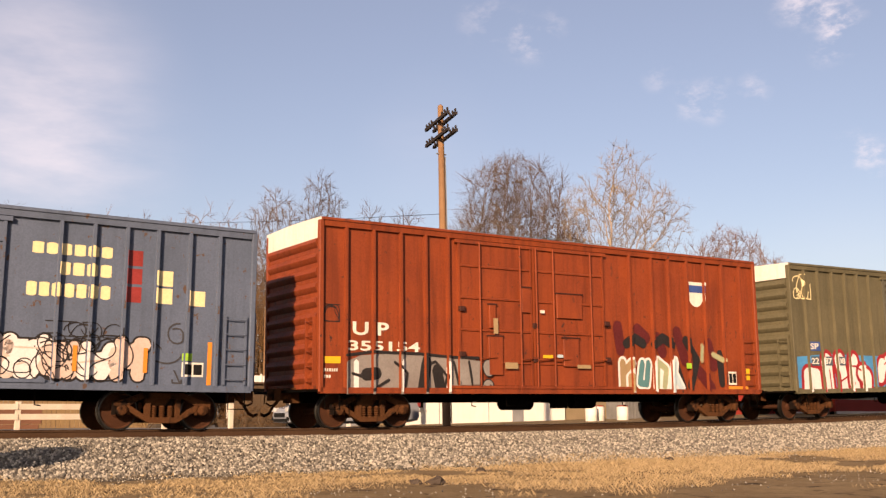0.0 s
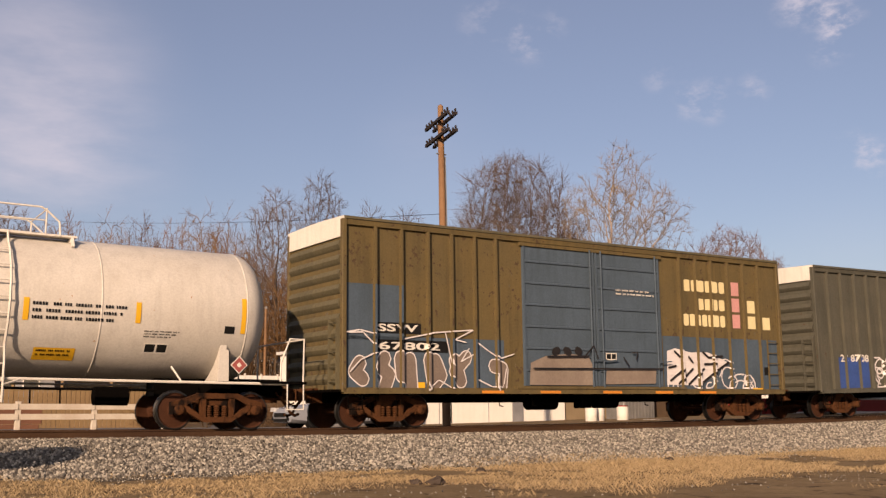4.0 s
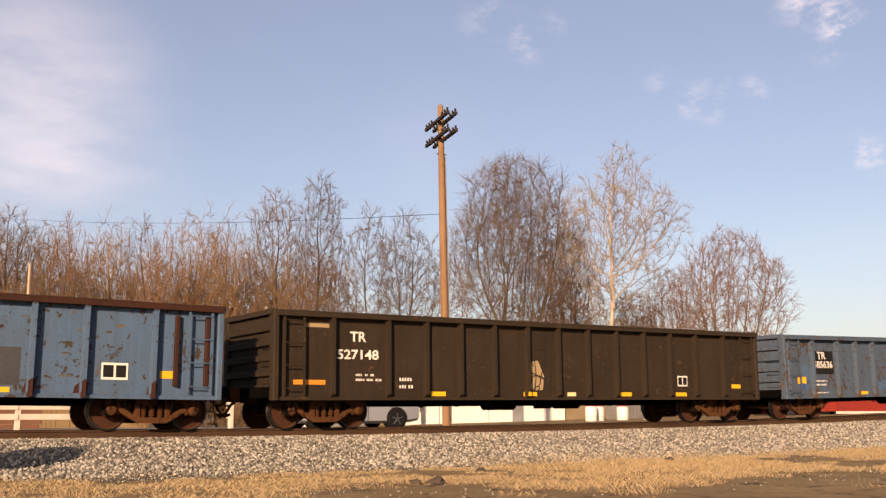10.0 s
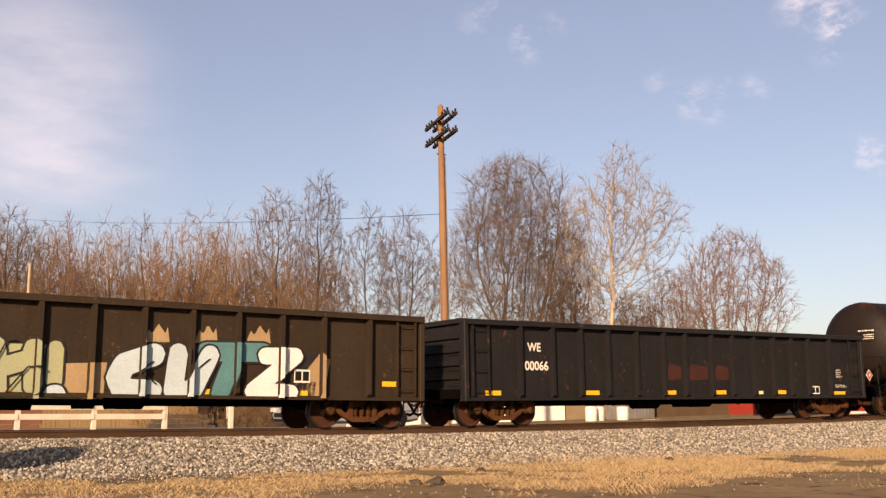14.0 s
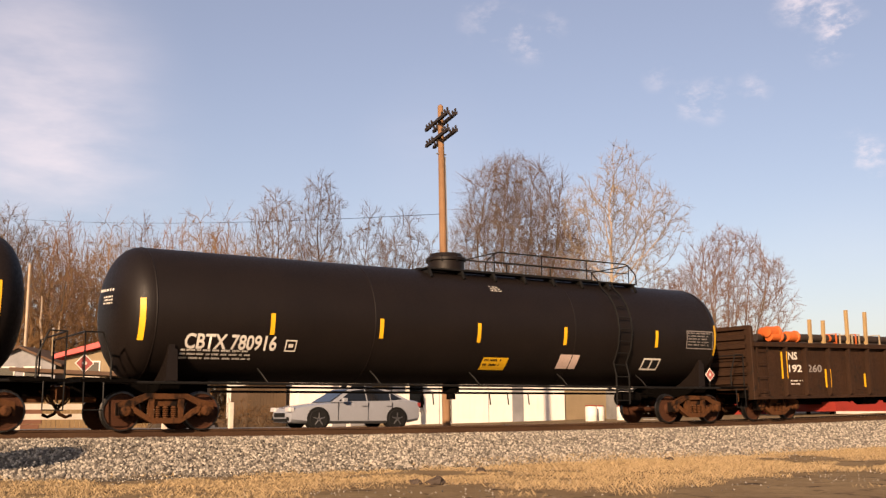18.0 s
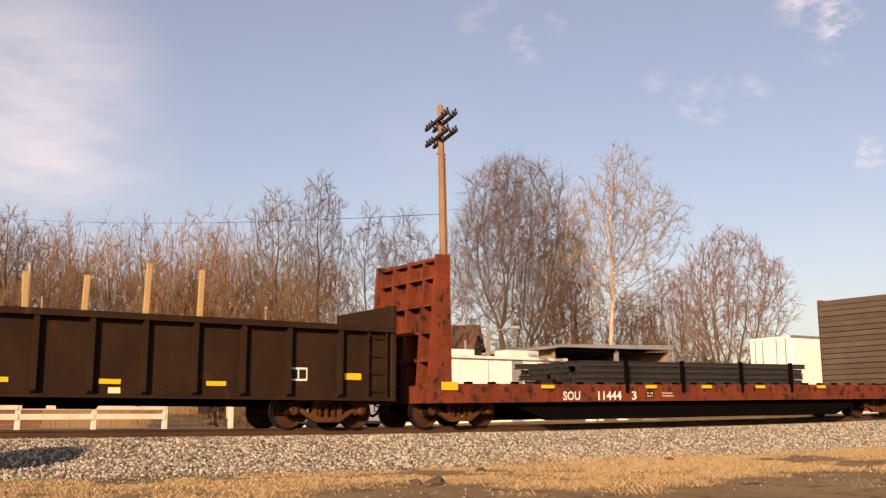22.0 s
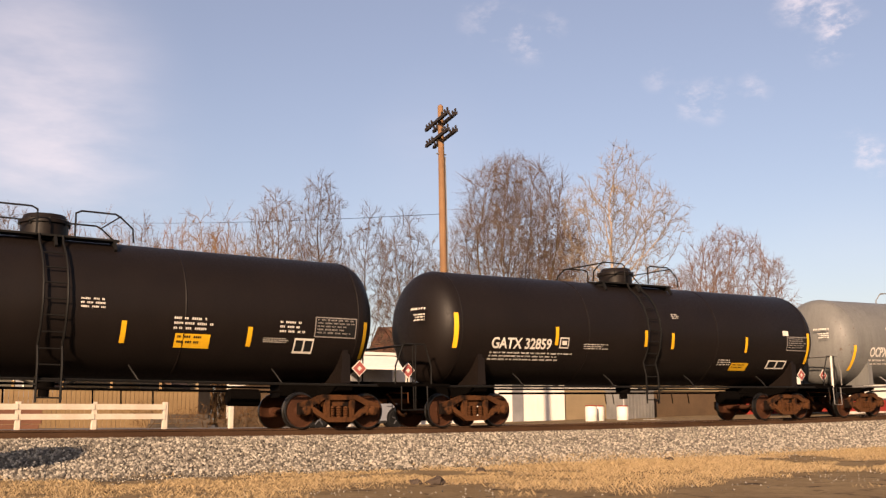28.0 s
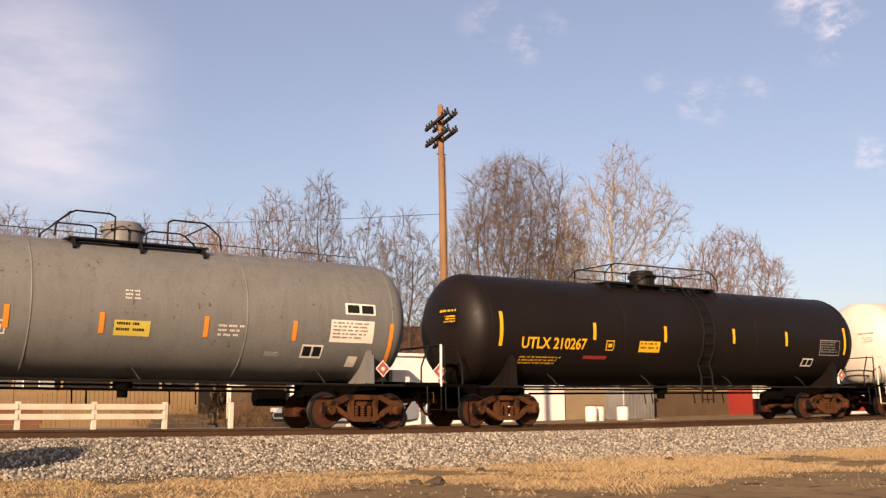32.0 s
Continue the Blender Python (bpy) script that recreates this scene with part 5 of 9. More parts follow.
    fat_shape(car, skin, [[(2.65, 1.69), (2.54, 1.13), (2.8, 1.1), (2.88, 1.69)]], 0.1, "gr_teal", "gr_white", 6, 0.07)
    fat_shape(car, skin, [[(3.26, 1.75), (3.22, 1.0)], [(3.32, 1.7), (3.59, 1.54), (3.51, 1.01)]], 0.1, "gr_lime", "gr_white", 7, 0.07)
    fat_shape(car, skin, [[(3.95, 1.76), (3.83, 0.98)], [(3.92, 1.38), (4.18, 0.98)]], 0.1, "gr_pale", "gr_white", 8, 0.07)
    fat_shape(car, skin, [[(5.11, 2.24), (5.08, 1.82)], [(5.56, 2.0), (5.99, 1.84)]], 0.06, "gr_lime", "gr_tan", 10, 0.03)
    rect(car, "reflector", -7.45, -7.02, 1.52, 1.68, skin, "yellow", lift=0.01)
    rect(car, "reflector", 6.95, 7.2, 1.25, 1.6, skin, "yellow", lift=0.01)
    data_panel(car, 6.25, 6.6, 1.1, 1.5, skin)
    bars(car, -7.45, -7.05, 1.1, 1.4, skin, 2)
    rect(car, "reflector", 6.1, 7.1, 0.97, 1.06, skin, "orange", lift=0.01)
    scrawl(car, -7.45, -7.05, 2.5, 2.9, skin, "gr_black", 6, 6, 0.02)
    # olive car with ribbed doors
    car, skin = boxcar(35.29, 7.72, 6.39, "olive boxcar with ribbed doors and red-outlined white graffiti", "olive", lp, rp, (-2.5, 2.53, 0.06), "greydoor", dict(door="corrugated", ribs=16))
    slogan(car, skin)
    part("graffiti", skin_patch([(-7.6, 1.0), (2.2, 1.0), (1.7, 1.6), (0.6, 2.15), (-3, 2.05), (-6, 2.1), (-7.55, 2.0)], skin, 0.003, 0.05, edges_of(skin)), M["gr_blue"], car, smooth=False)
    fat_shape(car, skin, [[(-7.02, 1.4), (-7.03, 0.87)], [(-7.02, 1.4), (-6.62, 1.37), (-6.48, 0.84)]], 0.26, "gr_white", "gr_red", 0, 0.13)
    fat_shape(car, skin, [[(-6.03, 1.86), (-5.97, 0.85)]], 0.27, "gr_white", "gr_red", 1, 0.13)
    fat_shape(car, skin, [[(-5.34, 1.92), (-5.2, 1.45), (-5.17, 0.86)]], 0.25, "gr_white", "gr_red", 2, 0.13)
    fat_shape(car, skin, [[(-4.57, 1.87), (-4.58, 1.23), (-4.53, 0.87)]], 0.26, "gr_white", "gr_red", 3, 0.13)
    fat_shape(car, skin, [[(-4.1, 1.48), (-3.84, 1.33), (-3.86, 0.92)]], 0.26, "gr_white", "gr_red", 4, 0.13)
    fat_shape(car, skin, [[(-2.89, 1.77), (-3.04, 1.35)], [(-2.54, 1.87), (-2.41, 0.78)]], 0.22, "gr_white", "gr_red", 5, 0.13)
    fat_shape(car, skin, [[(-2.03, 1.89), (-2.07, 0.95)], [(-1.42, 1.91), (-1.49, 0.91)]], 0.22, "gr_white", "gr_red", 6, 0.13)
    fat_shape(car, skin, [[(-0.64, 1.98), (-0.93, 1.75), (-0.03, 1.42), (-0.13, 1.02), (-0.92, 0.79)]], 0.25, "gr_white", "gr_red", 7, 0.13)
    thin_lines(car, skin, [[(-6.43, 1.34), (-6.33, 0.88)], [(-5.95, 1.66), (-5.88, 0.85)], [(-5.35, 1.21), (-4.92, 1.38)], [(-4.77, 1.7), (-4.48, 1.71), (-4.18, 1.56)], [(-4.73, 0.87), (-4.58, 1.15)], [(-2.8, 1.77), (-2.36, 2.04)], [(-2.36, 1.96), (-2.17, 1.71)], [(-1.75, 1.98), (-1.71, 1.34)], [(-1.71, 1.98), (-1.89, 1.63), (-1.71, 1.34)], [(-1.08, 1.92), (-0.4, 1.99)], [(-1.12, 1.31), (-0.63, 1.28)], [(-1.4, 0.96), (-0.92, 1.14)]], "gr_red", 0.05, 0.05)
    part("graffiti_ground", skin_patch([(2.75, 0.98), (6.5, 0.98), (6.3, 1.5), (5.6, 1.85), (4.9, 1.7), (4.2, 1.9), (3.4, 1.8), (2.8, 1.35)], skin, 0.003, 0.05, edges_of(skin)), M["gr_cream"], car, smooth=False)
    rng = random.Random(5)
    strokes = []
    for _ in range(70):
        x, z = rng.uniform(2.75, 6.3), rng.uniform(0.98, 1.5)
        strokes.append([(x, z), (x + rng.uniform(0.1, 0.25), z + rng.uniform(0.15, 0.3)), (x + rng.uniform(0.25, 0.5), z + rng.uniform(0.3, 0.55))])
    thin_lines(car, skin, strokes[:45], "gr_white", 0.04, 0.008)
    thin_lines(car, skin, strokes[45:], "olive", 0.035, 0.022)
    rect(car, "graffiti_block", 2.95, 3.1, 1.0, 2.0, skin, "redtag", lift=0.04)
    rect(car, "reflector", 3.95, 4.1, 1.02, 1.7, skin, "yellow", lift=0.045)
    for x, z, w, h, m in ((1.2, 1.5, 0.35, 0.3, "gr_black"), (0.3, 1.35, 0.3, 0.22, "gr_brown"), (1.0, 1.06, 0.4, 0.14, "yellow"), (1.5, 1.05, 0.35, 0.2, "bluemark"), (0.6, 1.6, 0.5, 0.35, "gr_cream"), (1.9, 1.7, 0.3, 0.25, "gr_brown")):
        rect(car, "graffiti_block", x, x + w, z, z + h, skin, m, lift=0.02)
    rect(car, "graffiti_block", 4.18, 4.37, 1.04, 1.65, skin, "gr_tan", lift=0.006)
    rect(car, "graffiti_block", 4.56, 4.72, 1.05, 2.12, skin, "gr_maroon", lift=0.006)
    rect(car, "graffiti_block", 4.82, 5.18, 1.47, 1.78, skin, "gr_black", lift=0.006)
    for x, z, w, h, m in ((5.0, 1.02, 0.3, 0.16, "gr_blue"), (5.7, 1.02, 0.25, 0.2, "gr_blue"), (4.2, 0.98, 1.6, 0.12, "gr_tan")):
        rect(car, "graffiti_block", x, x + w, z, z + h, skin, m, lift=0.005)
    scrawl(car, -7.5, -6.6, 3.9, 4.7, skin, "cream", 7, 6)
    rect(car, "tag", -6.9, -6.3, 2.2, 2.5, skin, "bluemark", lift=0.011)
    letters(car, "SP", -6.85, -6.4, 2.25, 2.45, lambda x, z: skin(x, z) - 0.012)
    for text, x in (("22", -6.85), ("87", -6.15), ("08", -5.42)):
        rect(car, "number_board", x - 0.06, x + 0.46, 1.72, 2.02, skin, "slate", lift=0.02)
        letters(car, text, x, x + 0.4, 1.77, 1.97, lambda u, z: skin(u, z) - 0.022)
    rect(car, "tag", 6.3, 6.62, 2.18, 2.4, skin, "bluemark")
    rect(car, "tag", 6.18, 6.5, 1.75, 2.02, skin, "blackpatch")
    bars(car, 6.22, 6.46, 1.8, 1.98, skin, 3, "greypatch")
    rect(car, "tag", 6.26, 6.43, 1.62, 1.74, skin, "greenmark")
    rect(car, "reflector", 6.97, 7.22, 1.46, 1.92, skin, "yellow")
    rect(car, "tag", 6.8, 7.24, 1.14, 1.38, skin, "cream")
    data_panel(car, 6.16, 6.5, 1.13, 1.43, skin)
    # olive and slate car with smooth plug doors
    car, skin = boxcar(66.43, 7.83, 6.33, "brown-olive boxcar with slate-blue plug doors and line graffiti", "ochre", lp, rp, (-2.48, 2.54, 0.05), "slate", dict(door="plug", ribs=6, lock_bars=(-0.15, 0.25, 2.35)), end_mat="olive", roof_mat="olive")
    slogan(car, skin)
    rect(car, "repainted_patch", -7.76, -6.15, 2.1, 3.45, skin, "slate", lift=0.002)
    rect(car, "repainted_patch", -7.76, -3.1, 0.97, 2.2, skin, "slate", lift=0.002)
    rect(car, "repainted_patch", 2.66, 7.75, 0.97, 2.5, skin, "slate", lift=0.002)
    rect(car, "number_board", -6.95, -6.2, 2.27, 2.54, skin, "blackpatch")
    rect(car, "number_board", -6.1, -5.65, 2.27, 2.54, skin, "blackpatch")
    rect(car, "number_board", -6.95, -4.85, 1.83, 2.12, skin, "blackpatch")
    letters(car, "SSW", -6.9, -5.75, 2.32, 2.5, skin)
    letters(car, "67802", -6.88, -5.1, 1.88, 2.07, skin)
    fat_shape(car, skin, [[(-7.38, 1.55), (-7.52, 1.34), (-7.3, 1.17)]], 0.16, "gr_brown", "gr_white", 0, 0.03)
    fat_shape(car, skin, [[(-6.7, 1.67), (-6.81, 1.46), (-6.57, 1.28), (-6.72, 0.9)]], 0.16, "gr_brown", "gr_white", 1, 0.03)
    fat_shape(car, skin, [[(-6.26, 1.68), (-6.22, 1.26), (-5.98, 1.22)], [(-5.99, 1.65), (-5.94, 0.94)]], 0.16, "gr_brown", "gr_white", 2, 0.03)
    fat_shape(car, skin, [[(-5.42, 1.67), (-5.33, 1.13)], [(-5.25, 1.64), (-5.08, 1.27), (-5.29, 1.05)]], 0.16, "gr_brown", "gr_white", 3, 0.03)
    fat_shape(car, skin, [[(-4.67, 1.65), (-4.49, 1.14)], [(-4.32, 1.73), (-4.67, 1.39)]], 0.16, "gr_brown", "gr_white", 4, 0.03)
    fat_shape(car, skin, [[(-3.45, 1.53), (-3.18, 1.46), (-3.22, 1.04)]], 0.16, "gr_brown", "gr_white", 5, 0.03)
    thin_lines(car, skin, [[(-7.7, 2.26), (-7.32, 2.28), (-7.01, 2.01)], [(-7.67, 1.33), (-7.38, 1.62), (-6.97, 1.8)], [(-6.15, 2.15), (-5.26, 2.33), (-4.11, 2.43), (-4.67, 2.17), (-4.33, 2.11)], [(-4.97, 2.38), (-4.75, 1.5)], [(-3.98, 2.12), (-3.62, 1.9), (-3.27, 1.72), (-2.81, 1.85), (-2.79, 1.47)], [(-4.24, 1.96), (-4.5, 1.62), (-4.11, 1.81)], [(-7.81, 2.26), (-7.4, 2.33), (-7.02, 2.26)], [(-5.49, 0.91), (-5.17, 1.16), (-4.75, 0.95)], [(-3.98, 1.18), (-3.54, 1.0), (-3.18, 0.99), (-3.06, 1.54)], [(-6.92, 1.24), (-6.87, 0.79)], [(-7.59, 0.85), (-7.36, 0.9)]], "gr_white", 0.032, 0.05)
    part("graffiti_ground", skin_patch([(-2.35, 1.05), (-2.3, 1.63), (-1.78, 1.82), (-0.99, 1.89), (-0.29, 1.84), (-0.09, 1.52), (-0.1, 1.05)], skin, 0.003, 0.05, edges_of(skin)), M["gr_cream"], car, smooth=False)
    part("graffiti_ground", skin_patch([(0.32, 1.49), (2.27, 1.53), (2.26, 1.11), (0.31, 1.08)], skin, 0.003, 0.05, edges_of(skin)), M["gr_cream"], car, smooth=False)
    fat_shape(car, skin, [[(-1.48, 1.93), (-1.39, 1.97)], [(-1.09, 1.98), (-0.99, 1.94)], [(-0.69, 1.99), (-0.61, 1.95)]], 0.1, "gr_black", "gr_black", 1, 0.01)
    thin_lines(car, skin, [[(-0.49, 1.8), (-0.13, 2.13), (0.02, 1.77)], [(-2.25, 1.48), (2.5, 1.53)], [(0.96, 1.84), (1.17, 1.59)], [(1.29, 1.97), (1.51, 1.98), (1.45, 1.76)], [(-1.78, 1.8), (-0.29, 1.84)]], "gr_black", 0.045, 0.06)
    part("graffiti_ground", skin_patch([(2.81, 2.06), (3.16, 2.15), (3.8, 2.04), (4.53, 2.06), (5.41, 1.77), (4.87, 1.45), (4.12, 1.07), (2.77, 1.09)], skin, 0.003, 0.05, edges_of(skin)), M["gr_white"], car, smooth=False)
    thin_lines(car, skin, [[(3.1, 2.06), (3.32, 1.9)], [(3.68, 1.91), (3.85, 1.74)], [(4.29, 2.06), (4.52, 1.9), (5.14, 1.95)], [(2.84, 1.58), (3.14, 1.63)], [(2.89, 1.2), (3.48, 1.55)], [(3.23, 1.12), (3.84, 1.56)], [(3.64, 1.1), (4.32, 1.57)], [(4.12, 1.1), (5.0, 1.58), (5.39, 1.77)], [(4.33, 1.7), (4.88, 1.72)]], "gr_black", 0.07, 0.03)
    scrawl(car, 2.8, 7.5, 1.0, 1.9, skin, "gr_white", 9, 14, 0.04)
    stripes(car, (-6.1,), 0.86, 1.1, skin, 0.55)
    stripes(car, (-3.9, -2.0, 0.2, 2.2, 4.0), 0.83, 0.9, lambda x, z: -1.56, 0.7, "orange")
    rect(car, "reflector", 6.4, 6.85, 0.86, 1.0, skin, "yellow", lift=0.06)
    data_panel(car, 0.35, 0.75, 1.75, 1.95, skin)
    bars(car, 0.8, 2.3, 3.55, 3.75, skin, 2)
    rect(car, "black_square", 7.0, 7.3, 1.4, 1.65, skin, "blackpatch")
    # olive car with rusted doors
    car, skin = boxcar(83.89, 7.7, 6.1, "grey-olive boxcar with rust-brown double doors and cream slogan", "greydoor", lp, rp, (-2.54, 2.55, 0.0), "rustdoor", dict(door="panelled", lock_bars=(-0.2, 0.25)))
    slogan(car, skin, dx=-0.1)
    rect(car, "number_board", -6.6, -4.9, 0.98, 2.0, skin, "bluemark")
    letters(car, "22 87 08", -6.5, -4.9, 1.85, 2.1, skin)
    scrawl(car, -4.6, -2.9, 1.0, 2.0, skin, "gr_white", 10, 12, 0.05)
    scrawl(car, 2.92, 3.22, 1.24, 1.9, skin, "gr_white", 11, 5, 0.035)
    scrawl(car, 4.16, 4.63, 1.53, 1.84, skin, "redtag", 14, 7, 0.035)
    scrawl(car, 3.5, 4.0, 1.1, 1.7, skin, "gr_grey", 15, 3, 0.02)
    scrawl(car, 5.56, 6.21, 1.7, 2.17, skin, "gr_lime", 12, 9, 0.035)
    rect(car, "tag", 6.3, 6.65, 1.69, 1.95, skin, "blackpatch")
    bars(car, 6.34, 6.6, 1.73, 1.9, skin, 2, "greypatch")
    bars(car, 5.6, 5.95, 1.1, 1.6, skin, 6)
    rng = random.Random(43)
    for x0, x1, z0, z1, n in ((-2.4, -0.25, 1.6, 2.04, 54), (0.08, 0.55, 1.58, 2.02, 15), (0.95, 1.3, 1.6, 1.95, 9), (-2.4, -0.3, 1.3, 1.5, 8), (-2.3, -0.4, 1.1, 1.24, 8), (0.2, 2.2, 1.1, 1.24, 5)):
        for k in range(n):
            x, z = rng.uniform(x0, x1), rng.uniform(z0, z1)
            a, h = rng.uniform(0, pi), rng.uniform(0.04, 0.13)
            c = (x + h * cos(a), min(max(z + h * sin(a), z0), z1))
            e = (c[0] + h * cos(a + 0.9), min(max(c[1] + h * sin(a + 0.9), z0), z1))
            thin_lines(car, skin, [[(x, z), c, e]], rng.choice(("gr_tan", "gr_ochre", "gr_ochre", "gr_cream")), rng.uniform(0.025, 0.065), 0.004)
    scrawl(car, 1.35, 1.85, 1.58, 1.98, skin, "gr_grey", 21, 6, 0.022)
    for x0, x1, z0, z1 in ((0.42, 0.68, 1.62, 1.88), (1.88, 2.14, 1.64, 1.94), (0.66, 1.02, 1.27, 1.5), (0.85, 1.15, 1.05, 1.2), (2.1, 2.35, 1.05, 1.2), (-0.5, -0.15, 1.05, 1.22)):
        rect(car, "dark_patch", x0, x1, z0, z1, skin, "greypatch", lift=0.003)
    bars(car, 0.7, 0.98, 1.31, 1.46, skin, 2, "gr_grey")
    for x, z in ((-0.9, 1.75), (1.2, 1.35)):
        rect(car, "tag", x, x + 0.3, z, z + 0.2, skin, "bluemark", lift=0.012)
    for x, z in ((0.4, 3.0), (0.55, 2.82), (0.3, 2.58), (-0.6, 3.05)):
        rect(car, "tag", x, x + 0.3, z, z + 0.09, skin, "whitepaint", lift=0.012)
    data_panel(car, 6.26, 6.7, 1.12, 1.43, skin)
    rect(car, "tag", 7.08, 7.28, 1.75, 1.93, skin, "greenmark")
    rect(car, "tag", 6.97, 7.4, 1.16, 1.36, skin, "cream")
    stripes(car, (-2.4, 1.9), 0.84, 0.92, lambda x, z: -1.57, 0.45)
    stripes(car, (6.0,), 0.72, 0.82, lambda x, z: -1.56, 0.9)


# ---------------------------------------------------------------- gondolas


def gondola(station, half, truck_x, label, side, posts, top, chord=None, louvres=0, raised_end=0.0, low=0.66):
    car = rolling(thing("gondola_car", label, "gondola car", "freight cars in the train"), station)
    W = 1.40
    skin = stepped_skin(posts, 0.045, W, 0.155)
    chord = chord or side
    f = Form()
    f.box(-half, half, -W, -W + 0.05, low, top - 0.08).box(-half, half, W - 0.05, W, low, top - 0.08)
    part("side_sheet", f, M[side], car)
    part("floor", Form().box(-half + 0.05, half - 0.05, -W + 0.05, W - 0.05, 0.95, 1.02), M["nsbrown"], car)
    part("top_chord", Form().prism([(-W - 0.17, top - 0.14), (-W - 0.17, top - 0.02), (-W - 0.14, top), (-W + 0.06, top), (-W + 0.06, top - 0.14)], "x", -half - 0.02, half + 0.02), M[chord], car)
    part("top_chord", Form().prism([(W + 0.17, top - 0.14), (W + 0.17, top), (W - 0.06, top), (W - 0.06, top - 0.14)], "x", -half - 0.02, half + 0.02), M[chord], car)
    part("side_sill", Form().prism([(-W - 0.07, low), (-W - 0.07, low + 0.06), (-W, low + 0.1), (-W, low)], "x", -half, half), M[side], car)
    pm = shared("gon_post_%s_%.2f" % (side, top), lambda: Form().add([(-0.06, -W, low + 0.02), (-0.045, -W - 0.155, low + 0.14), (0.045, -W - 0.155, low + 0.14), (0.06, -W, low + 0.02), (-0.06, -W, top - 0.14), (-0.05, -W - 0.15, top - 0.14), (0.05, -W - 0.15, top - 0.14), (0.06, -W, top - 0.14)], [(0, 1, 5, 4), (1, 2, 6, 5), (2, 3, 7, 6), (3, 0, 4, 7), (0, 3, 2, 1), (4, 5, 6, 7)]), M[side])
    for x in posts:
        part("side_post", pm, None, car, at=(x, 0, 0))
        far = part("side_post", pm, None, car, at=(x, 0, 0))
        far.rotation_euler = (0, 0, pi)
    if louvres:
        xs = [-half + 0.9] + list(posts) + [half - 0.3]
        for a, b in zip(xs, xs[1:]):
            if b - a < 0.5 or b - a > 1.3:
                continue
            lv = shared("panel_rib_%.2f" % (b - a), lambda: Form().prism([(-W, -0.085), (-W - 0.05, -0.075), (-W - 0.1, -0.02), (-W - 0.06, 0.02), (-W, 0.05)], "x", 0.16, b - a - 0.16), M[side])
            for i in range(louvres):
                part("panel_rib", lv, None, car, at=(a, 0, low + 0.32 + i * (top - low - 0.55) / louvres))
    for k in (-1, 1):
        et = top + (raised_end if k < 0 or raised_end else 0.0)
        e = Form().box(min(k * (half - 0.05), k * half), max(k * (half - 0.05), k * half), -W, W, low + 0.1, et)
        part("end_sheet", e, M[side], car)
        ribs = shared("gon_end_rib_%s" % side, lambda: Form().prism([(0.0, -0.1), (0.08, -0.06), (0.08, 0.06), (0.0, 0.1)], "y", -W + 0.06, W - 0.06), M[side])
        n = 5 if not raised_end else 7
        for i in range(n):
            r = part("end_rib", ribs, None, car, at=(k * half, 0, low + 0.28 + i * (et - low - 0.35) / n))
            if k < 0:
                r.rotation_euler = (0, 0, pi)
        part("end_chord", Form().box(min(k * (half - 0.06), k * (half + 0.1)), max(k * (half - 0.06), k * (half + 0.1)), -W - 0.04, W + 0.04, et - 0.1, et + 0.02), M[chord], car)
        for y in (-W + 0.02, W - 0.02):
            part("corner_post", Form().box(k * half - 0.08, k * half + 0.06, y - 0.14, y + 0.12, low, et, 0.02), M[side], car)
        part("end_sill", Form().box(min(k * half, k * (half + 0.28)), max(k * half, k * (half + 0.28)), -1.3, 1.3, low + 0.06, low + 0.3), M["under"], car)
        coupler(car, k * (half + 0.3), k)
        truck(car, k * truck_x)
        part("sill_step", Form().rod([(k * (half - 0.1), -W - 0.03, low + 0.05), (k * (half - 0.1), -W - 0.05, 0.42), (k * (half - 0.5), -W - 0.05, 0.42), (k * (half - 0.5), -W - 0.03, low + 0.05)], 0.016), M["under"], car)
        for z in (low + 0.45, low + 0.85, low + 1.25):
            part("end_grab_iron", Form().rod([(k * (half + 0.08), -1.3, z), (k * (half + 0.16), -1.3, z), (k * (half + 0.16), -0.85, z), (k * (half + 0.08), -0.85, z)], 0.014), M[side], car)
        a = half - 0.72 if k > 0 else -half + 0.18
        ladder(car, a, a + 0.5, low + 0.15, top - 0.16, -W - 0.1, side, 4)
    underframe(car, half, 0.52)
    return car, skin


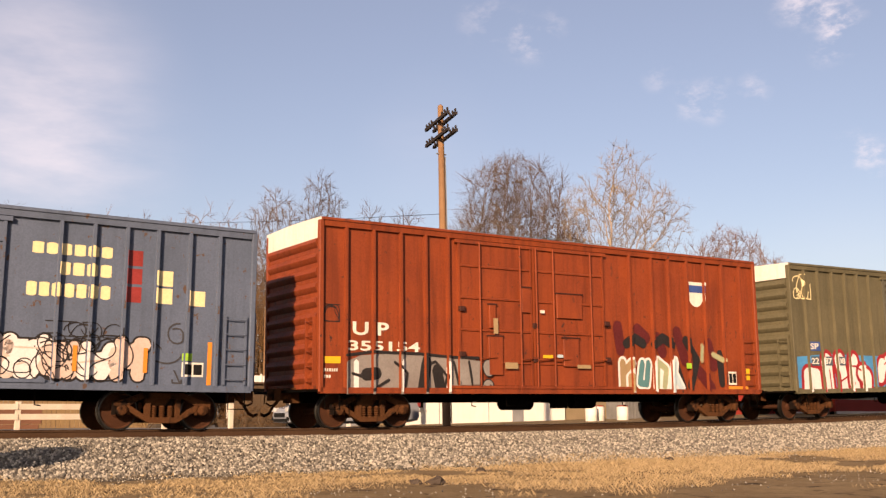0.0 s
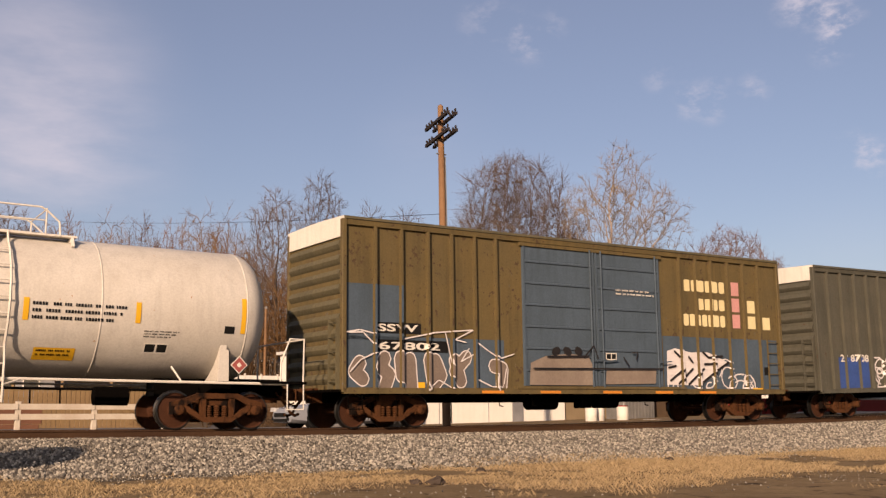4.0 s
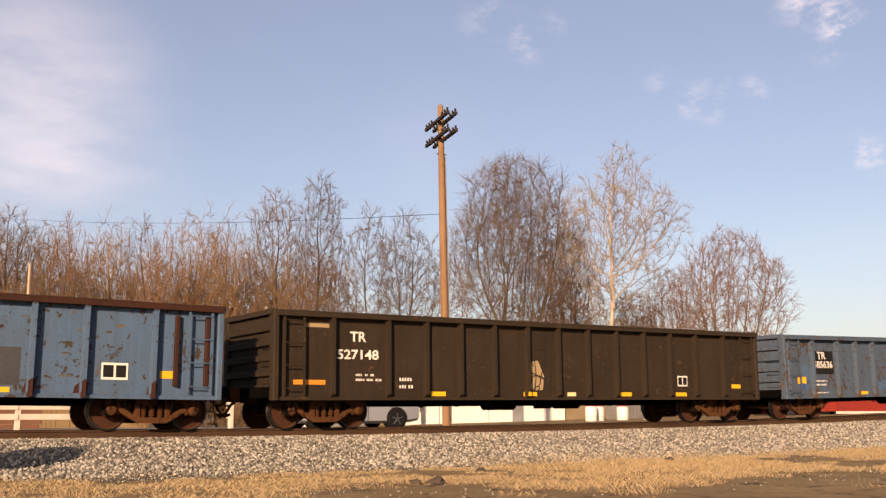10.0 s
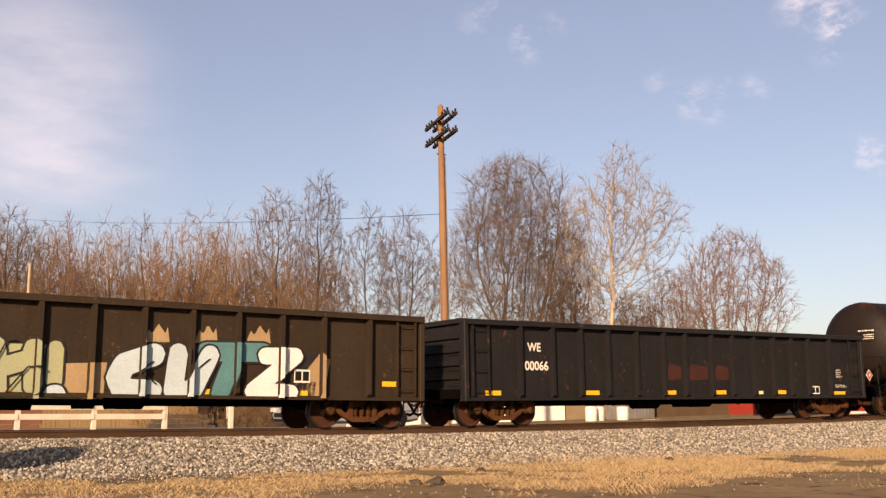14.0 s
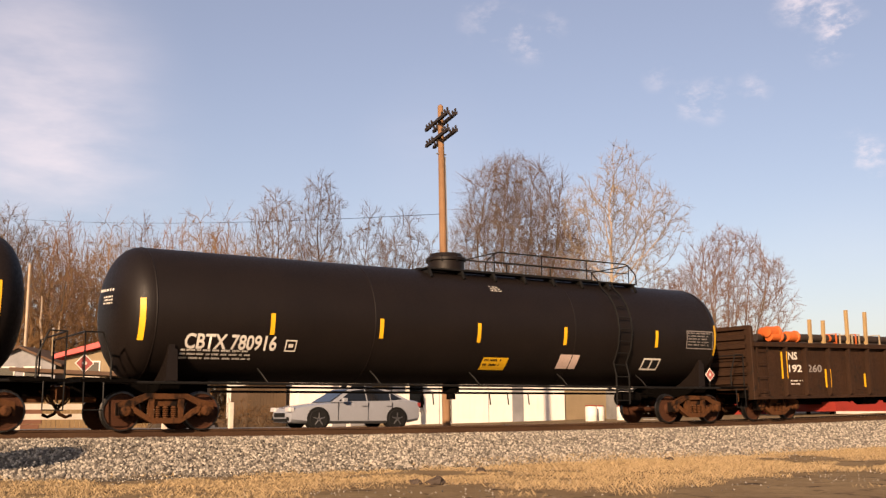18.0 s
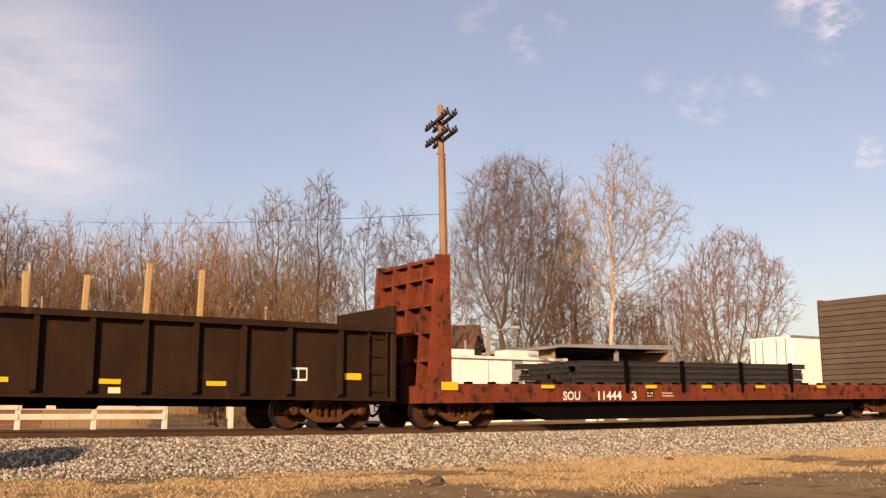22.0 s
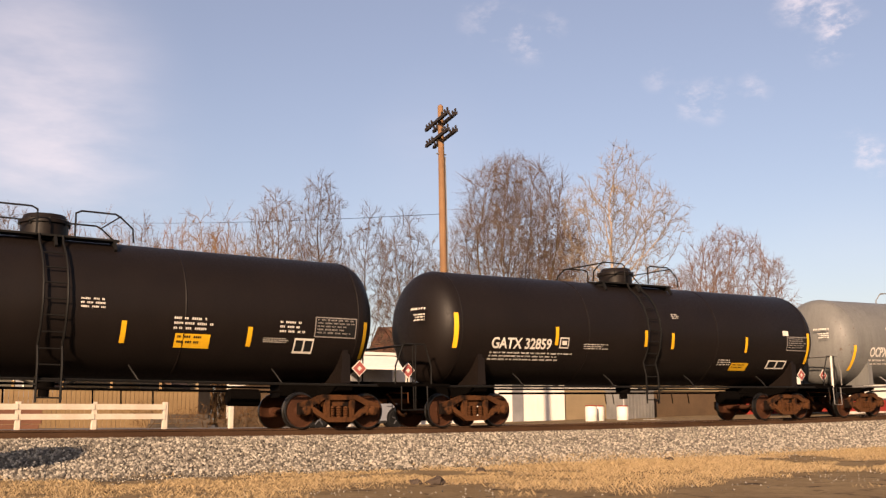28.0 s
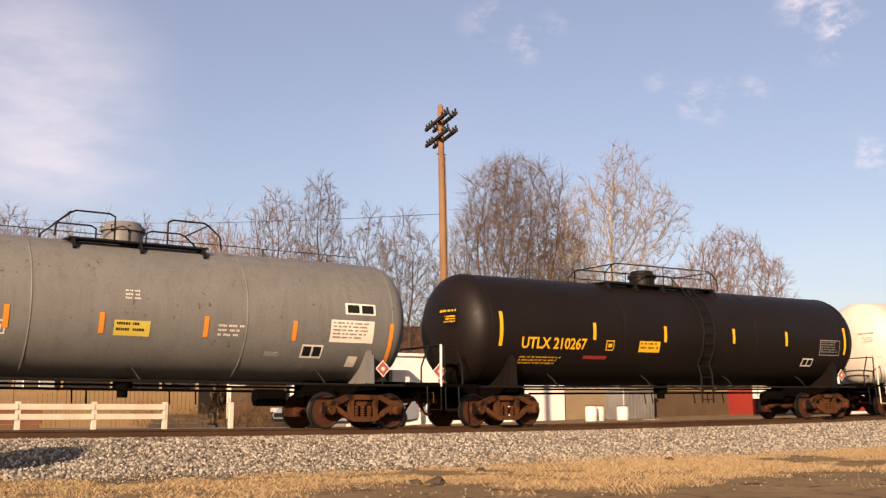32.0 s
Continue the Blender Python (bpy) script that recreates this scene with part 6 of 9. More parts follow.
def load_pile(station, seed, with_pipes):
    """Loose timbers and pipe ends standing out of a gondola."""
    rng = random.Random(seed)
    if with_pipes:
        for i in range(18):
            a = -7.1 + rng.uniform(0, 0.6)
            b = a + rng.uniform(9.5, 13.4)
            t = rolling(thing("steel_pipe", "dark rusty steel pipe lying in the gondola", "pipe", "pipes on the gondola load"), station)
            y = -1.15 + (i % 6) * 0.45
            z = 2.14 + 0.25 * (i // 6)
            part("pipe_body", Form().lathe([(0.09, a), (0.125, a), (0.125, b), (0.09, b)], "x", (0, y, z), n=14), M["pipe"], t)
            part("pipe_band", Form().lathe([(0.132, a + 3.0), (0.132, a + 3.12)], "x", (0, y, z), n=14), M["orangeload"], t)
        for i in range(9):
            x, y = -7.3 + rng.uniform(0, 1.3), -1.2 + (i % 3) * 0.4
            t = rolling(thing("orange_fitting", "orange coated pipe fitting on the load", "fitting", "orange fittings on the load"), station)
            part("fitting_body", Form().lathe([(0.08, x), (0.17, x + 0.02), (0.17, x + 0.46), (0.2, x + 0.48), (0.2, x + 0.54), (0.1, x + 0.56)], "x", (0, y, 2.66 + 0.14 * (i // 5)), n=12), M["orangeload"], t)
        for i, x in enumerate((-3.71, -3.5, -2.81, -2.6, -2.41, -1.22, 1.78, 2.85, 3.13, 3.32, 3.67, 3.89, 4.3)):
            t = rolling(thing("tie_down_strap", "webbing strap over the pipe load", "strap", "straps on the load"), station)
            part("strap_band", Form().box(x - 0.03, x + 0.03, -1.37, -1.345, 2.3, 2.78).box(x - 0.03, x + 0.03, -1.37, 1.3, 2.78, 2.8), M["strap" if i % 3 else "orangeload"], t)
    stakes = ((-5.05, 3.24), (-4.37, 3.23), (-2.94, 3.62), (-1.96, 3.59), (2.75, 3.56), (3.65, 3.6)) if with_pipes else ((-4.13, 3.2), (-3.22, 3.59), (-1.85, 3.58), (-0.16, 3.19), (0.9, 3.2), (2.2, 3.55), (3.4, 3.5))
    for x, h in stakes:
        t = rolling(thing("timber_stake", "raw timber stake standing in the gondola", "stake", "timber stakes in the gondolas"), station)
        f = Form().box(x - 0.06, x + 0.06, -1.32, -1.22, 1.02, h, 0.01)
        tip = rng.uniform(-0.04, 0.06)
        f.v = [(p[0] + (p[2] - 1.0) * tip, p[1], p[2]) for p in f.v]
        part("stake_post", f, M["stakewood"], t)


def build_gondolas():
    car, skin = gondola(101.17, 8.28, 6.68, "red-brown gondola with ribbed panels and yellow upright stripes", "gonbrown", [-6.38, -4.9, -3.86, -2.81, -1.78, -0.75, 0.32, 1.35, 2.36, 3.33, 4.35, 5.3, 6.75], 2.56, louvres=6, low=0.6)
    letters(car, "GNRR", -6.18, -5.32, 1.86, 2.13, skin)
    letters(car, "6071", -6.2, -5.36, 1.5, 1.78, skin)
    for x, z1 in ((-6.56, 1.95), (-4.0, 1.2), (-0.9, 1.2), (2.2, 1.2), (4.2, 1.2), (6.6, 1.9)):
        rect(car, "reflector", x, x + 0.1, z1 - (0.95 if z1 > 1.5 else 0.45), z1, skin, "orange", lift=0.012)
    bars(car, -6.2, -5.0, 0.72, 0.82, skin, 1)
    scrawl(car, -7.3, -6.8, 0.68, 0.85, skin, "gr_white", 15, 4, 0.02)
    scrawl(car, 1.5, 2.2, 0.65, 0.9, skin, "gr_white", 16, 8, 0.03)
    scrawl(car, 3.5, 4.1, 0.65, 0.9, skin, "gr_lime", 17, 8, 0.03)
    data_panel(car, 5.47, 5.9, 0.8, 1.12, skin)
    blue_posts = [-6.63, -5.28, -4.25, -3.26, -2.2, -1.18, -0.13, 0.96, 2.0, 3.06, 4.11, 5.14, 6.56]
    for station, side, num, seed, chord in ((118.85, "gonblue", "585620", 1, "gonbrown"), (153.78, "gonblue2", "585636", 2, "gonblue2")):
        car, skin = gondola(station, 8.02, 6.7, "chipped %s gondola with black number board" % ("light blue" if seed == 1 else "blue-grey"), side, blue_posts, 2.7, chord)
        rect(car, "number_board", -6.5, -5.42, 1.44, 2.2, skin, "blackpatch")
        letters(car, "TR", -6.28, -5.82, 1.93, 2.17, skin)
        letters(car, num, -6.48, -5.48, 1.64, 1.87, skin)
        bars(car, -6.45, -5.7, 1.0, 1.25, skin, 2)
        bars(car, -6.4, -5.6, 0.76, 0.86, skin, 1)
        rect(car, "reflector", -7.37, -6.92, 1.14, 1.36, skin, "yellow")
        stripes(car, (-4.03, -1.95, 1.15, 3.3), 0.75, 0.86, skin, 0.45)
        rect(car, "reflector", 6.72, 7.1, 1.1, 1.26, skin, "yellow")
        rng = random.Random(seed + 50)
        for x in (-5.15, -4.1, -2.05, 3.2) if seed == 1 else (-7.1, -3.1, 0.1, 2.3, 4.3):
            rect(car, "repainted_patch", x, x + 0.72, 0.9, rng.uniform(1.2, 1.75), skin, "greypatch" if seed == 1 else "gonblue", lift=0.003)
        data_panel(car, 5.5, 6.05, 1.05, 1.4, skin)
        for x in blue_posts:
            a, h = rng.uniform(0.1, 0.2), rng.uniform(0.22, 0.42)
            part("rust_patch", skin_patch([(x - a, 0.68), (x + 0.12, 0.68), (x + 0.13, 0.68 + h * 0.8), (x + 0.02, 0.68 + h), (x - a * 0.8, 0.68 + h * 0.6)], skin, 0.004, 0.04, edges_of(skin)), M["scuff" if seed == 1 else "rustdoor"], car, smooth=False)
        for x in np.arange(-2.9, 6.0, 1.04):
            for _ in range(rng.randint(2, 5)):
                u, z, w, h = x + rng.uniform(0.0, 0.55), rng.uniform(1.0, 2.35), rng.uniform(0.05, 0.3), rng.uniform(0.025, 0.09)
                part("rust_patch", skin_patch([(u, z), (u + w * 0.6, z - h * 0.5), (u + w, z + h * 0.2), (u + w * 0.8, z + h), (u + w * 0.2, z + h * 0.7)], skin, 0.005, 0.04, edges_of(skin)), M[rng.choice(("scuff", "rustdoor", "greydoor"))], car, smooth=False)
        for x in (-7.86, 7.05, 7.72):
            part("end_frame", Form().box(x - 0.05, x + 0.05, -1.5, -1.4, 0.95, 2.45, 0.015), M["gonbrown" if seed == 1 else side], car)
        if seed == 2:
            rect(car, "tag", -7.2, -7.0, 0.95, 1.15, skin, "bluemark", lift=0.01)
            rect(car, "tag", 6.5, 6.7, 0.85, 1.0, skin, "redmark", lift=0.06)
    dark_posts = [-6.65, -5.15, -4.06, -3.03, -1.98, -0.9, 0.15, 1.2, 2.25, 3.3, 4.35, 5.4, 6.6]
    for station, num, seed in ((136.26, "527148", 1), (171.38, "527091", 2)):
        car, skin = gondola(station, 8.08, 6.65, "dark brown gondola with white lettering" + (" and large pale graffiti" if seed == 2 else ""), "gondark", dark_posts, 2.72)
        letters(car, "TR", -6.16, -5.72, 2.04, 2.28, skin)
        letters(car, num, -6.5, -5.38, 1.62, 1.85, skin)
        rect(car, "reflector", -7.62 if seed == 1 else -7.75, -6.8 if seed == 1 else -7.32, 1.02 if seed == 1 else 0.82, 1.13 if seed == 1 else 1.02, skin, "yellow" if seed == 2 else "orange")
        stripes(car, (-3.9, -1.0 if seed == 1 else -1.8, 2.4, 4.6), 0.76, 0.87, skin, 0.45, "yellow")
        rect(car, "reflector", 7.0, 7.4, 1.0, 1.12, skin, "yellow")
        bars(car, -6.0, -5.3, 1.05, 1.28, skin, 2)
        bars(car, -4.8, -4.2, 0.85, 1.2, skin, 2)
        data_panel(car, 4.7, 5.1, 1.05, 1.35, skin)
        rect(car, "tag", -7.3, -6.7, 2.35, 2.44, skin, "gr_tan")
        if seed == 1:
            rect(car, "tag", 0.5, 0.8, 0.76, 0.86, skin, "cream")
            part("spray_figure", skin_patch([(-0.75, 0.9), (-0.35, 0.9), (-0.3, 1.3), (-0.5, 1.7), (-0.8, 1.65), (-0.85, 1.2)], skin, 0.006, 0.05), M["gr_tan"], car, smooth=False)
            scrawl(car, -0.9, -0.2, 0.9, 2.0, skin, "gr_black", 19, 8, 0.03)
        else:
            part("graffiti_ground", skin_patch([(-6.39, 0.71), (-6.2, 1.12), (-5.79, 1.43), (-5.24, 1.81), (-5.23, 0.65)], skin, 0.003, 0.05, edges_of(skin)), M["gr_tan"], car, smooth=False)
            part("graffiti_ground", skin_patch([(-0.48, 1.34), (0.48, 1.39), (0.46, 0.63), (-0.5, 0.63)], skin, 0.003, 0.05, edges_of(skin)), M["gr_tan"], car, smooth=False)
            part("graffiti_ground", skin_patch([(4.72, 0.98), (5.35, 1.74), (5.61, 1.59), (5.45, 0.7), (4.71, 0.7)], skin, 0.003, 0.05, edges_of(skin)), M["gr_tan"], car, smooth=False)
            part("graffiti_ground", skin_patch([(-3.09, 1.49), (-1.9, 1.71), (-0.39, 1.71), (-0.41, 0.63), (-3.1, 0.63)], skin, 0.003, 0.05, edges_of(skin)), M["gr_lime"], car, smooth=False)
            part("graffiti_ground", skin_patch([(1.23, 1.84), (1.31, 2.14), (1.4, 2.02), (1.52, 2.25), (1.68, 2.05), (1.74, 2.21), (1.78, 1.86)], skin, 0.003, 0.05, edges_of(skin)), M["gr_tan"], car, smooth=False)
            part("graffiti_ground", skin_patch([(2.34, 1.87), (2.43, 2.18), (2.52, 2.05), (2.62, 2.29), (2.75, 2.08), (2.82, 2.25), (2.86, 1.89)], skin, 0.003, 0.05, edges_of(skin)), M["gr_tan"], car, smooth=False)
            part("graffiti_ground", skin_patch([(3.52, 1.9), (3.61, 2.21), (3.71, 2.08), (3.83, 2.33), (4.0, 2.12), (4.07, 2.29), (4.11, 1.92)], skin, 0.003, 0.05, edges_of(skin)), M["gr_tan"], car, smooth=False)
            part("graffiti_ground", skin_patch([(4.57, 1.09), (5.14, 1.81), (5.41, 1.85), (4.83, 1.09)], skin, 0.003, 0.05, edges_of(skin)), M["gr_black"], car, smooth=False)
            part("graffiti_ground", skin_patch([(4.62, 1.07), (5.26, 1.07), (5.24, 0.72), (4.6, 0.72)], skin, 0.003, 0.05, edges_of(skin)), M["gr_black"], car, smooth=False)
            fat_shape(car, skin, [[(-5.06, 1.66), (-5.02, 0.71)], [(-4.95, 1.76), (-4.52, 1.8), (-4.33, 1.62), (-4.52, 1.27), (-4.88, 1.24)], [(-4.55, 1.15), (-4.3, 0.96), (-4.37, 0.73)]], 0.24, "gr_pale", "gr_black", 0, 0.045)
            fat_shape(car, skin, [[(-3.85, 1.63), (-3.85, 0.77), (-3.55, 0.77), (-3.36, 1.64)]], 0.21, "gr_lime", "gr_black", 1, 0.045)
            fat_shape(car, skin, [[(-2.3, 1.63), (-2.82, 1.43), (-2.23, 1.08), (-2.31, 0.78), (-2.86, 0.75)]], 0.21, "gr_lime", "gr_black", 2, 0.045)
            fat_shape(car, skin, [[(-1.69, 1.65), (-1.63, 0.78)], [(-1.62, 1.22), (-0.99, 1.43)], [(-0.99, 1.63), (-0.96, 0.9)]], 0.19, "gr_lime", "gr_black", 3, 0.045)
            fat_shape(car, skin, [[(-0.56, 1.64), (-0.56, 0.97)]], 0.16, "gr_lime", "gr_black", 4, 0.045)
            fat_shape(car, skin, [[(-0.56, 0.72), (-0.51, 0.72)]], 0.19, "gr_pale", "gr_black", 5, 0.045)
            fat_shape(car, skin, [[(1.45, 1.58), (0.84, 1.36), (0.7, 1.08), (0.83, 0.82), (1.42, 0.8)]], 0.24, "gr_pale", "gr_black", 6, 0.045)
            fat_shape(car, skin, [[(2.59, 1.68), (3.93, 1.71)], [(3.25, 1.62), (2.94, 0.8)]], 0.21, "gr_teal", "gr_black", 7, 0.045)
            fat_shape(car, skin, [[(1.97, 1.63), (1.89, 0.83), (2.31, 0.83), (2.68, 1.61)]], 0.21, "gr_pale", "gr_black", 8, 0.045)
            fat_shape(car, skin, [[(3.98, 1.63), (4.71, 1.65), (3.69, 0.84), (4.61, 0.81)]], 0.19, "gr_white", "gr_black", 9, 0.045)
            thin_lines(car, skin, [[(-4.81, 1.36), (-4.7, 1.52), (-4.52, 1.37), (-4.66, 1.27)], [(-4.55, 0.91), (-4.26, 1.01)], [(-3.63, 1.48), (-3.74, 1.03)], [(-2.78, 1.24), (-2.15, 1.31), (-1.91, 1.09)], [(-1.7, 1.32), (-1.49, 1.79), (-1.32, 1.79)], [(-1.46, 0.76), (-1.08, 1.26), (-0.74, 1.27)], [(1.44, 1.44), (1.16, 1.23), (1.52, 0.95)], [(2.43, 1.32), (2.68, 1.53)]], "gr_black", 0.035, 0.06)
            scrawl(car, -7.5, -6.9, 1.4, 2.0, skin, "gr_grey", 21, 5, 0.03)
    we_posts = [-6.5, -5.4, -4.4, -3.4, -2.3, -1.22, -0.33, 0.8, 1.72, 2.71, 3.63, 4.51, 5.36, 6.46]
    car, skin = gondola(188.99, 8.22, 6.8, "black gondola with small white lettering and a reddish band", "gonblack", we_posts, 2.74)
    letters(car, "WE", -6.2, -5.75, 1.95, 2.18, skin)
    letters(car, "100066", -6.4, -5.5, 1.45, 1.7, skin)
    stripes(car, (-7.6, -4.2, -1.2, 0.95, 3.75), 0.8, 0.92, skin, 0.5)
    rect(car, "reflector", 6.6, 7.3, 0.78, 0.88, skin, "yellow")
    rect(car, "tag", 2.9, 3.15, 0.8, 0.9, skin, "cream")
    bars(car, 6.85, 7.2, 1.3, 1.6, skin, 4)
    bars(car, 6.8, 7.4, 0.98, 1.1, skin, 2)
    data_panel(car, 5.5, 5.95, 0.8, 1.05, skin)
    for a, b in ((-1.1, -0.45), (-0.2, 0.7), (0.95, 1.6)):
        part("worn_band", skin_patch([(a, 1.2), (b, 1.25), (b, 1.6), (a + 0.2, 1.7), (a, 1.5)], skin, 0.003, 0.08), M["scuff"], car, smooth=False)
    ns_posts = [-6.64, -5.62, -4.4, -3.3, -2.2, -1.1, 0.0, 1.1, 2.2, 3.3, 4.4, 5.5, 6.8]
    for station, tail, seed in ((247.02, ("192", "260"), 1), (264.57, ("192", "020"), 2)):
        car, skin = gondola(station, 8.24, 6.68, "sooty brown gondola with raised ends" + (" loaded with pipes and stakes" if seed == 1 else " with timber stakes"), "nsbrown" if seed == 1 else "nsdark", ns_posts, 2.44, raised_end=0.5)
        letters(car, "NS", -6.42, -5.95, 1.9, 2.15, skin)
        letters(car, tail[0], -6.42, -5.75, 1.5, 1.74, skin)
        letters(car, tail[1], -5.45, -4.7, 1.5, 1.74, skin, "gr_grey" if seed == 1 else "whitepaint")
        bars(car, -6.35, -5.7, 1.05, 1.25, skin, 2)
        data_panel(car, 5.55, 6.0, 1.1, 1.4, skin)
        if seed == 1:
            for x, z0, z1 in ((-6.78, 1.3, 2.15), (-4.55, 1.0, 1.6), (-2.4, 1.0, 1.45), (-0.3, 1.0, 1.42), (2.05, 1.0, 1.4), (4.25, 1.0, 1.4), (6.35, 1.2, 1.9)):
                rect(car, "reflector", x, x + 0.11, z0, z1, skin, "yellow", lift=0.012)
            for x0, x1, z0, z1 in ((-0.69, -0.53, 1.95, 2.05), (-0.72, -0.55, 1.74, 1.84), (-0.41, -0.24, 1.82, 1.93), (-0.61, -0.48, 1.59, 1.68), (-0.4, -0.19, 1.48, 1.59), (-0.14, 0.04, 1.98, 2.07), (-0.13, 0.05, 1.84, 1.93), (-0.13, 0.06, 1.69, 1.78), (0.22, 0.38, 1.98, 2.07), (0.3, 0.42, 1.82, 1.91), (1.0, 1.05, 1.56, 2.09), (-0.42, -0.3, 2.01, 2.08), (2.1, 2.14, 1.9, 2.08)):
                rect(car, "worn_mark", x0, x1, z0, z1, skin, "gr_grey", lift=0.006)
        else:
            stripes(car, (-5.4, -3.0, -0.9, 1.3, 3.6), 0.95, 1.05, skin, 0.45)
            rect(car, "reflector", -7.75, -7.28, 1.1, 1.3, skin, "yellow")
            rect(car, "reflector", 6.95, 7.4, 1.15, 1.3, skin, "yellow")
            rect(car, "tag", 1.5, 1.75, 0.75, 0.88, skin, "cream")
        load_pile(station, seed, seed == 1)


# ---------------------------------------------------------------- bulkhead flatcar


def build_flatcar():
    st = 283.86
    car = rolling(thing("bulkhead_flatcar", "oxide-red bulkhead flatcar with timber-faced end walls", "flatcar", "freight cars in the train"), st)
    W, half = 1.5, 10.1
    skin = lambda x, z: -W - 0.01
    part("side_sill", Form().prism([(-W, 0.62), (-W, 1.1), (-W + 0.12, 1.1), (-W + 0.12, 0.62)], "x", -half, half).prism([(W, 0.62), (W, 1.1), (W - 0.12, 1.1), (W - 0.12, 0.62)], "x", -half, half), M["flatred"], car)
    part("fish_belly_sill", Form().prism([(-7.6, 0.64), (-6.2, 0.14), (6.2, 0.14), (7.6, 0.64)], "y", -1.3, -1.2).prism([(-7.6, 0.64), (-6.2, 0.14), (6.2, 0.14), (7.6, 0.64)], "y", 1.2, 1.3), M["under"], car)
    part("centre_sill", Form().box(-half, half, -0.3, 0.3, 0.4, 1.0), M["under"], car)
    plank = shared("deck_plank", lambda: Form().box(-0.11, 0.11, -W + 0.02, W - 0.02, 1.02, 1.09, 0.01), M["boards"])
    for i in range(88):
        part("deck_plank", plank, None, car, at=(-9.74 + i * 0.224, 0, 0))
    # Pockets are coloured darker than the sill to read as rough shadows
    pocket = shared("stake_pocket", lambda: Form().prism([(-0.055, -W), (-0.05, -W - 0.035), (0.05, -W - 0.035), (0.055, -W)], "z", 0.9, 1.02), M["scuff"])
    lug = shared("tie_down_lug", lambda: Form().box(-0.04, 0.04, -W - 0.03, -W + 0.08, 1.1, 1.15).box(0.08, 0.16, -W - 0.03, -W + 0.08, 1.1, 1.15), M["under"])
    for i in range(26):
        x = -9.2 + i * 0.74
        part("stake_pocket", pocket, None, car, at=(x, 0, 0))
        part("tie_down_lug", lug, None, car, at=(x + 0.25, 0, 0))
    for k in (-1, 1):
        b = part("bulkhead", Form().box(min(k * 9.46, k * 9.56), max(k * 9.46, k * 9.56), -W, W, 1.1, 4.3), M["flatred"], car, "tapered steel bulkhead braced behind")
        for y in (-W - 0.02, W - 0.1):
            part("bulkhead_side", Form().prism([(k * 9.46, 1.0), (k * 10.05, 0.66), (k * 10.1, 1.1), (k * 9.8, 4.34), (k * 9.42, 4.34), (k * 9.42, 1.0)], "y", y, y + 0.12), M["flatred"], b)
        for y in (-0.75, 0.0, 0.75):
            part("bulkhead_brace", Form().prism([(k * 9.56, 1.0), (k * 9.98, 1.0), (k * 9.7, 4.3), (k * 9.56, 4.3)], "y", y - 0.05, y + 0.05), M["flatred"], b)
        for z in (1.7, 2.4, 3.1, 3.8, 4.25):
            part("bulkhead_rail", Form().box(min(k * 9.56, k * (9.98 - (z - 1.1) * 0.09)), max(k * 9.56, k * (9.98 - (z - 1.1) * 0.09)), -W + 0.05, W - 0.05, z - 0.04, z + 0.04), M["flatred"], b)
        rng = random.Random(4)
        for i in range(16):
            z = 1.14 + i * 0.197
            part("bulkhead_board", Form().box(min(k * (9.37 + rng.uniform(-0.015, 0.015)), k * 9.46), max(k * 9.38, k * 9.46), -W + 0.08 + rng.uniform(-0.03, 0.03), W - 0.06, z + rng.uniform(0, 0.012), z + 0.186 - rng.uniform(0, 0.012), 0.01), M["boards"], b)
        part("end_sill", Form().box(min(k * half, k * (half + 0.15)), max(k * half, k * (half + 0.15)), -1.4, 1.4, 0.62, 1.05), M["flatred"], car)
        coupler(car, k * (half + 0.25), k)
        truck(car, k * 8.9)
        rect(car, "reflector", -9.75 if k < 0 else 9.35, -9.25 if k < 0 else 9.85, 0.94, 1.14, lambda x, z: -W - 0.03, "yellow", lift=0.01)
    letters(car, "SOU", -5.82, -5.22, 0.66, 0.9, skin)
    letters(car, "11444", -4.57, -3.7, 0.66, 0.9, skin)
    letters(car, "3", -3.3, -3.12, 0.66, 0.9, skin)
    bars(car, -2.7, -2.4, 0.7, 0.86, skin, 2)
    bars(car, -2.1, -1.6, 0.7, 0.86, skin, 2)
    stripes(car, (-6.6, -2.8, -0.5, 1.9, 4.9), 0.98, 1.07, lambda x, z: -W - 0.06, 0.45)
    data_panel(car, 9.35, 9.75, 1.35, 1.6, lambda x, z: -W - 0.03)
    # rails carried on the deck: four layers, with uprights
    a, b = -5.0, 4.7
    prof = [(-0.07, 0.0), (0.07, 0.0), (0.07, 0.014), (0.01, 0.032), (0.01, 0.11), (0.036, 0.12), (0.036, 0.15), (-0.036, 0.15), (-0.036, 0.12), (-0.01, 0.11), (-0.01, 0.032), (-0.07, 0.014)]
    me = Form().prism(prof, "x", a, b).mesh("steel_rail", M["railsteel"], smooth=False)
    rng = random.Random(8)
    for layer in range(4):
        for i in range(9):
            r = new("steel_rail", me)
            tagged(r, "new dark steel rail stacked on the flatcar deck", "rail", "rails stacked on the flatcar")
            rolling(r, st, (rng.uniform(-0.35, 0.35), -1.2 + i * 0.3, 1.1 + layer * 0.168))
    for x in (-3.46, -1.22, 1.35, 3.7):
        t = rolling(thing("load_stake", "dark steel stake bracing the stacked rails", "stake", "stakes beside the rails"), st)
        part("stake_post", Form().box(x - 0.05, x + 0.05, -W - 0.055, -W + 0.05, 0.86, 1.78, 0.01), M["under"], t)


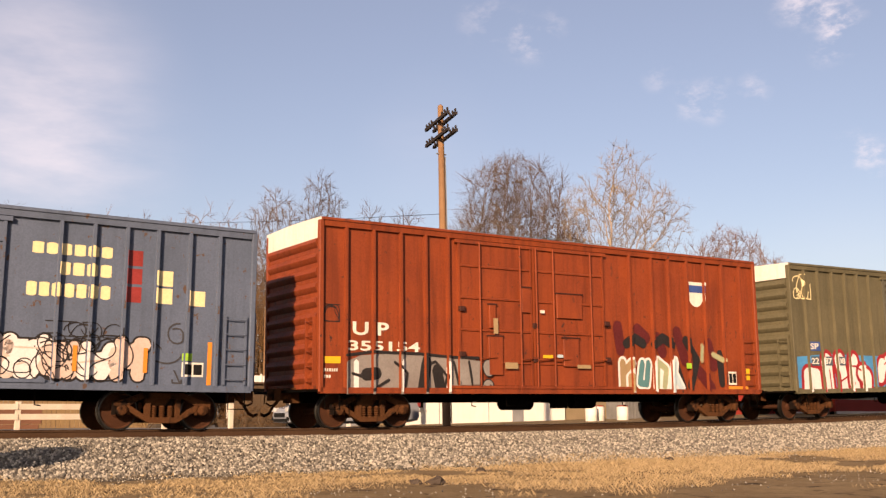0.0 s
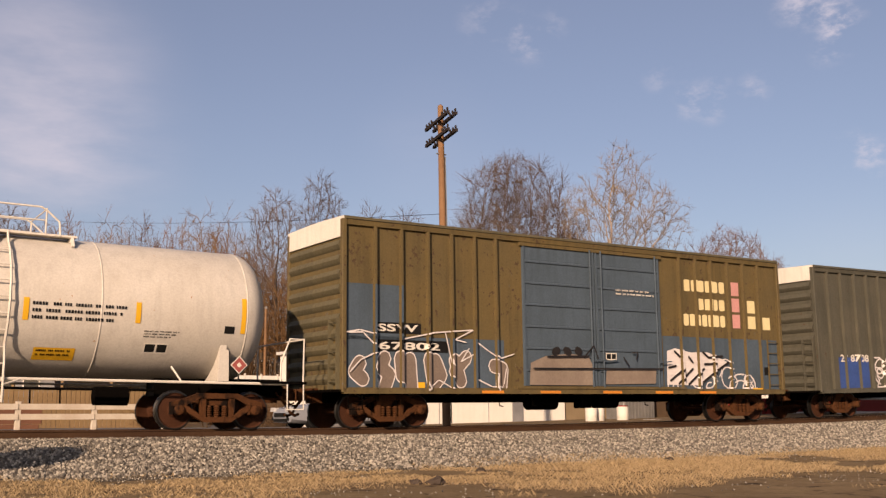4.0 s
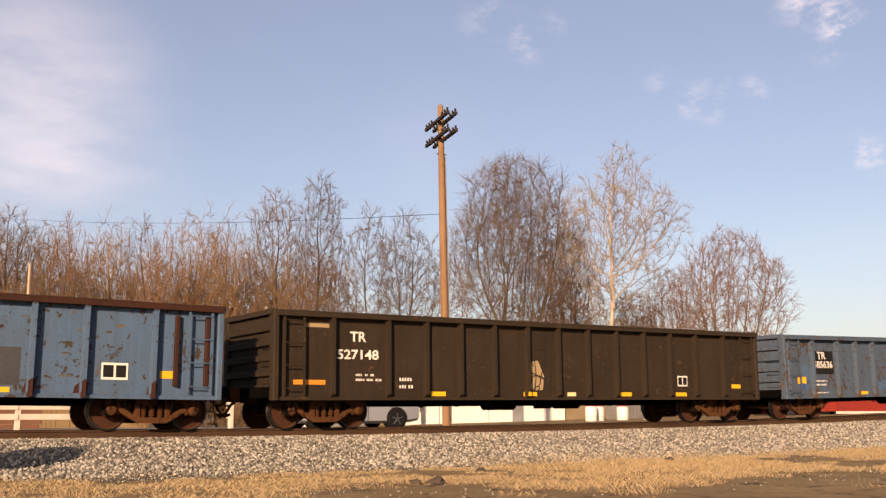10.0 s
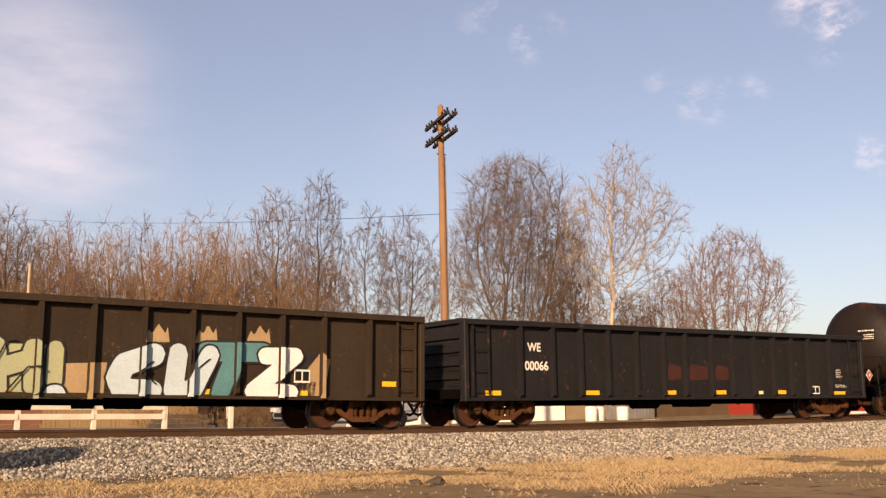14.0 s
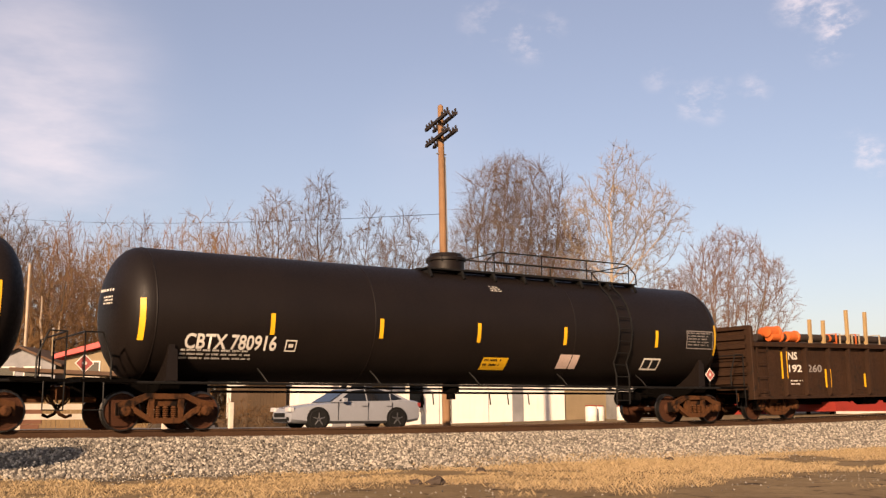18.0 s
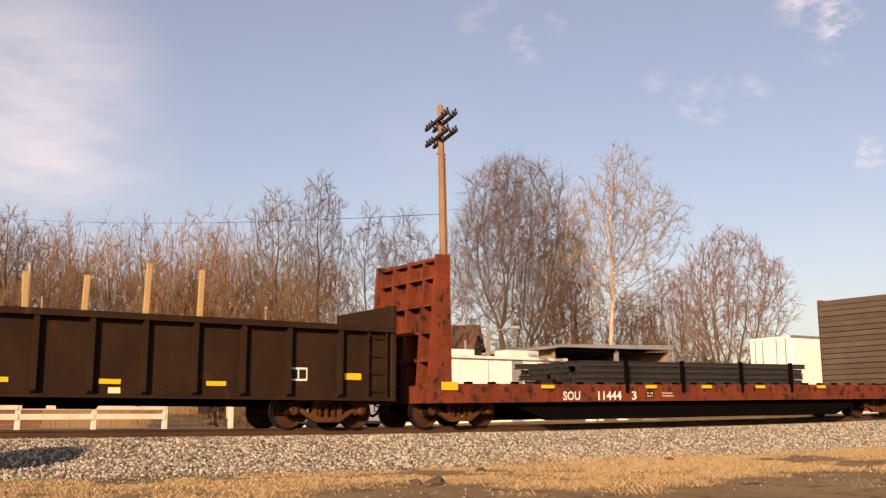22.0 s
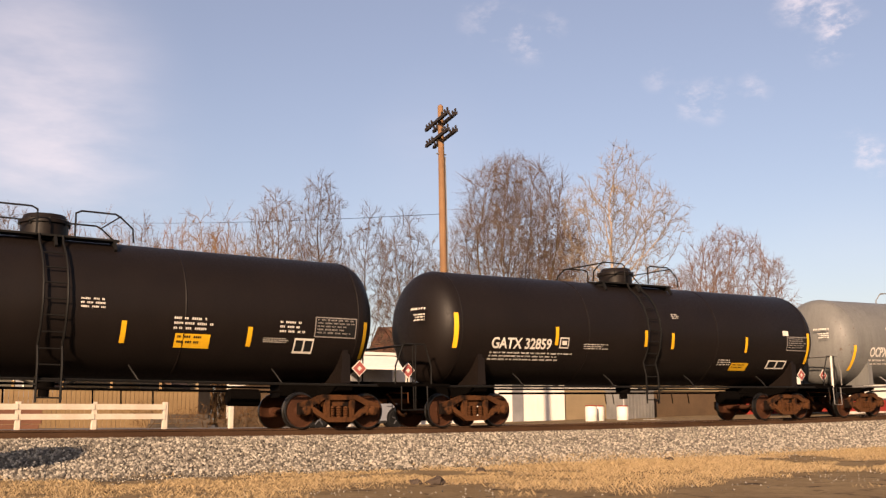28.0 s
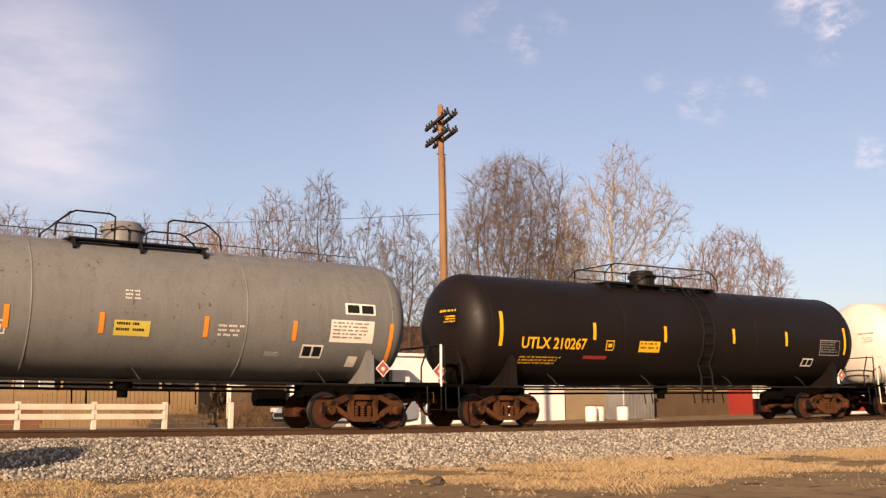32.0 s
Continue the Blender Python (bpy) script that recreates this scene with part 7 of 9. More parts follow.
# ---------------------------------------------------------------- tank cars


def tank_form(half, R, zc, n=48):
    prof = [(0.02, -half)]
    for i in range(1, 9):
        a = i / 8 * pi / 2
        prof.append((R * sin(a) ** 0.85, -half + 0.72 * (1 - cos(a))))
    prof += [(R, -half * 0.5), (R, 0.0), (R, half * 0.5)]
    prof += [(r, -h) for r, h in prof[8::-1]]
    return Form().lathe(prof, "x", (0, 0, zc), n=n)


def tank_car(station, half, truck_x, label, paint, marks, rail_paint="black", R=1.5, zc=2.6, dome=(-1.1, 0.45), platform=(-1.9, 0.7), railing=None, ladder_x=-0.25, full_walk=False, far_rail=False, stripe="yellow", stripe_xs=(), cut=0.2):
    car = rolling(thing("tank_car", label, "tank car", "freight cars in the train"), station)
    P = M[paint]
    shell = half - cut

    def skin(x, z):
        edge = min(max(0.0, abs(x) - (shell - 0.72)) / 0.72, 0.98)
        girth = R * math.sqrt(1 - edge ** 2) ** 0.85
        return -math.sqrt(max(girth * girth - (z - zc) ** 2, 0.02))
    part("tank", tank_form(shell, R, zc), P, car)
    for x in (-shell + 0.74, -shell * 0.34, shell * 0.34, shell - 0.74):
        part("weld_seam", Form().lathe([(R + 0.004, x - 0.02), (R + 0.012, x), (R + 0.004, x + 0.02)], "x", (0, 0, zc), n=48), P, car)
    cap = half - 0.1
    sill_end = half + 0.45
    for k in (-1, 1):
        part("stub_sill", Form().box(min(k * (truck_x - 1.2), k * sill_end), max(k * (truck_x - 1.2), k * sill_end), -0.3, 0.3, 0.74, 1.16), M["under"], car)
        part("side_handrail", Form().rod([(-sill_end + 0.3, k * 1.36, 1.02), (sill_end - 0.3, k * 1.36, 1.02)], 0.03), M[rail_paint], car)
    n = int(half * 0.55)
    br = shared("rail_bracket_" + rail_paint, lambda: Form().rod([(0, -1.36, 1.02), (-0.12, -1.28, 1.22), (-0.16, -1.1, 1.36)], 0.02), M[rail_paint])
    for i in range(n):
        part("rail_bracket", br, None, car, at=(-half * 0.62 + i * half * 1.24 / max(n - 1, 1), 0, 0))
    for k in (-1, 1):
        t = truck(car, k * truck_x)
        for y in (-1, 1):
            sad = Form()
            sad.prism([(y * 1.3, 1.06), (y * 1.3, 1.14), (y * 1.33, 1.85), (y * 1.2, 1.72), (y * 0.6, 1.2), (y * 0.3, 1.06)], "x", k * truck_x - 0.07, k * truck_x + 0.07)
            sad.prism([(k * truck_x - 0.13, 1.06), (k * truck_x + 0.13, 1.06), (k * truck_x + 0.11, 1.74), (k * truck_x - 0.09, 1.8)], "y", y * 1.31, y * 1.37)
            part("saddle", sad, P, car)
        part("bolster_beam", Form().prism([(-1.36, 1.0), (1.36, 1.0), (1.3, 0.9), (0.4, 0.76), (-0.4, 0.76), (-1.3, 0.9)], "x", k * truck_x - 0.2, k * truck_x + 0.2), M["under"], car)
        e0, e1 = sorted((k * (half - 0.55), k * (sill_end + 0.12)))
        part("end_platform", Form().box(e0, e1, -1.42, 1.42, 1.02, 1.08), M["under"], car)
        g = Form()
        x = k * (sill_end + 0.05)
        g.rod([(x, -1.38, 1.05), (x, -1.38, 2.05), (x - k * 0.35, -1.38, 2.05), (x - k * 0.55, -1.36, 1.5), (x - k * 0.55, -1.36, 1.05)], 0.022)
        g.rod([(x, -1.38, 2.05), (x, 1.38, 2.05), (x, 1.38, 1.05)], 0.022)
        g.rod([(x, -1.4, 1.05), (x, -1.42, 0.45), (x - k * 0.4, -1.42, 0.45), (x - k * 0.4, -1.4, 1.05)], 0.018)
        part("end_railing", g, M[rail_paint], car)
        if "grey" in paint:
            part("corner_post", Form().tube((x, -1.4, 1.02), (x, -1.4, 2.06), 0.034), M["whitepaint"], car, "white-painted corner post")
        if any(m[0] == "placard" for m in marks.get("extra", ())):
            c, h, back = (truck_x + 0.36 if k > 0 else -sill_end + 0.05, 1.42), 0.2, 0.0 if k > 0 else 0.38
            for nm, hh, y, mat in (("placard_holder", h, -1.375, "whitepaint"), ("placard", h * 0.86, -1.379, "placardred"), ("placard_symbol", h * 0.3, -1.383, "whitepaint")):
                f = Form()
                f.prism([(c[0] - hh, c[1]), (c[0], c[1] - hh), (c[0] + hh, c[1]), (c[0], c[1] + hh)], "y", y + back, y + back + (0.012 if nm == "placard_holder" else 0.003))
                part(nm, f, M[mat], car, "red and white diamond placard" if nm == "placard" else "", smooth=False)
            part("placard_bracket", Form().rod([(c[0], back - 1.35, 1.05), (c[0], back - 1.35, 1.45)], 0.018), M["black"], car)
        coupler(car, k * (sill_end + 0.05), k)
    for x, z0, z1 in stripe_xs:
        rect(car, "reflector", x - 0.055, x + 0.055, z0, z1, skin, stripe, lift=0.012)
    # bottom fittings and air line
    part("outlet_valve", Form().lathe([(0.12, 0.7), (0.12, 0.86), (0.22, 0.88), (0.22, 1.1)], "z", n=14), M["under"], car)
    part("air_line", Form().rod([(-truck_x + 1.2, -0.5, 0.86), (truck_x - 1.2, -0.5, 0.86)], 0.03), M["under"], car)
    part("air_reservoir", Form().lathe([(0.05, -0.4), (0.2, -0.36), (0.2, 0.36), (0.05, 0.4)], "x", (truck_x - 2.2, -0.5, 0.72), n=12), M["under"], car)
    for x in (-1.2, -0.9, 0.9, 1.5, 2.2):
        part("pipe_hanger", Form().rod([(x, -0.5, 0.86), (x, -0.55, 0.55)], 0.018), M["under"], car)
    # manway, platform, railing, ladder
    top = zc + R
    dx, dr = dome
    part("manway", Form().lathe([(dr, top - 0.1), (dr, top + 0.28), (dr + 0.05, top + 0.3), (dr + 0.05, top + 0.37), (dr - 0.02, top + 0.4), (dr * 0.86, top + 0.5), (0.02, top + 0.55)], "z", (dx, 0, 0), n=20), P, car)
    bolts = shared("manway_bolt", lambda: Form().tube((0, 0, 0), (0, 0, 0.14), 0.03, n=6), M["black"])
    for i in range(8):
        part("manway_bolt", bolts, None, car, at=(dx + (dr + 0.02) * cos(i * pi / 4), (dr + 0.02) * sin(i * pi / 4), top + 0.26))
    p0, p1 = platform
    part("platform", Form().box(p0, p1, -0.82, -0.45, top - 0.06, top - 0.02).box(p0, p1, 0.45, 0.82, top - 0.06, top - 0.02).box(p0, p0 + 0.3, -0.45, 0.45, top - 0.04, top), M[rail_paint], car)
    bracket = shared("platform_bracket_%s_%.2f" % (rail_paint, top), lambda: Form().prism([(-0.95, top - 0.26), (-0.82, top - 0.06), (-0.45, top - 0.06), (-0.45, top - 0.16), (-0.8, top - 0.16), (-0.9, top - 0.3)], "x", -0.03, 0.03), M[rail_paint])
    for x in np.linspace(p0 + 0.1, p1 - 0.1, max(3, int((p1 - p0) / 0.9))):
        part("platform_bracket", bracket, None, car, at=(x, 0, 0))
    r0, r1 = railing or platform
    spans = [(r0, r1)] if r1 - r0 > 4 or railing else [(r0, r0 + 0.95), (r1 - 0.95, r1)]
    for y in (-0.82, 0.82):
        for s0, s1 in spans:
            f = Form()
            a0, a1 = (0.3 if s0 == r0 else 0.0), (0.3 if s1 == r1 else 0.0)
            f.rod([(s0 - a0, y, top - 0.05), (s0 - a0 * 0.9, y, top + 0.25), (s0, y, top + 0.48), (s0 + 0.12, y, top + 0.54), (s1 - 0.12, y, top + 0.54), (s1, y, top + 0.48), (s1 + a1 * 0.9, y, top + 0.25), (s1 + a1, y, top - 0.05)], 0.021)
            if s1 - s0 > 1.1:
                for x in np.linspace(s0, s1, max(2, int((s1 - s0) / 1.5) + 1)):
                    f.rod([(x, y, top - 0.05), (x, y, top + 0.52)], 0.018)
                f.rod([(s0, y, top + 0.26), (s1, y, top + 0.26)], 0.015)
            part("platform_railing", f, M[rail_paint], car)
    for x in (r0, r1):
        part("platform_railing", Form().rod([(x, -0.82, top + 0.5), (x, 0.82, top + 0.5)], 0.018), M[rail_paint], car)
    if far_rail:
        f = Form().rod([(-half + 0.8, 0.85, top - 0.2), (-half + 0.7, 0.85, top + 0.36), (half - 0.7, 0.85, top + 0.36), (half - 0.8, 0.85, top - 0.2)], 0.018)
        for x in np.linspace(-half + 1.6, half - 1.6, 7):
            f.rod([(x, 0.85, top - 0.2), (x, 0.85, top + 0.35)], 0.016)
        part("far_handrail", f, M[rail_paint], car)
    if full_walk:
        part("running_board", Form().box(-half + 0.7, half - 0.7, -0.95, -0.55, top - 0.16, top - 0.12), M[rail_paint], car)
        f = Form()
        for x in np.linspace(-half + 0.8, half - 0.8, 8):
            f.rod([(x, -0.9, top - 0.14), (x, -1.08, top - 0.34)], 0.025)
            f.rod([(x, 0.8, top - 0.1), (x, 0.8, top + 0.42)], 0.018)
        f.rod([(-half + 0.6, 0.8, top + 0.42), (half - 0.6, 0.8, top + 0.42)], 0.02)
        part("running_board_rail", f, M[rail_paint], car)
    if ladder_x is not None:
        f = Form()
        zs = [0.55, 1.0, 1.35, 1.7, 2.1, 2.6, 3.0, 3.35, 3.65, 3.88, top - 0.03]
        path = [(z, min(skin(0, z), -1.3 if z < 1.5 else 0) - 0.14 if z < 3.9 else -0.82) for z in zs]
        for x in (ladder_x - 0.24, ladder_x + 0.24):
            part("ladder_rail", Form().rod([(x, y, z) for z, y in path], 0.026), M[rail_paint], car)
        rung = shared("tank_rung_" + rail_paint, lambda: Form().tube((-0.24, 0, 0), (0.24, 0, 0), 0.016, n=6), M[rail_paint])
        for z in np.arange(0.65, 3.95, 0.33):
            y = float(np.interp(z, [p[0] for p in path], [p[1] for p in path]))
            part("rung", rung, None, car, at=(ladder_x, y, z))
        part("ladder_brace", Form().rod([(ladder_x - 0.24, -1.5, 0.9), (ladder_x - 0.6, -1.36, 1.02)], 0.02).rod([(ladder_x + 0.24, -1.5, 0.9), (ladder_x + 0.6, -1.36, 1.02)], 0.02), M[rail_paint], car)
    # markings
    ink = marks.get("ink", "whitepaint")
    if "text" in marks:
        x0, x1, z0, z1 = marks["at"]
        letters(car, marks["text"], x0, x1, z0, z1, skin, ink)
        if not any(m[0] == "print" and abs(m[1] - x0) < 0.5 for m in marks.get("extra", ())):
            bars(car, x0, x1 - 0.1, z0 - 0.33, z0 - 0.08, skin, 2, ink)
    for kind, x0, x1, z0, z1 in marks.get("extra", ()):
        if kind == "placard":
            continue
        if kind == "print":
            bars(car, x0, x1, z0, z1, skin, 3, ink)
        elif kind == "panel":
            data_panel(car, x0, x1, z0, z1, skin)
        elif kind == "gauge":
            rect(car, "gauge_mark", x0, x1, z0, z1, skin, ink, lift=0.005)
            rect(car, "gauge_field", x0 + 0.03, x1 - 0.03, z0 + 0.03, z1 - 0.03, skin, paint, lift=0.009)
            rect(car, "gauge_bar", x0 + 0.08, x1 - 0.08, z0 + 0.09, z1 - 0.09, skin, ink, lift=0.013)
        elif kind == "table":
            dark = "grey" in paint or "white" in paint
            rect(car, "data_table", x0, x1, z0, z1, skin, "whitepaint" if dark else "gr_grey")
            if not dark:
                rect(car, "data_field", x0 + 0.025, x1 - 0.025, z0 + 0.025, z1 - 0.025, skin, "blackpatch", lift=0.006)
            bars(car, x0 + 0.06, x1 - 0.05, z0 + 0.05, z1 - 0.05, skin, 5, "gr_grey")
        elif kind == "grid":
            n = max(2, int((x1 - x0) / 0.3))
            z2 = z0 + (z1 - z0) * 0.72 if z1 - z0 > 0.3 else z1
            for i in range(n):
                u0, u1 = x0 + (x1 - x0) * i / n, x0 + (x1 - x0) * (i + 0.9) / n
                rect(car, "data_field", u0, u1, z0, z2, skin, "gr_black")
                bars(car, u0 + 0.02, u1 - 0.02, z0 + 0.02, z2 - 0.03, skin, 3 if z2 < z1 else 1, "gr_cream", seed=i)
            if z2 < z1:
                bars(car, x0, x1, z2 + 0.03, z1, skin, 1, "whitepaint")
        else:
            rect(car, "sign", x0, x1, z0, z1, skin, kind, lift=0.006)
            if kind in ("yellow", "limesign", "gr_lime"):
                bars(car, x0 + 0.05, x1 - 0.05, z0 + 0.04, z1 - 0.04, skin, 2, "blackpatch")
    # small print on the end that faces up the line
    f = Form()
    rng = random.Random(int(station))
    for z, h, wide in ((2.98, 0.055, 0.5), (2.84, 0.035, 0.36), (2.77, 0.035, 0.3), (2.70, 0.035, 0.34)):
        y = -0.95
        while y < -0.95 + wide:
            w = h * rng.uniform(0.5, 0.8)
            pts = []
            for yy, zz in ((y, z), (y + w, z), (y + w, z + h), (y, z + h)):
                k = min(math.hypot(yy, zz - zc) / R, 0.99)
                e = math.asin(k ** (1 / 0.85))
                pts.append((-half + 0.72 * (1 - cos(e)) - 0.012, yy, zz))
            f.add(pts, [(0, 1, 2, 3)])
            y += w + h * rng.choice((0.3, 0.3, 0.9))
    tagged(part("end_print", f, M[ink], car, smooth=False), kind="stuff")
    return car


def build_tank_cars():
    tank_car(50.98, 6.17, 4.75, "cream-white tank car with rust stains and white railings", "tankwhite", dict(text="ETCX 222669", at=(-4.88, -2.65, 1.83, 2.1), ink="blackpatch", extra=(("blackpatch", -5.2, -5.02, 2.07, 2.22), ("print", 0.66, 2.62, 2.15, 2.57), ("print", 2.95, 3.74, 1.92, 2.09), ("panel", 2.99, 3.53, 1.62, 1.84), ("placard", 3.96, 4.37, 1.23, 1.63), ("blackpatch", 4.72, 4.95, 2.1, 2.26), ("yellow", 0.79, 1.61, 1.43, 1.67), ("print", -4.88, -3.24, 1.54, 1.75))), "whitepaint", dome=(-1.08, 0.31), platform=(-1.63, 1.6), railing=(-0.3, 0.95), ladder_x=-0.03, stripe_xs=((-5.43, 2.04, 2.88), (-2.22, 2.19, 2.65), (0.54, 2.19, 2.64), (2.79, 2.23, 2.67), (5.14, 2.11, 2.89)), R=1.5)
    tank_car(208.22, 9.5, 8.1, "long black tank car with orange rust patches", "tankrust", dict(text="GATX 202890", at=(-7.97, -6.09, 2.0, 2.33), extra=(("print", -3.6, -3.19, 2.27, 2.46), ("yellow", -3.6, -2.77, 1.8, 2.1), ("redmark", -8.58, -8.43, 1.78, 1.91), ("redmark", -8.09, -7.99, 1.79, 1.92), ("gr_tan", 7.37, 8.28, 2.78, 2.97), ("table", 7.39, 8.55, 2.04, 2.64), ("panel", 6.62, 7.1, 1.72, 1.97), ("gr_pink", 5.68, 6.49, 1.42, 1.76), ("shade", 5.7, 6.4, 1.8, 2.13), ("redmark", 7.86, 8.07, 1.81, 1.94), ("redmark", 8.4, 8.59, 1.82, 1.97), ("placard", 8.56, 8.97, 1.31, 1.64), ("whitepaint", -7.44, -7.25, 1.36, 1.5), ("print", -7.93, -6.97, 1.52, 1.61))), dome=(0.03, 0.5), platform=(-5.08, 1.37), railing=(-4.6, 1.2), ladder_x=-4.3, stripe_xs=((-8.68, 2.04, 2.94), (-5.62, 2.26, 2.73), (-2.6, 2.27, 2.76), (0.05, 2.29, 2.76), (2.75, 2.28, 2.77), (5.74, 2.31, 2.79), (8.63, 2.08, 2.99)))
    tank_car(228.50, 9.42, 8.08, "long black tank car with white lettering", "tankblack", dict(text="CBTX 780916", at=(-7.81, -5.65, 1.76, 2.1), extra=(("gauge", -5.43, -5.15, 1.76, 2.02), ("print", 0.51, 0.89, 3.48, 3.65), ("yellow", 0.2, 1.01, 1.45, 1.76), ("gr_pink", 2.71, 3.4, 1.52, 1.89), ("panel", 5.82, 6.49, 1.53, 1.86), ("table", 7.4, 8.52, 2.17, 2.7), ("placard", 6.96, 7.37, 1.23, 1.61), ("print", -7.86, -6.02, 1.51, 1.76))), dome=(-0.12, 0.5), platform=(-1.27, 6.08), railing=(0.9, 5.8), ladder_x=4.85, stripe_xs=((-8.76, 1.92, 2.81), (-5.81, 2.12, 2.6), (-2.97, 2.13, 2.6), (-0.09, 2.12, 2.61), (2.77, 2.14, 2.62), (6.18, 2.17, 2.65), (8.61, 2.0, 2.89)))
    tank_car(303.08, 7.73, 6.14, "dark olive-black tank car with yellow stripes", "tankblack2", dict(text="GATX 26643", at=(-6.11, -4.13, 2.19, 2.43), extra=(("print", -3.05, -2.16, 2.16, 2.32), ("print", 0.28, 0.74, 2.26, 2.51), ("print", 1.72, 2.64, 2.09, 2.43), ("yellow", 1.89, 2.64, 1.78, 2.08), ("shade", 2.6, 3.36, 1.48, 2.07), ("print", 4.04, 4.7, 1.93, 2.09), ("panel", 4.93, 5.45, 1.75, 2.07), ("print", 4.44, 5.36, 2.1, 2.35), ("table", 5.41, 6.54, 2.11, 2.66), ("whitepaint", 5.58, 5.83, 1.5, 1.73), ("placard", 6.24, 6.6, 1.17, 1.52))), dome=(-0.03, 0.5), platform=(-1.27, 1.35), ladder_x=-0.05, stripe_xs=((-6.83, 1.71, 2.58), (-4.16, 1.89, 2.36), (-1.53, 1.92, 2.38), (1.07, 1.91, 2.37), (3.39, 1.84, 2.29), (6.65, 1.66, 2.55)))
    tank_car(319.11, 7.34, 5.83, "light grey-green tank car with full-length running board", "tankgrey2", dict(text="OCPX 80009", at=(-5.4, -3.41, 2.01, 2.29), extra=(("gauge", -3.17, -2.84, 1.87, 2.13), ("print", -0.13, 0.18, 2.78, 3.01), ("yellow", -0.33, 0.5, 2.03, 2.33), ("print", 1.56, 2.19, 2.05, 2.35), ("panel", 3.97, 4.45, 1.7, 1.97), ("table", 4.54, 5.65, 2.04, 2.56), ("blackpatch", 4.69, 5.61, 2.61, 2.84), ("print", 3.3, 3.82, 1.59, 1.79), ("placard", 6.14, 6.57, 1.2, 1.59))), dome=(-0.16, 0.5), platform=(-1.6, 0.9), ladder_x=-6.6, full_walk=True, stripe="orange", stripe_xs=((-6.27, 1.62, 2.51), (-2.27, 1.99, 2.49), (0.71, 2.02, 2.51), (3.19, 2.05, 2.5), (5.97, 1.75, 2.51)))
    tank_car(335.12, 7.9, 6.5, "black tank car with white lettering and yellow stripes", "tankblack", dict(text="GATX 52417", at=(-6.55, -4.7, 2.11, 2.35), extra=(("print", 0.33, 0.9, 2.46, 2.71), ("print", 2.3, 3.22, 2.09, 2.41), ("yellow", 2.36, 3.15, 1.76, 2.06), ("print", 4.76, 5.43, 2.13, 2.44), ("print", 4.39, 5.05, 1.93, 2.05), ("panel", 5.16, 5.65, 1.73, 2.07), ("table", 5.63, 6.71, 2.11, 2.58), ("placard", 6.16, 6.52, 1.29, 1.67))), dome=(-0.19, 0.5), platform=(-1.45, 1.23), ladder_x=-0.2, stripe_xs=((-7.21, 1.71, 2.57), (-4.52, 1.89, 2.48), (1.24, 1.81, 2.27), (4.05, 1.84, 2.27), (6.96, 1.65, 2.51)), cut=0.4)
    tank_car(351.72, 7.78, 6.2, "black tank car with bold white lettering", "tankblack", dict(text="GATX 32859", at=(-5.9, -3.91, 2.0, 2.29), extra=(("gauge", -3.62, -3.3, 2.05, 2.34), ("print", -2.75, -1.83, 2.02, 2.19), ("print", 0.69, 1.05, 2.99, 3.15), ("print", 2.76, 3.42, 1.66, 1.86), ("yellow", 3.4, 4.17, 1.54, 1.77), ("panel", 5.05, 5.95, 1.61, 1.87), ("table", 5.8, 6.82, 2.18, 2.63), ("whitepaint", 5.6, 5.88, 2.65, 2.81), ("placard", 6.8, 7.22, 1.23, 1.61), ("print", -5.91, -3.1, 1.67, 1.92))), dome=(-0.13, 0.5), platform=(-1.47, 1.37), ladder_x=-0.2, stripe_xs=((-7.02, 1.99, 2.88), (-3.74, 2.13, 2.62), (-0.42, 2.16, 2.63), (0.66, 2.12, 2.58), (3.87, 2.08, 2.55), (6.84, 1.78, 2.76)))
    tank_car(367.84, 7.52, 5.78, "pale grey tank car with chipped paint", "tankgrey", dict(text="OCPX 80340", at=(-5.82, -3.77, 2.03, 2.37), extra=(("gauge", -3.49, -3.21, 2.07, 2.33), ("whitepaint", -4.76, -4.5, 2.46, 3.07), ("gr_lime", 2.42, 3.25, 1.87, 2.18), ("print", 1.55, 2.35, 1.68, 1.94), ("grid", 3.86, 5.15, 1.98, 2.13), ("panel", 4.81, 5.39, 1.7, 1.93), ("grid", 5.25, 6.26, 2.14, 2.66), ("placard", 6.22, 6.54, 1.2, 1.6))), "galv", dome=(-0.12, 0.48), platform=(-1.33, 1.28), ladder_x=-0.15, stripe_xs=((-6.69, 1.58, 2.42), (-3.66, 1.95, 2.41), (-1.61, 1.96, 2.44), (1.37, 1.98, 2.45), (3.39, 1.96, 2.44), (6.39, 1.87, 2.5)))
    tank_car(383.30, 6.98, 5.48, "grey tank car with orange stripes", "tankgrey", dict(text="OCPX 80140", at=(-5.14, -3.21, 2.06, 2.34), extra=(("print", -0.43, -0.07, 2.69, 2.93), ("limesign", -0.63, 0.13, 1.96, 2.28), ("print", 1.64, 2.26, 1.99, 2.29), ("table", 4.38, 5.53, 2.01, 2.53), ("panel", 4.75, 5.56, 2.67, 2.94), ("panel", 3.72, 4.26, 1.63, 1.93), ("print", 2.84, 3.26, 1.64, 1.74), ("whitepaint", 4.97, 5.23, 1.46, 1.7), ("placard", 5.74, 6.06, 1.2, 1.58), ("gauge", -3.11, -2.75, 1.9, 2.18))), dome=(-0.15, 0.45), platform=(-1.5, 1.57), ladder_x=None, far_rail=True, stripe="orange", stripe_xs=((-5.98, 1.69, 2.52), (-2.76, 2.02, 2.48), (-0.89, 1.99, 2.42), (1.36, 2.0, 2.45), (3.47, 2.0, 2.45), (6.01, 1.61, 2.5)))
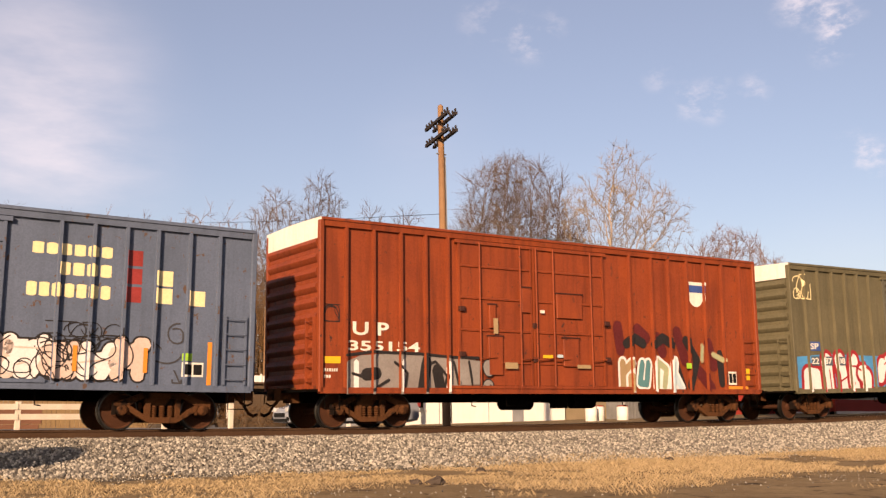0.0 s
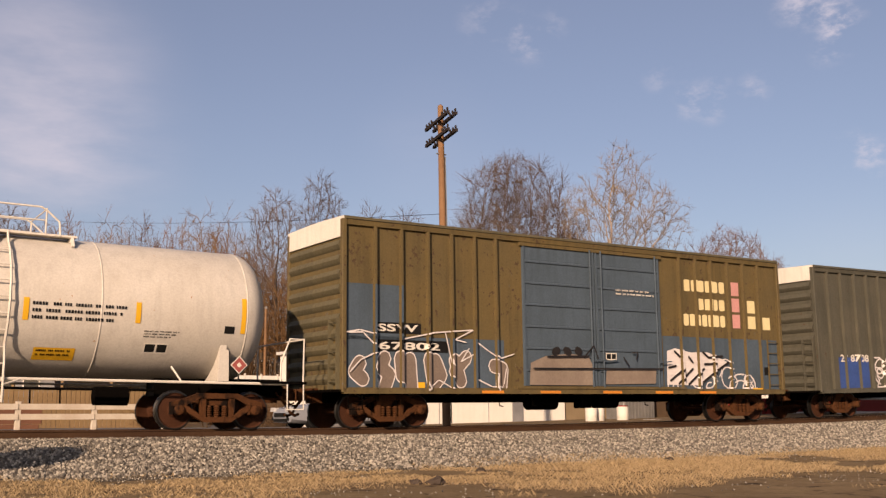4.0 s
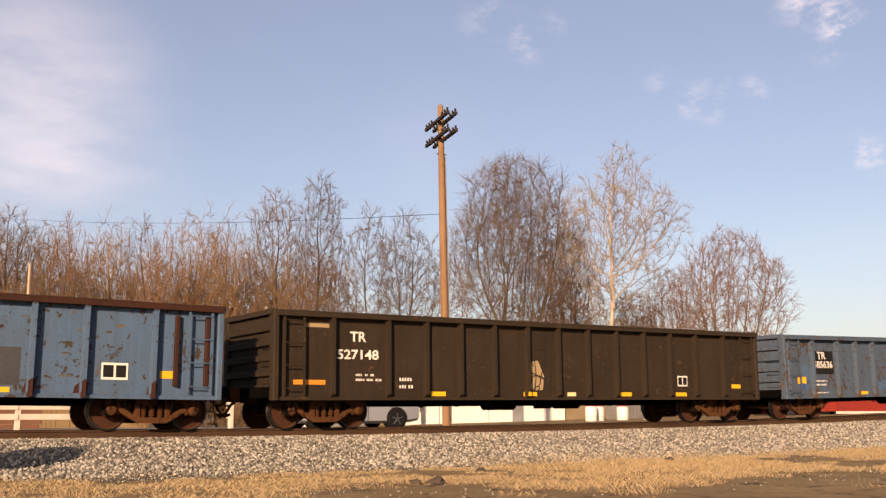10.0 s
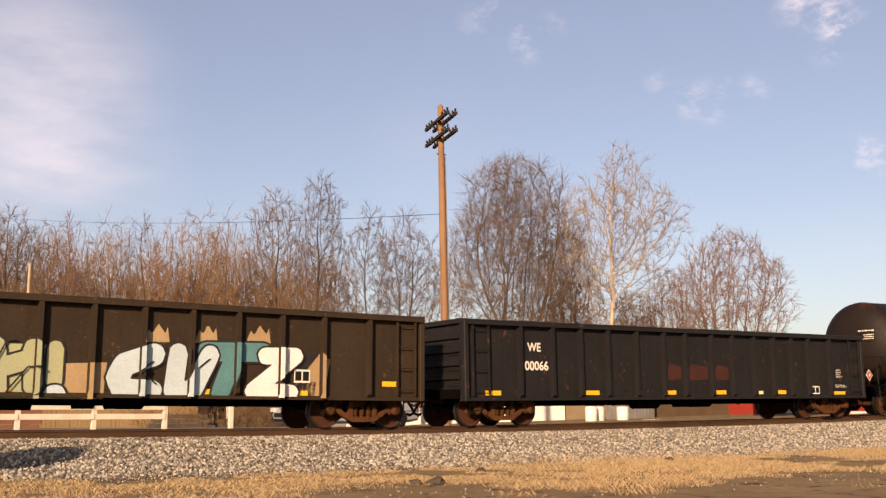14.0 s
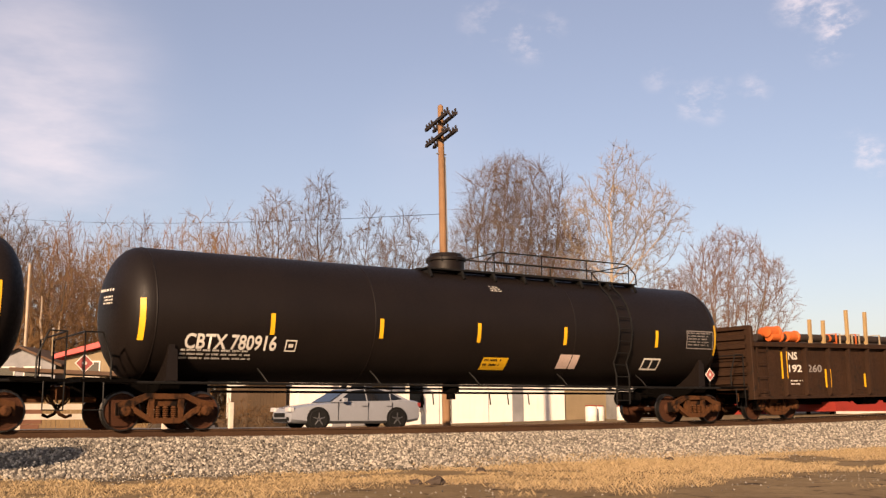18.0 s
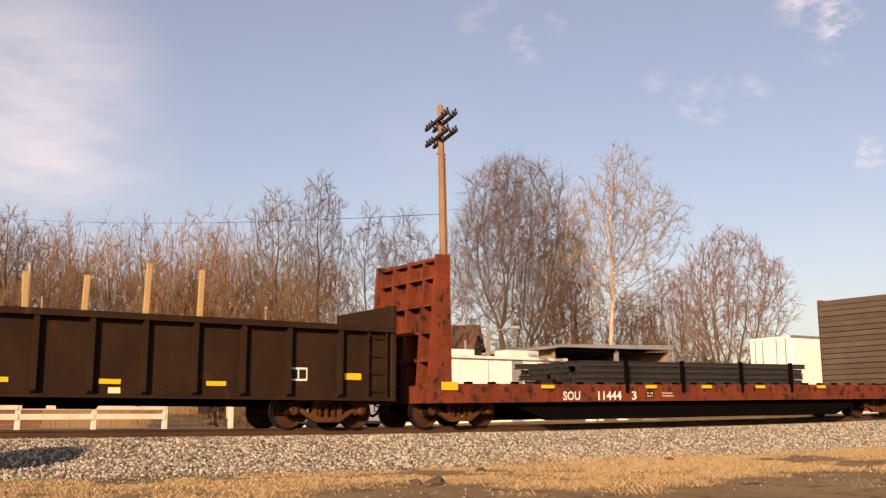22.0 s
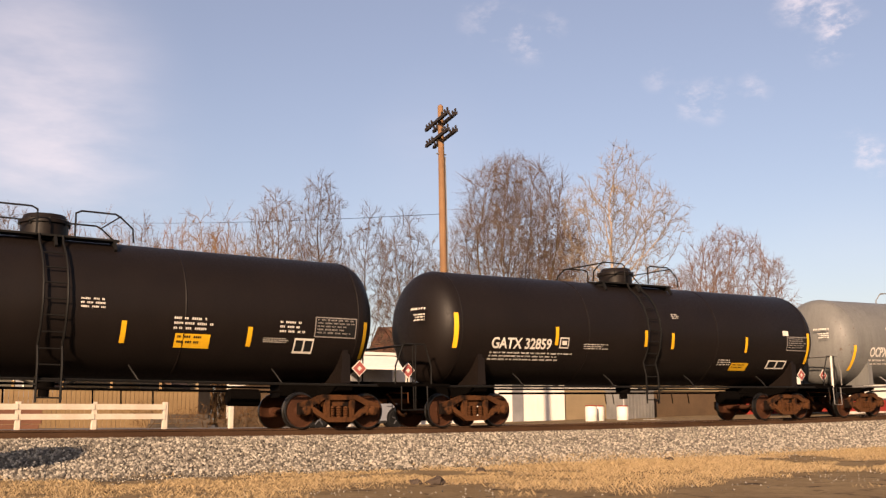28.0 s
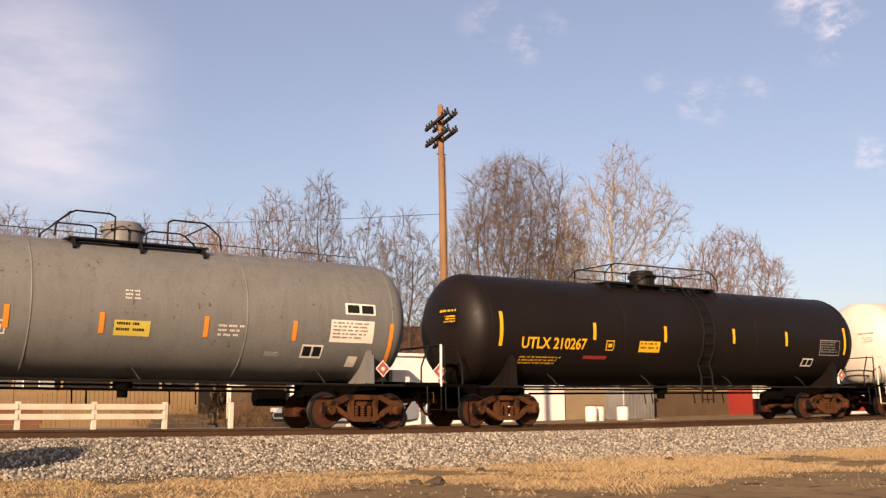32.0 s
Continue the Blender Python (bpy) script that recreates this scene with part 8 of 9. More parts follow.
    tank_car(399.80, 8.42, 6.75, "black tank car with yellow lettering", "tankblack", dict(text="UTLX 210267", at=(-6.5, -4.23, 2.03, 2.34), ink="yellow", extra=(("gauge", -3.51, -3.21, 2.03, 2.31), ("yellow", -2.24, -1.41, 2.01, 2.32), ("table", 5.93, 6.98, 2.06, 2.56), ("panel", 5.17, 5.71, 1.7, 1.95), ("placard", 7.26, 7.68, 1.32, 1.7), ("redmark", -4.26, -3.39, 1.79, 1.88), ("print", -6.47, -4.82, 1.6, 1.83))), dome=(-0.59, 0.39), platform=(-2.89, 1.79), railing=(-2.6, 1.6), ladder_x=0.5, stripe_xs=((-7.2, 2.08, 2.97), (-3.97, 2.31, 2.78), (-1.22, 2.31, 2.77), (1.73, 2.34, 2.79), (4.22, 2.32, 2.77), (7.24, 2.1, 2.99)))
    tank_car(415.65, 6.2, 4.75, "cream-white tank car with pale railings", "tankwhite", dict(), "whitepaint", dome=(-1.08, 0.31), platform=(-1.63, 1.6), railing=(-0.3, 0.95), ladder_x=0.0, stripe_xs=((-4.9, 1.9, 2.85), (-2.1, 2.15, 2.65), (0.4, 2.15, 2.65), (2.6, 2.15, 2.65)))
# ---------------------------------------------------------------- trees and brush


def twig_tube(v, f, p, q, r0, r1, n=3):
    d = (q - p).normalized()
    u = d.orthogonal().normalized()
    w = d.cross(u)
    k = len(v)
    for c, r in ((p, r0), (q, r1)):
        for i in range(n):
            a = 2 * pi * i / n
            v.append(tuple(c + (u * cos(a) + w * sin(a)) * r))
    f.extend((k + i, k + (i + 1) % n, k + n + (i + 1) % n, k + n + i) for i in range(n))


def crown_points(rng, profile, count, shift, lumps):
    """Points spread through a crown whose half-width at each height is given by profile; lumps make its outline uneven."""
    zs, rs = [p[0] for p in profile], [p[1] for p in profile]
    wide = max(rs)
    kept = []
    while len(kept) < count:
        x, y, z = rng.uniform(-wide, wide), rng.uniform(-wide, wide), rng.uniform(zs[0], zs[-1])
        edge = np.interp(z, zs, rs) * (0.85 + lumps * noise.noise((x * 0.55 + 9.1, y * 0.55, z * 0.45 + rng.uniform(-0.05, 0.05))))
        far = math.hypot(x, y) / max(edge, 0.05)
        if far < 1 and rng.rand() < 0.35 + 0.65 * far:
            lean = (z - zs[0]) / (zs[-1] - zs[0])
            kept.append((x + shift[0] * min(1.0, 2 * lean), y + shift[1] * min(1.0, 2 * lean), z))
    return np.array(kept)


def grow_tree(key, seed, stems, profile, bark, twig, count=900, step=0.42, shift=(0, 0), lumps=0.5, sprays=3, spray=0.75, tip=0.013, power=2.35, reach=4.0, wander=0.1, limb=0.045):
    """A bare tree grown branch by branch into the space of its crown; stems are (foot, foot, head, head, height) of the trunks."""
    rng = np.random.RandomState(seed)
    goal = crown_points(rng, profile, count, shift, lumps)
    place, parent = [], []
    for fx, fy, hx, hy, h in stems:
        last = -1
        n = max(3, int(h / step))
        bx, by = rng.uniform(-0.03, 0.03, 2) * h
        for i in range(n + 1):
            u = i / n
            place.append((fx + (hx - fx) * u ** 1.25 + bx * sin(pi * u), fy + (hy - fy) * u ** 1.25 + by * sin(pi * u * 1.4), -0.3 + (h + 0.3) * u))
            parent.append(last)
            last = len(place) - 1
    pos = np.array(place)
    way = [np.array((0.0, 0.0, 1.0)) for _ in place]
    for i in range(len(place)):
        if parent[i] >= 0:
            way[i] = (pos[i] - pos[parent[i]]) / np.linalg.norm(pos[i] - pos[parent[i]])
    gap = np.linalg.norm(goal[:, None, :] - pos[None], axis=2)
    near, dist = gap.argmin(1), gap.min(1)
    kill = step * 1.25
    seen = set()
    for _ in range(140):
        live = dist < reach
        if not live.any():
            break
        pull = {}
        for g in np.nonzero(live)[0]:
            d = goal[g] - pos[near[g]]
            pull.setdefault(int(near[g]), []).append(d / (np.linalg.norm(d) + 1e-6))
        fresh = []
        for k, ds in pull.items():
            d = np.sum(ds, 0)
            d = d / (np.linalg.norm(d) + 1e-6) + way[k] * 0.75 + rng.normal(0, wander, 3) + (0, 0, 0.08)
            d /= np.linalg.norm(d) + 1e-6
            q = pos[k] + d * step * rng.uniform(0.8, 1.15)
            tag = (k, round(q[0] * 4), round(q[1] * 4), round(q[2] * 4))
            if tag in seen:
                continue
            seen.add(tag)
            fresh.append((q, k))
            way.append(d)
        if not fresh:
            break
        base = len(pos)
        pos = np.vstack([pos, [q for q, _ in fresh]])
        parent += [k for _, k in fresh]
        gap = np.linalg.norm(goal[:, None, :] - pos[None, base:], axis=2)
        m, i = gap.min(1), gap.argmin(1)
        closer = m < dist
        near[closer], dist[closer] = base + i[closer], m[closer]
        keep = dist > kill
        goal, near, dist = goal[keep], near[keep], dist[keep]
        if not len(goal) or len(pos) > 5 * count:
            break
    heavy = np.zeros(len(pos))
    kids = np.zeros(len(pos), int)
    for i in range(len(pos) - 1, -1, -1):
        heavy[i] = max(heavy[i], tip ** power)
        if parent[i] >= 0:
            heavy[parent[i]] += heavy[i]
            kids[parent[i]] += 1
    r = heavy ** (1 / power)
    limbs, twigs = ([], []), ([], [])
    vec = [Vector(p) for p in pos]
    for i in range(len(pos)):
        if parent[i] >= 0:
            k = parent[i]
            twig_tube(*(limbs if r[i] > limb else twigs), vec[k], vec[i], min(r[k], r[i] * 1.25), r[i], 6 if r[i] > 0.1 else 5 if r[i] > limb else 3)
            if r[i] < limb * 0.8:
                d = (vec[i] - vec[k]).normalized()
                for _ in range(sprays if not kids[i] else rng.randint(1, max(3, sprays - 1))):
                    e = (d * 1.1 + Vector(rng.normal(0, 0.5, 3)) + Vector((0, 0, 0.25))).normalized()
                    twig_tube(*twigs, vec[i], vec[i] + e * spray * rng.uniform(0.5, 1.3), tip * 0.8, tip * 0.45)
    made = []
    for nm, (v, f), mat in (("trunk", limbs, bark), ("crown", twigs, twig)):
        me = bpy.data.meshes.new(nm + "_" + key)
        me.from_pydata(v, [], f)
        me.materials.append(M[mat])
        made.append(me)
    TREES[key] = (made, profile[-1][0], 2 * max(p[1] for p in profile))


TREES = {}


def fan(n, foot, head, height, seed):
    """Stems that spread from one stool."""
    rng = random.Random(seed)
    return [(foot * cos(6.28 * k / n), foot * sin(6.28 * k / n), head * rng.uniform(0.5, 1.1) * cos(6.28 * k / n), head * rng.uniform(0.5, 1.1) * sin(6.28 * k / n), height * rng.uniform(0.75, 1.15)) for k in range(n)]


def tree_kinds():
    one = lambda h, lean=0.0: [(0, 0, lean, 0, h)]
    # the trees that stand out one by one
    grow_tree("vase", 41, fan(11, 0.6, 1.6, 6.0, 1), [(4.0, 2.2), (8, 4.4), (12, 5.3), (15, 5.3), (18, 4.5), (20.2, 2.8), (21.2, 1.0)], "bark", "twig_grey", 5200, 0.36, lumps=0.6, sprays=7, spray=1.15, tip=0.0125)
    grow_tree("sycamore", 42, one(9.0, 0.2), [(6.2, 1.2), (9, 2.8), (12, 3.8), (14.5, 4.6), (16.5, 4.0), (18, 2.6), (20.2, 1.2)], "bark_pale", "twig_pale", 2100, 0.42, shift=(1.1, 0), lumps=0.9, sprays=7, spray=0.7, wander=0.3, limb=0.04)
    grow_tree("redbud", 43, fan(8, 0.3, 1.7, 3.2, 2), [(2.2, 2.2), (5, 4.0), (8, 4.5), (10.4, 4.0), (12.4, 2.6), (13.4, 0.9)], "bark", "twig", 2700, 0.36, lumps=0.75, sprays=7, spray=0.7)
    grow_tree("ash", 44, one(10.0, -0.5), [(8, 1.0), (11, 2.1), (15, 2.6), (18, 2.1), (20.2, 0.8)], "bark_dark", "twig_grey", 1800, 0.38, shift=(-0.4, 0), lumps=0.6, sprays=7, spray=0.75)
    grow_tree("elm", 45, [(0, 0, 0.7, 0.2, 7.0), (0.1, 0, -1.2, 0.2, 6.0), (0, 0.1, 0.1, -0.8, 8.0)], [(5, 1.5), (9, 2.7), (14, 2.9), (16.5, 2.0), (18, 0.7)], "bark_dark", "twig_grey", 1100, 0.42, lumps=0.9, sprays=7, spray=0.8, wander=0.16)
    # the wood behind
    grow_tree("oak", 46, one(6.5, 0.3), [(4, 1.4), (8, 2.9), (12, 3.3), (15, 2.5), (17.2, 0.9)], "bark", "twig_tan", 1000, 0.46, lumps=0.6, sprays=4, spray=0.9, tip=0.016, limb=0.055)
    grow_tree("hickory", 47, one(8.0, -0.4), [(5, 1.0), (10, 2.4), (14, 2.5), (17.2, 0.8)], "bark_dark", "twig", 760, 0.46, lumps=0.6, sprays=4, spray=0.9, tip=0.016, limb=0.055)
    grow_tree("birch", 48, [(0, 0, 0.8, 0, 8.0), (0.2, 0, -0.6, 0.2, 8.5)], [(6, 1.2), (10, 2.2), (13, 2.3), (16, 0.7)], "bark_pale", "twig_tan", 600, 0.46, lumps=0.6, sprays=3, spray=0.85, tip=0.015)
    grow_tree("thin", 49, one(7.0, 0.3), [(2, 0.8), (8, 1.9), (11, 2.0), (14.2, 0.7)], "bark", "twig_tan", 420, 0.46, lumps=0.6, sprays=4, spray=0.9, tip=0.018, limb=0.055)
    grow_tree("brush", 50, fan(7, 0.3, 0.9, 1.6, 3), [(0.5, 1.4), (2.5, 2.1), (5, 2.2), (7, 1.4), (8.6, 0.5)], "bark", "brush", 420, 0.46, lumps=0.9, sprays=3, spray=0.85, tip=0.018, limb=0.04)


def tree(kind, side, ahead, height=None, width=None, turn=None, label=""):
    p = out(side, ahead)
    words = {"vase": "large bare grey tree with a fan of many stems", "sycamore": "bare sycamore with pale bark and cream twigs", "redbud": "bare multi-stemmed tree with reddish twigs", "ash": "tall bare grey tree with an upright crown", "elm": "bare grey tree with leaning stems",
             "oak": "bare brown tree with a wide tan crown", "hickory": "bare dark-barked tree with reddish twigs", "birch": "bare twin-stemmed tree with pale bark", "thin": "slender bare tree with tan twigs", "brush": "tangled leafless brown bush"}[kind]
    made, tall, wide = TREES[kind]
    turn = -32.724 if turn is None else turn
    t = thing("bush" if kind == "brush" else "tree", label or words, "bush" if kind == "brush" else "tree", "bushes at the wood's edge" if kind == "brush" else "bare trees behind the track", (p.x, p.y, ground_z(p.x, p.y)), turn)
    w = (width or wide) / wide
    for nm, me in zip(("trunk", "crown"), made):
        o = part(nm, me, None, t)
        o.scale = (w, w, (height or tall) / tall)
    return t


def build_trees():
    tree_kinds()
    rng = random.Random(21)
    for kind, s, a, h, w, turn in (
            ("vase", 6.0, 82, 20.7, 10.8, None), ("sycamore", 12.3, 76, 19.8, 8.8, None), ("redbud", 20.6, 74, 13.2, 8.6, None), ("redbud", 17.2, 77, 10.8, 5.0, 80), ("redbud", 9.8, 84, 15.0, 6.4, 200),
            ("hickory", 10.9, 84, 14.5, 4.4, 30), ("redbud", 14.6, 80, 9.5, 5.5, 300),
            ("ash", -10.0, 86, 20.4, 4.9, None), ("ash", -14.4, 86, 19.2, 5.3, 140), ("elm", -6.4, 86, 18.0, 4.4, None), ("elm", -2.7, 88, 17.9, 5.6, 160), ("elm", -4.2, 92, 16.5, 4.6, 70), ("elm", 0.6, 90, 15.5, 5.0, 250),
            ("oak", -17.8, 84, 17.2, 5.2, 30), ("oak", -20.0, 84, 17.6, 5.6, 130), ("hickory", -21.9, 82, 16.0, 4.4, 10), ("birch", -29.8, 78, 14.0, 5.0, None),
            ("hickory", -24.6, 84, 16.9, 4.6, 200), ("oak", -27.4, 84, 16.9, 5.4, 10), ("hickory", -29.9, 82, 16.6, 4.6, 44), ("oak", -31.8, 84, 16.9, 5.4, 140), ("ash", -34.6, 82, 17.2, 6.0, 280), ("oak", -37.0, 82, 17.0, 6.0, 20), ("ash", -39.6, 82, 16.8, 6.0, 75)):
        tree(kind, s, a, h, w, turn)
    for i in range(62):
        s = -41 + i * 0.535 + rng.uniform(-0.4, 0.4)
        a = rng.uniform(84, 106)
        tree(rng.choice(("thin", "hickory", "oak", "thin")), s * a / 80, a, rng.uniform(12.0, 15.8) * a / 84, rng.uniform(4.0, 6.0), rng.uniform(0, 360))
    for i in range(84):
        s = -41 + i * 0.41 + rng.uniform(-0.4, 0.4)
        a = rng.uniform(76, 90)
        h = rng.uniform(6.5, 12.0) * (0.7 if s > -9 else 1.0)
        tree("brush", s * a / 80, a, h, h * rng.uniform(0.45, 0.65), rng.uniform(0, 360))
    for i in range(32):
        s = -10 + i * 1.15 + rng.uniform(-0.4, 0.4)
        a = rng.uniform(88, 118)
        h = rng.uniform(5.0, 8.0)
        tree("brush", s * a / 90, a, h, h * 0.7, rng.uniform(0, 360))
    for s, a, h in ((9.6, 84, 11.5), (10.6, 86, 10.0), (14.0, 86, 11.0), (15.3, 84, 10.0), (16.6, 86, 8.5), (19.0, 78, 8.5)):
        tree("brush", s, a, h, h * 0.6, rng.uniform(0, 360))
    for x, y, h in ((15.6, 19.5, 1.1), (16.8, 19.2, 0.9), (18.2, 19.6, 1.0), (13.2, 20.0, 1.2), (19.3, 20.4, 1.1), (17.5, 20.8, 1.3), (14.4, 19.0, 0.9)):
        t = tree("brush", 0, 40, h, h * 1.6, x * 90)
        t.location = (x, y, -0.13)


# ---------------------------------------------------------------- pole, lamps and wires


def build_poles():
    p = out(0.1, 37)
    t = thing("utility_pole", "weathered brown timber utility pole with double crossarms", "utility pole", at=(p.x, p.y, ground_z(p.x, p.y)))
    part("pole", Form().lathe([(0.15, -0.3), (0.145, 3.0), (0.13, 7.0), (0.105, 11.3), (0.1, 11.72), (0.02, 11.78)], "z", n=14), M["polewood"], t)
    t.rotation_euler = (0, radians(-1.0), radians(0))
    arm = Form().box(-0.05, 0.05, -1.3, 1.3, -0.055, 0.055).mesh("crossarm", M["armwood"])
    pin = Form().lathe([(0.02, 0.05), (0.02, 0.09), (0.04, 0.1), (0.045, 0.16), (0.02, 0.2)], "z", n=8).mesh("insulator", M["armwood"])
    for z in (11.12, 10.5):
        for x in (-0.17, 0.17):
            a = part("crossarm", arm, None, t, at=(x, 0, z))
            a.rotation_euler = (0, 0, radians(-14))
            for y in (-1.2, -0.9, -0.6, 0.6, 0.9, 1.2):
                part("insulator", pin, None, a, at=(0, y, 0))
    part("ground_wire", Form().rod([(0.17, -0.06, 0.2), (0.16, -0.06, 5.0), (0.13, -0.05, 9.8)], 0.025), M["galv"], t)
    part("guy_bolt", Form().tube((-0.2, 0, 9.9), (0.2, 0, 9.9), 0.03), M["galv"], t)
    lp = out(2.87, 66)
    t = thing("street_lamp", "slim pale street lamp with a curved arm", "street lamp", at=(lp.x, lp.y, -0.18), turn=-32.7)
    part("lamp_post", Form().tube((0, 0, 0), (0, 0, 5.75), 0.11, 0.09), M["walltan"], t)
    part("lamp_arm", Form().rod([(0, 0, 5.5), (0.5, 0, 5.9), (1.5, 0, 6.1)], 0.045), M["galv"], t)
    part("lamp_head", Form().box(1.35, 2.0, -0.14, 0.14, 6.02, 6.17, 0.05), M["galv"], t)
    for side, ahead, h, r, mat in ((-26.55, 66, 10.4, 0.1, "bark_pale"), (-24.8, 66, 6.2, 0.07, "walltan"), (-21.2, 71, 5.6, 0.07, "walltan"), (15.6, 72, 6.9, 0.07, "galv"), (-12.0, 70, 7.9, 0.1, "polewood")):
        q = out(side, ahead)
        t = thing("small_pole", "thin pale pole behind the lot", "pole", "thin poles behind the track", (q.x, q.y, -0.25))
        part("pole", Form().tube((0, 0, 0), (0, 0, h), r, r * 0.8), M[mat], t)
        part("pole_cap", Form().lathe([(r * 1.2, h - 0.05), (r * 1.2, h + 0.05), (0.01, h + 0.09)], "z", n=8), M["galv"], t)
    q0, q1 = out(-38, 80, 16.3), out(0.1, 37, 7.55)
    f = Form()
    pts = [q0.lerp(q1, i / 20) - Vector((0, 0, 0.55 * 4 * (i / 20) * (1 - i / 20))) for i in range(21)]
    f.rod(pts, 0.011, 4)
    tagged(new("overhead_wire", f.mesh("overhead_wire", M["black"])), "thin dark overhead wire across the trees", "wire", kind="structure")


# ---------------------------------------------------------------- fence, buildings and lot


def build_lot():
    f = Form()
    f.prism([(-30, 7.5), (95, 7.5), (95, 40), (-30, 40)], "z", -0.3, -0.13)
    tagged(new("parking_lot", f.mesh("parking_lot", M["asphalt"])), "pale worn asphalt lot behind the track", "pavement", kind="structure")
    fence = thing("board_fence", "white two-rail timber fence along the lot", "fence", at=(0, 15.4, -0.13))
    post = Form().box(-0.09, 0.09, -0.09, 0.09, 0, 1.0, 0.015).mesh("post", M["fencepaint"])
    board = Form().box(0.02, 2.58, -0.13, -0.09, -0.1, 0.1).mesh("board", M["fencepaint"])
    for i in range(8):
        x = 15.1 - i * 2.6
        part("post", post, None, fence, at=(x, 0, 0))
        if i > 1:
            for z in (0.47, 0.82):
                part("board", board, None, fence, at=(x, 0, z))
    wood = thing("timber_screen", "tan vertical board screen fence", "fence", at=(0, 24.5, -0.18))
    slat = Form().box(0.01, 0.19, -0.02, 0.02, 0, 1.75, 0.006).mesh("slat", M["timber"])
    rng = random.Random(31)
    for i in range(70):
        s = part("slat", slat, None, wood, at=(3.0 + i * 0.2, 0, rng.uniform(-0.05, 0.05)))
    for z in (0.4, 1.3):
        part("screen_rail", Form().box(3.0, 17.0, 0.02, 0.08, z, z + 0.1), M["timber"], wood)
    for x0, n, mat in ((7.0, 4, "brick"), (14.2, 3, "boards"), (17.3, 2, "wallbrown"), (20.0, 1, "boards")):
        for k in range(n):
            t = thing("lumber_stack", "brown stacked lumber beside the screen fence", "lumber", "lumber stacks by the lot", (x0 + 0.1 * (k % 2), 22.5, -0.13 + k * 0.2))
            part("lumber_layer", Form().box(0, 2.4, -0.5, 0.5, 0, 0.18, 0.02), M[mat], t)


def window(parent, x, y, z, w, h, glass="tint", trim="whitepaint"):
    fr = part("window", Form().box(x - w / 2 - 0.08, x + w / 2 + 0.08, y - 0.05, y + 0.05, z - 0.08, z + h + 0.08), M[trim], parent)
    part("pane", Form().box(x - w / 2, x + w / 2, y - 0.07, y - 0.045, z, z + h), M[glass], fr)
    part("sill", Form().box(x - w / 2 - 0.12, x + w / 2 + 0.12, y - 0.12, y, z - 0.13, z - 0.06), M[trim], fr)


def build_white_building():
    x0, x1, y, h = 20.4, 36.0, 20.6, 3.4
    b = thing("commercial_building", "long low white commercial building with a flat roof", "building", at=(0, y, -0.16))
    part("wall", Form().box(x0, x1, 0, 2.2, 0, h), M["wallwhite"], b, "white painted front wall")
    part("roof", Form().box(x0 - 0.15, x1 + 0.15, -0.15, 2.35, h, h + 0.14), M["roofwhite"], b)
    part("wall_panel", Form().box(32.5, 33.2, -0.04, 0, 0, h - 0.02), M["wallgrey"], b)
    for x in (24.2, 28.0, 31.0):
        part("wall_seam", Form().box(x - 0.015, x + 0.015, -0.012, 0.0, 0, h), M["wallgrey"], b)
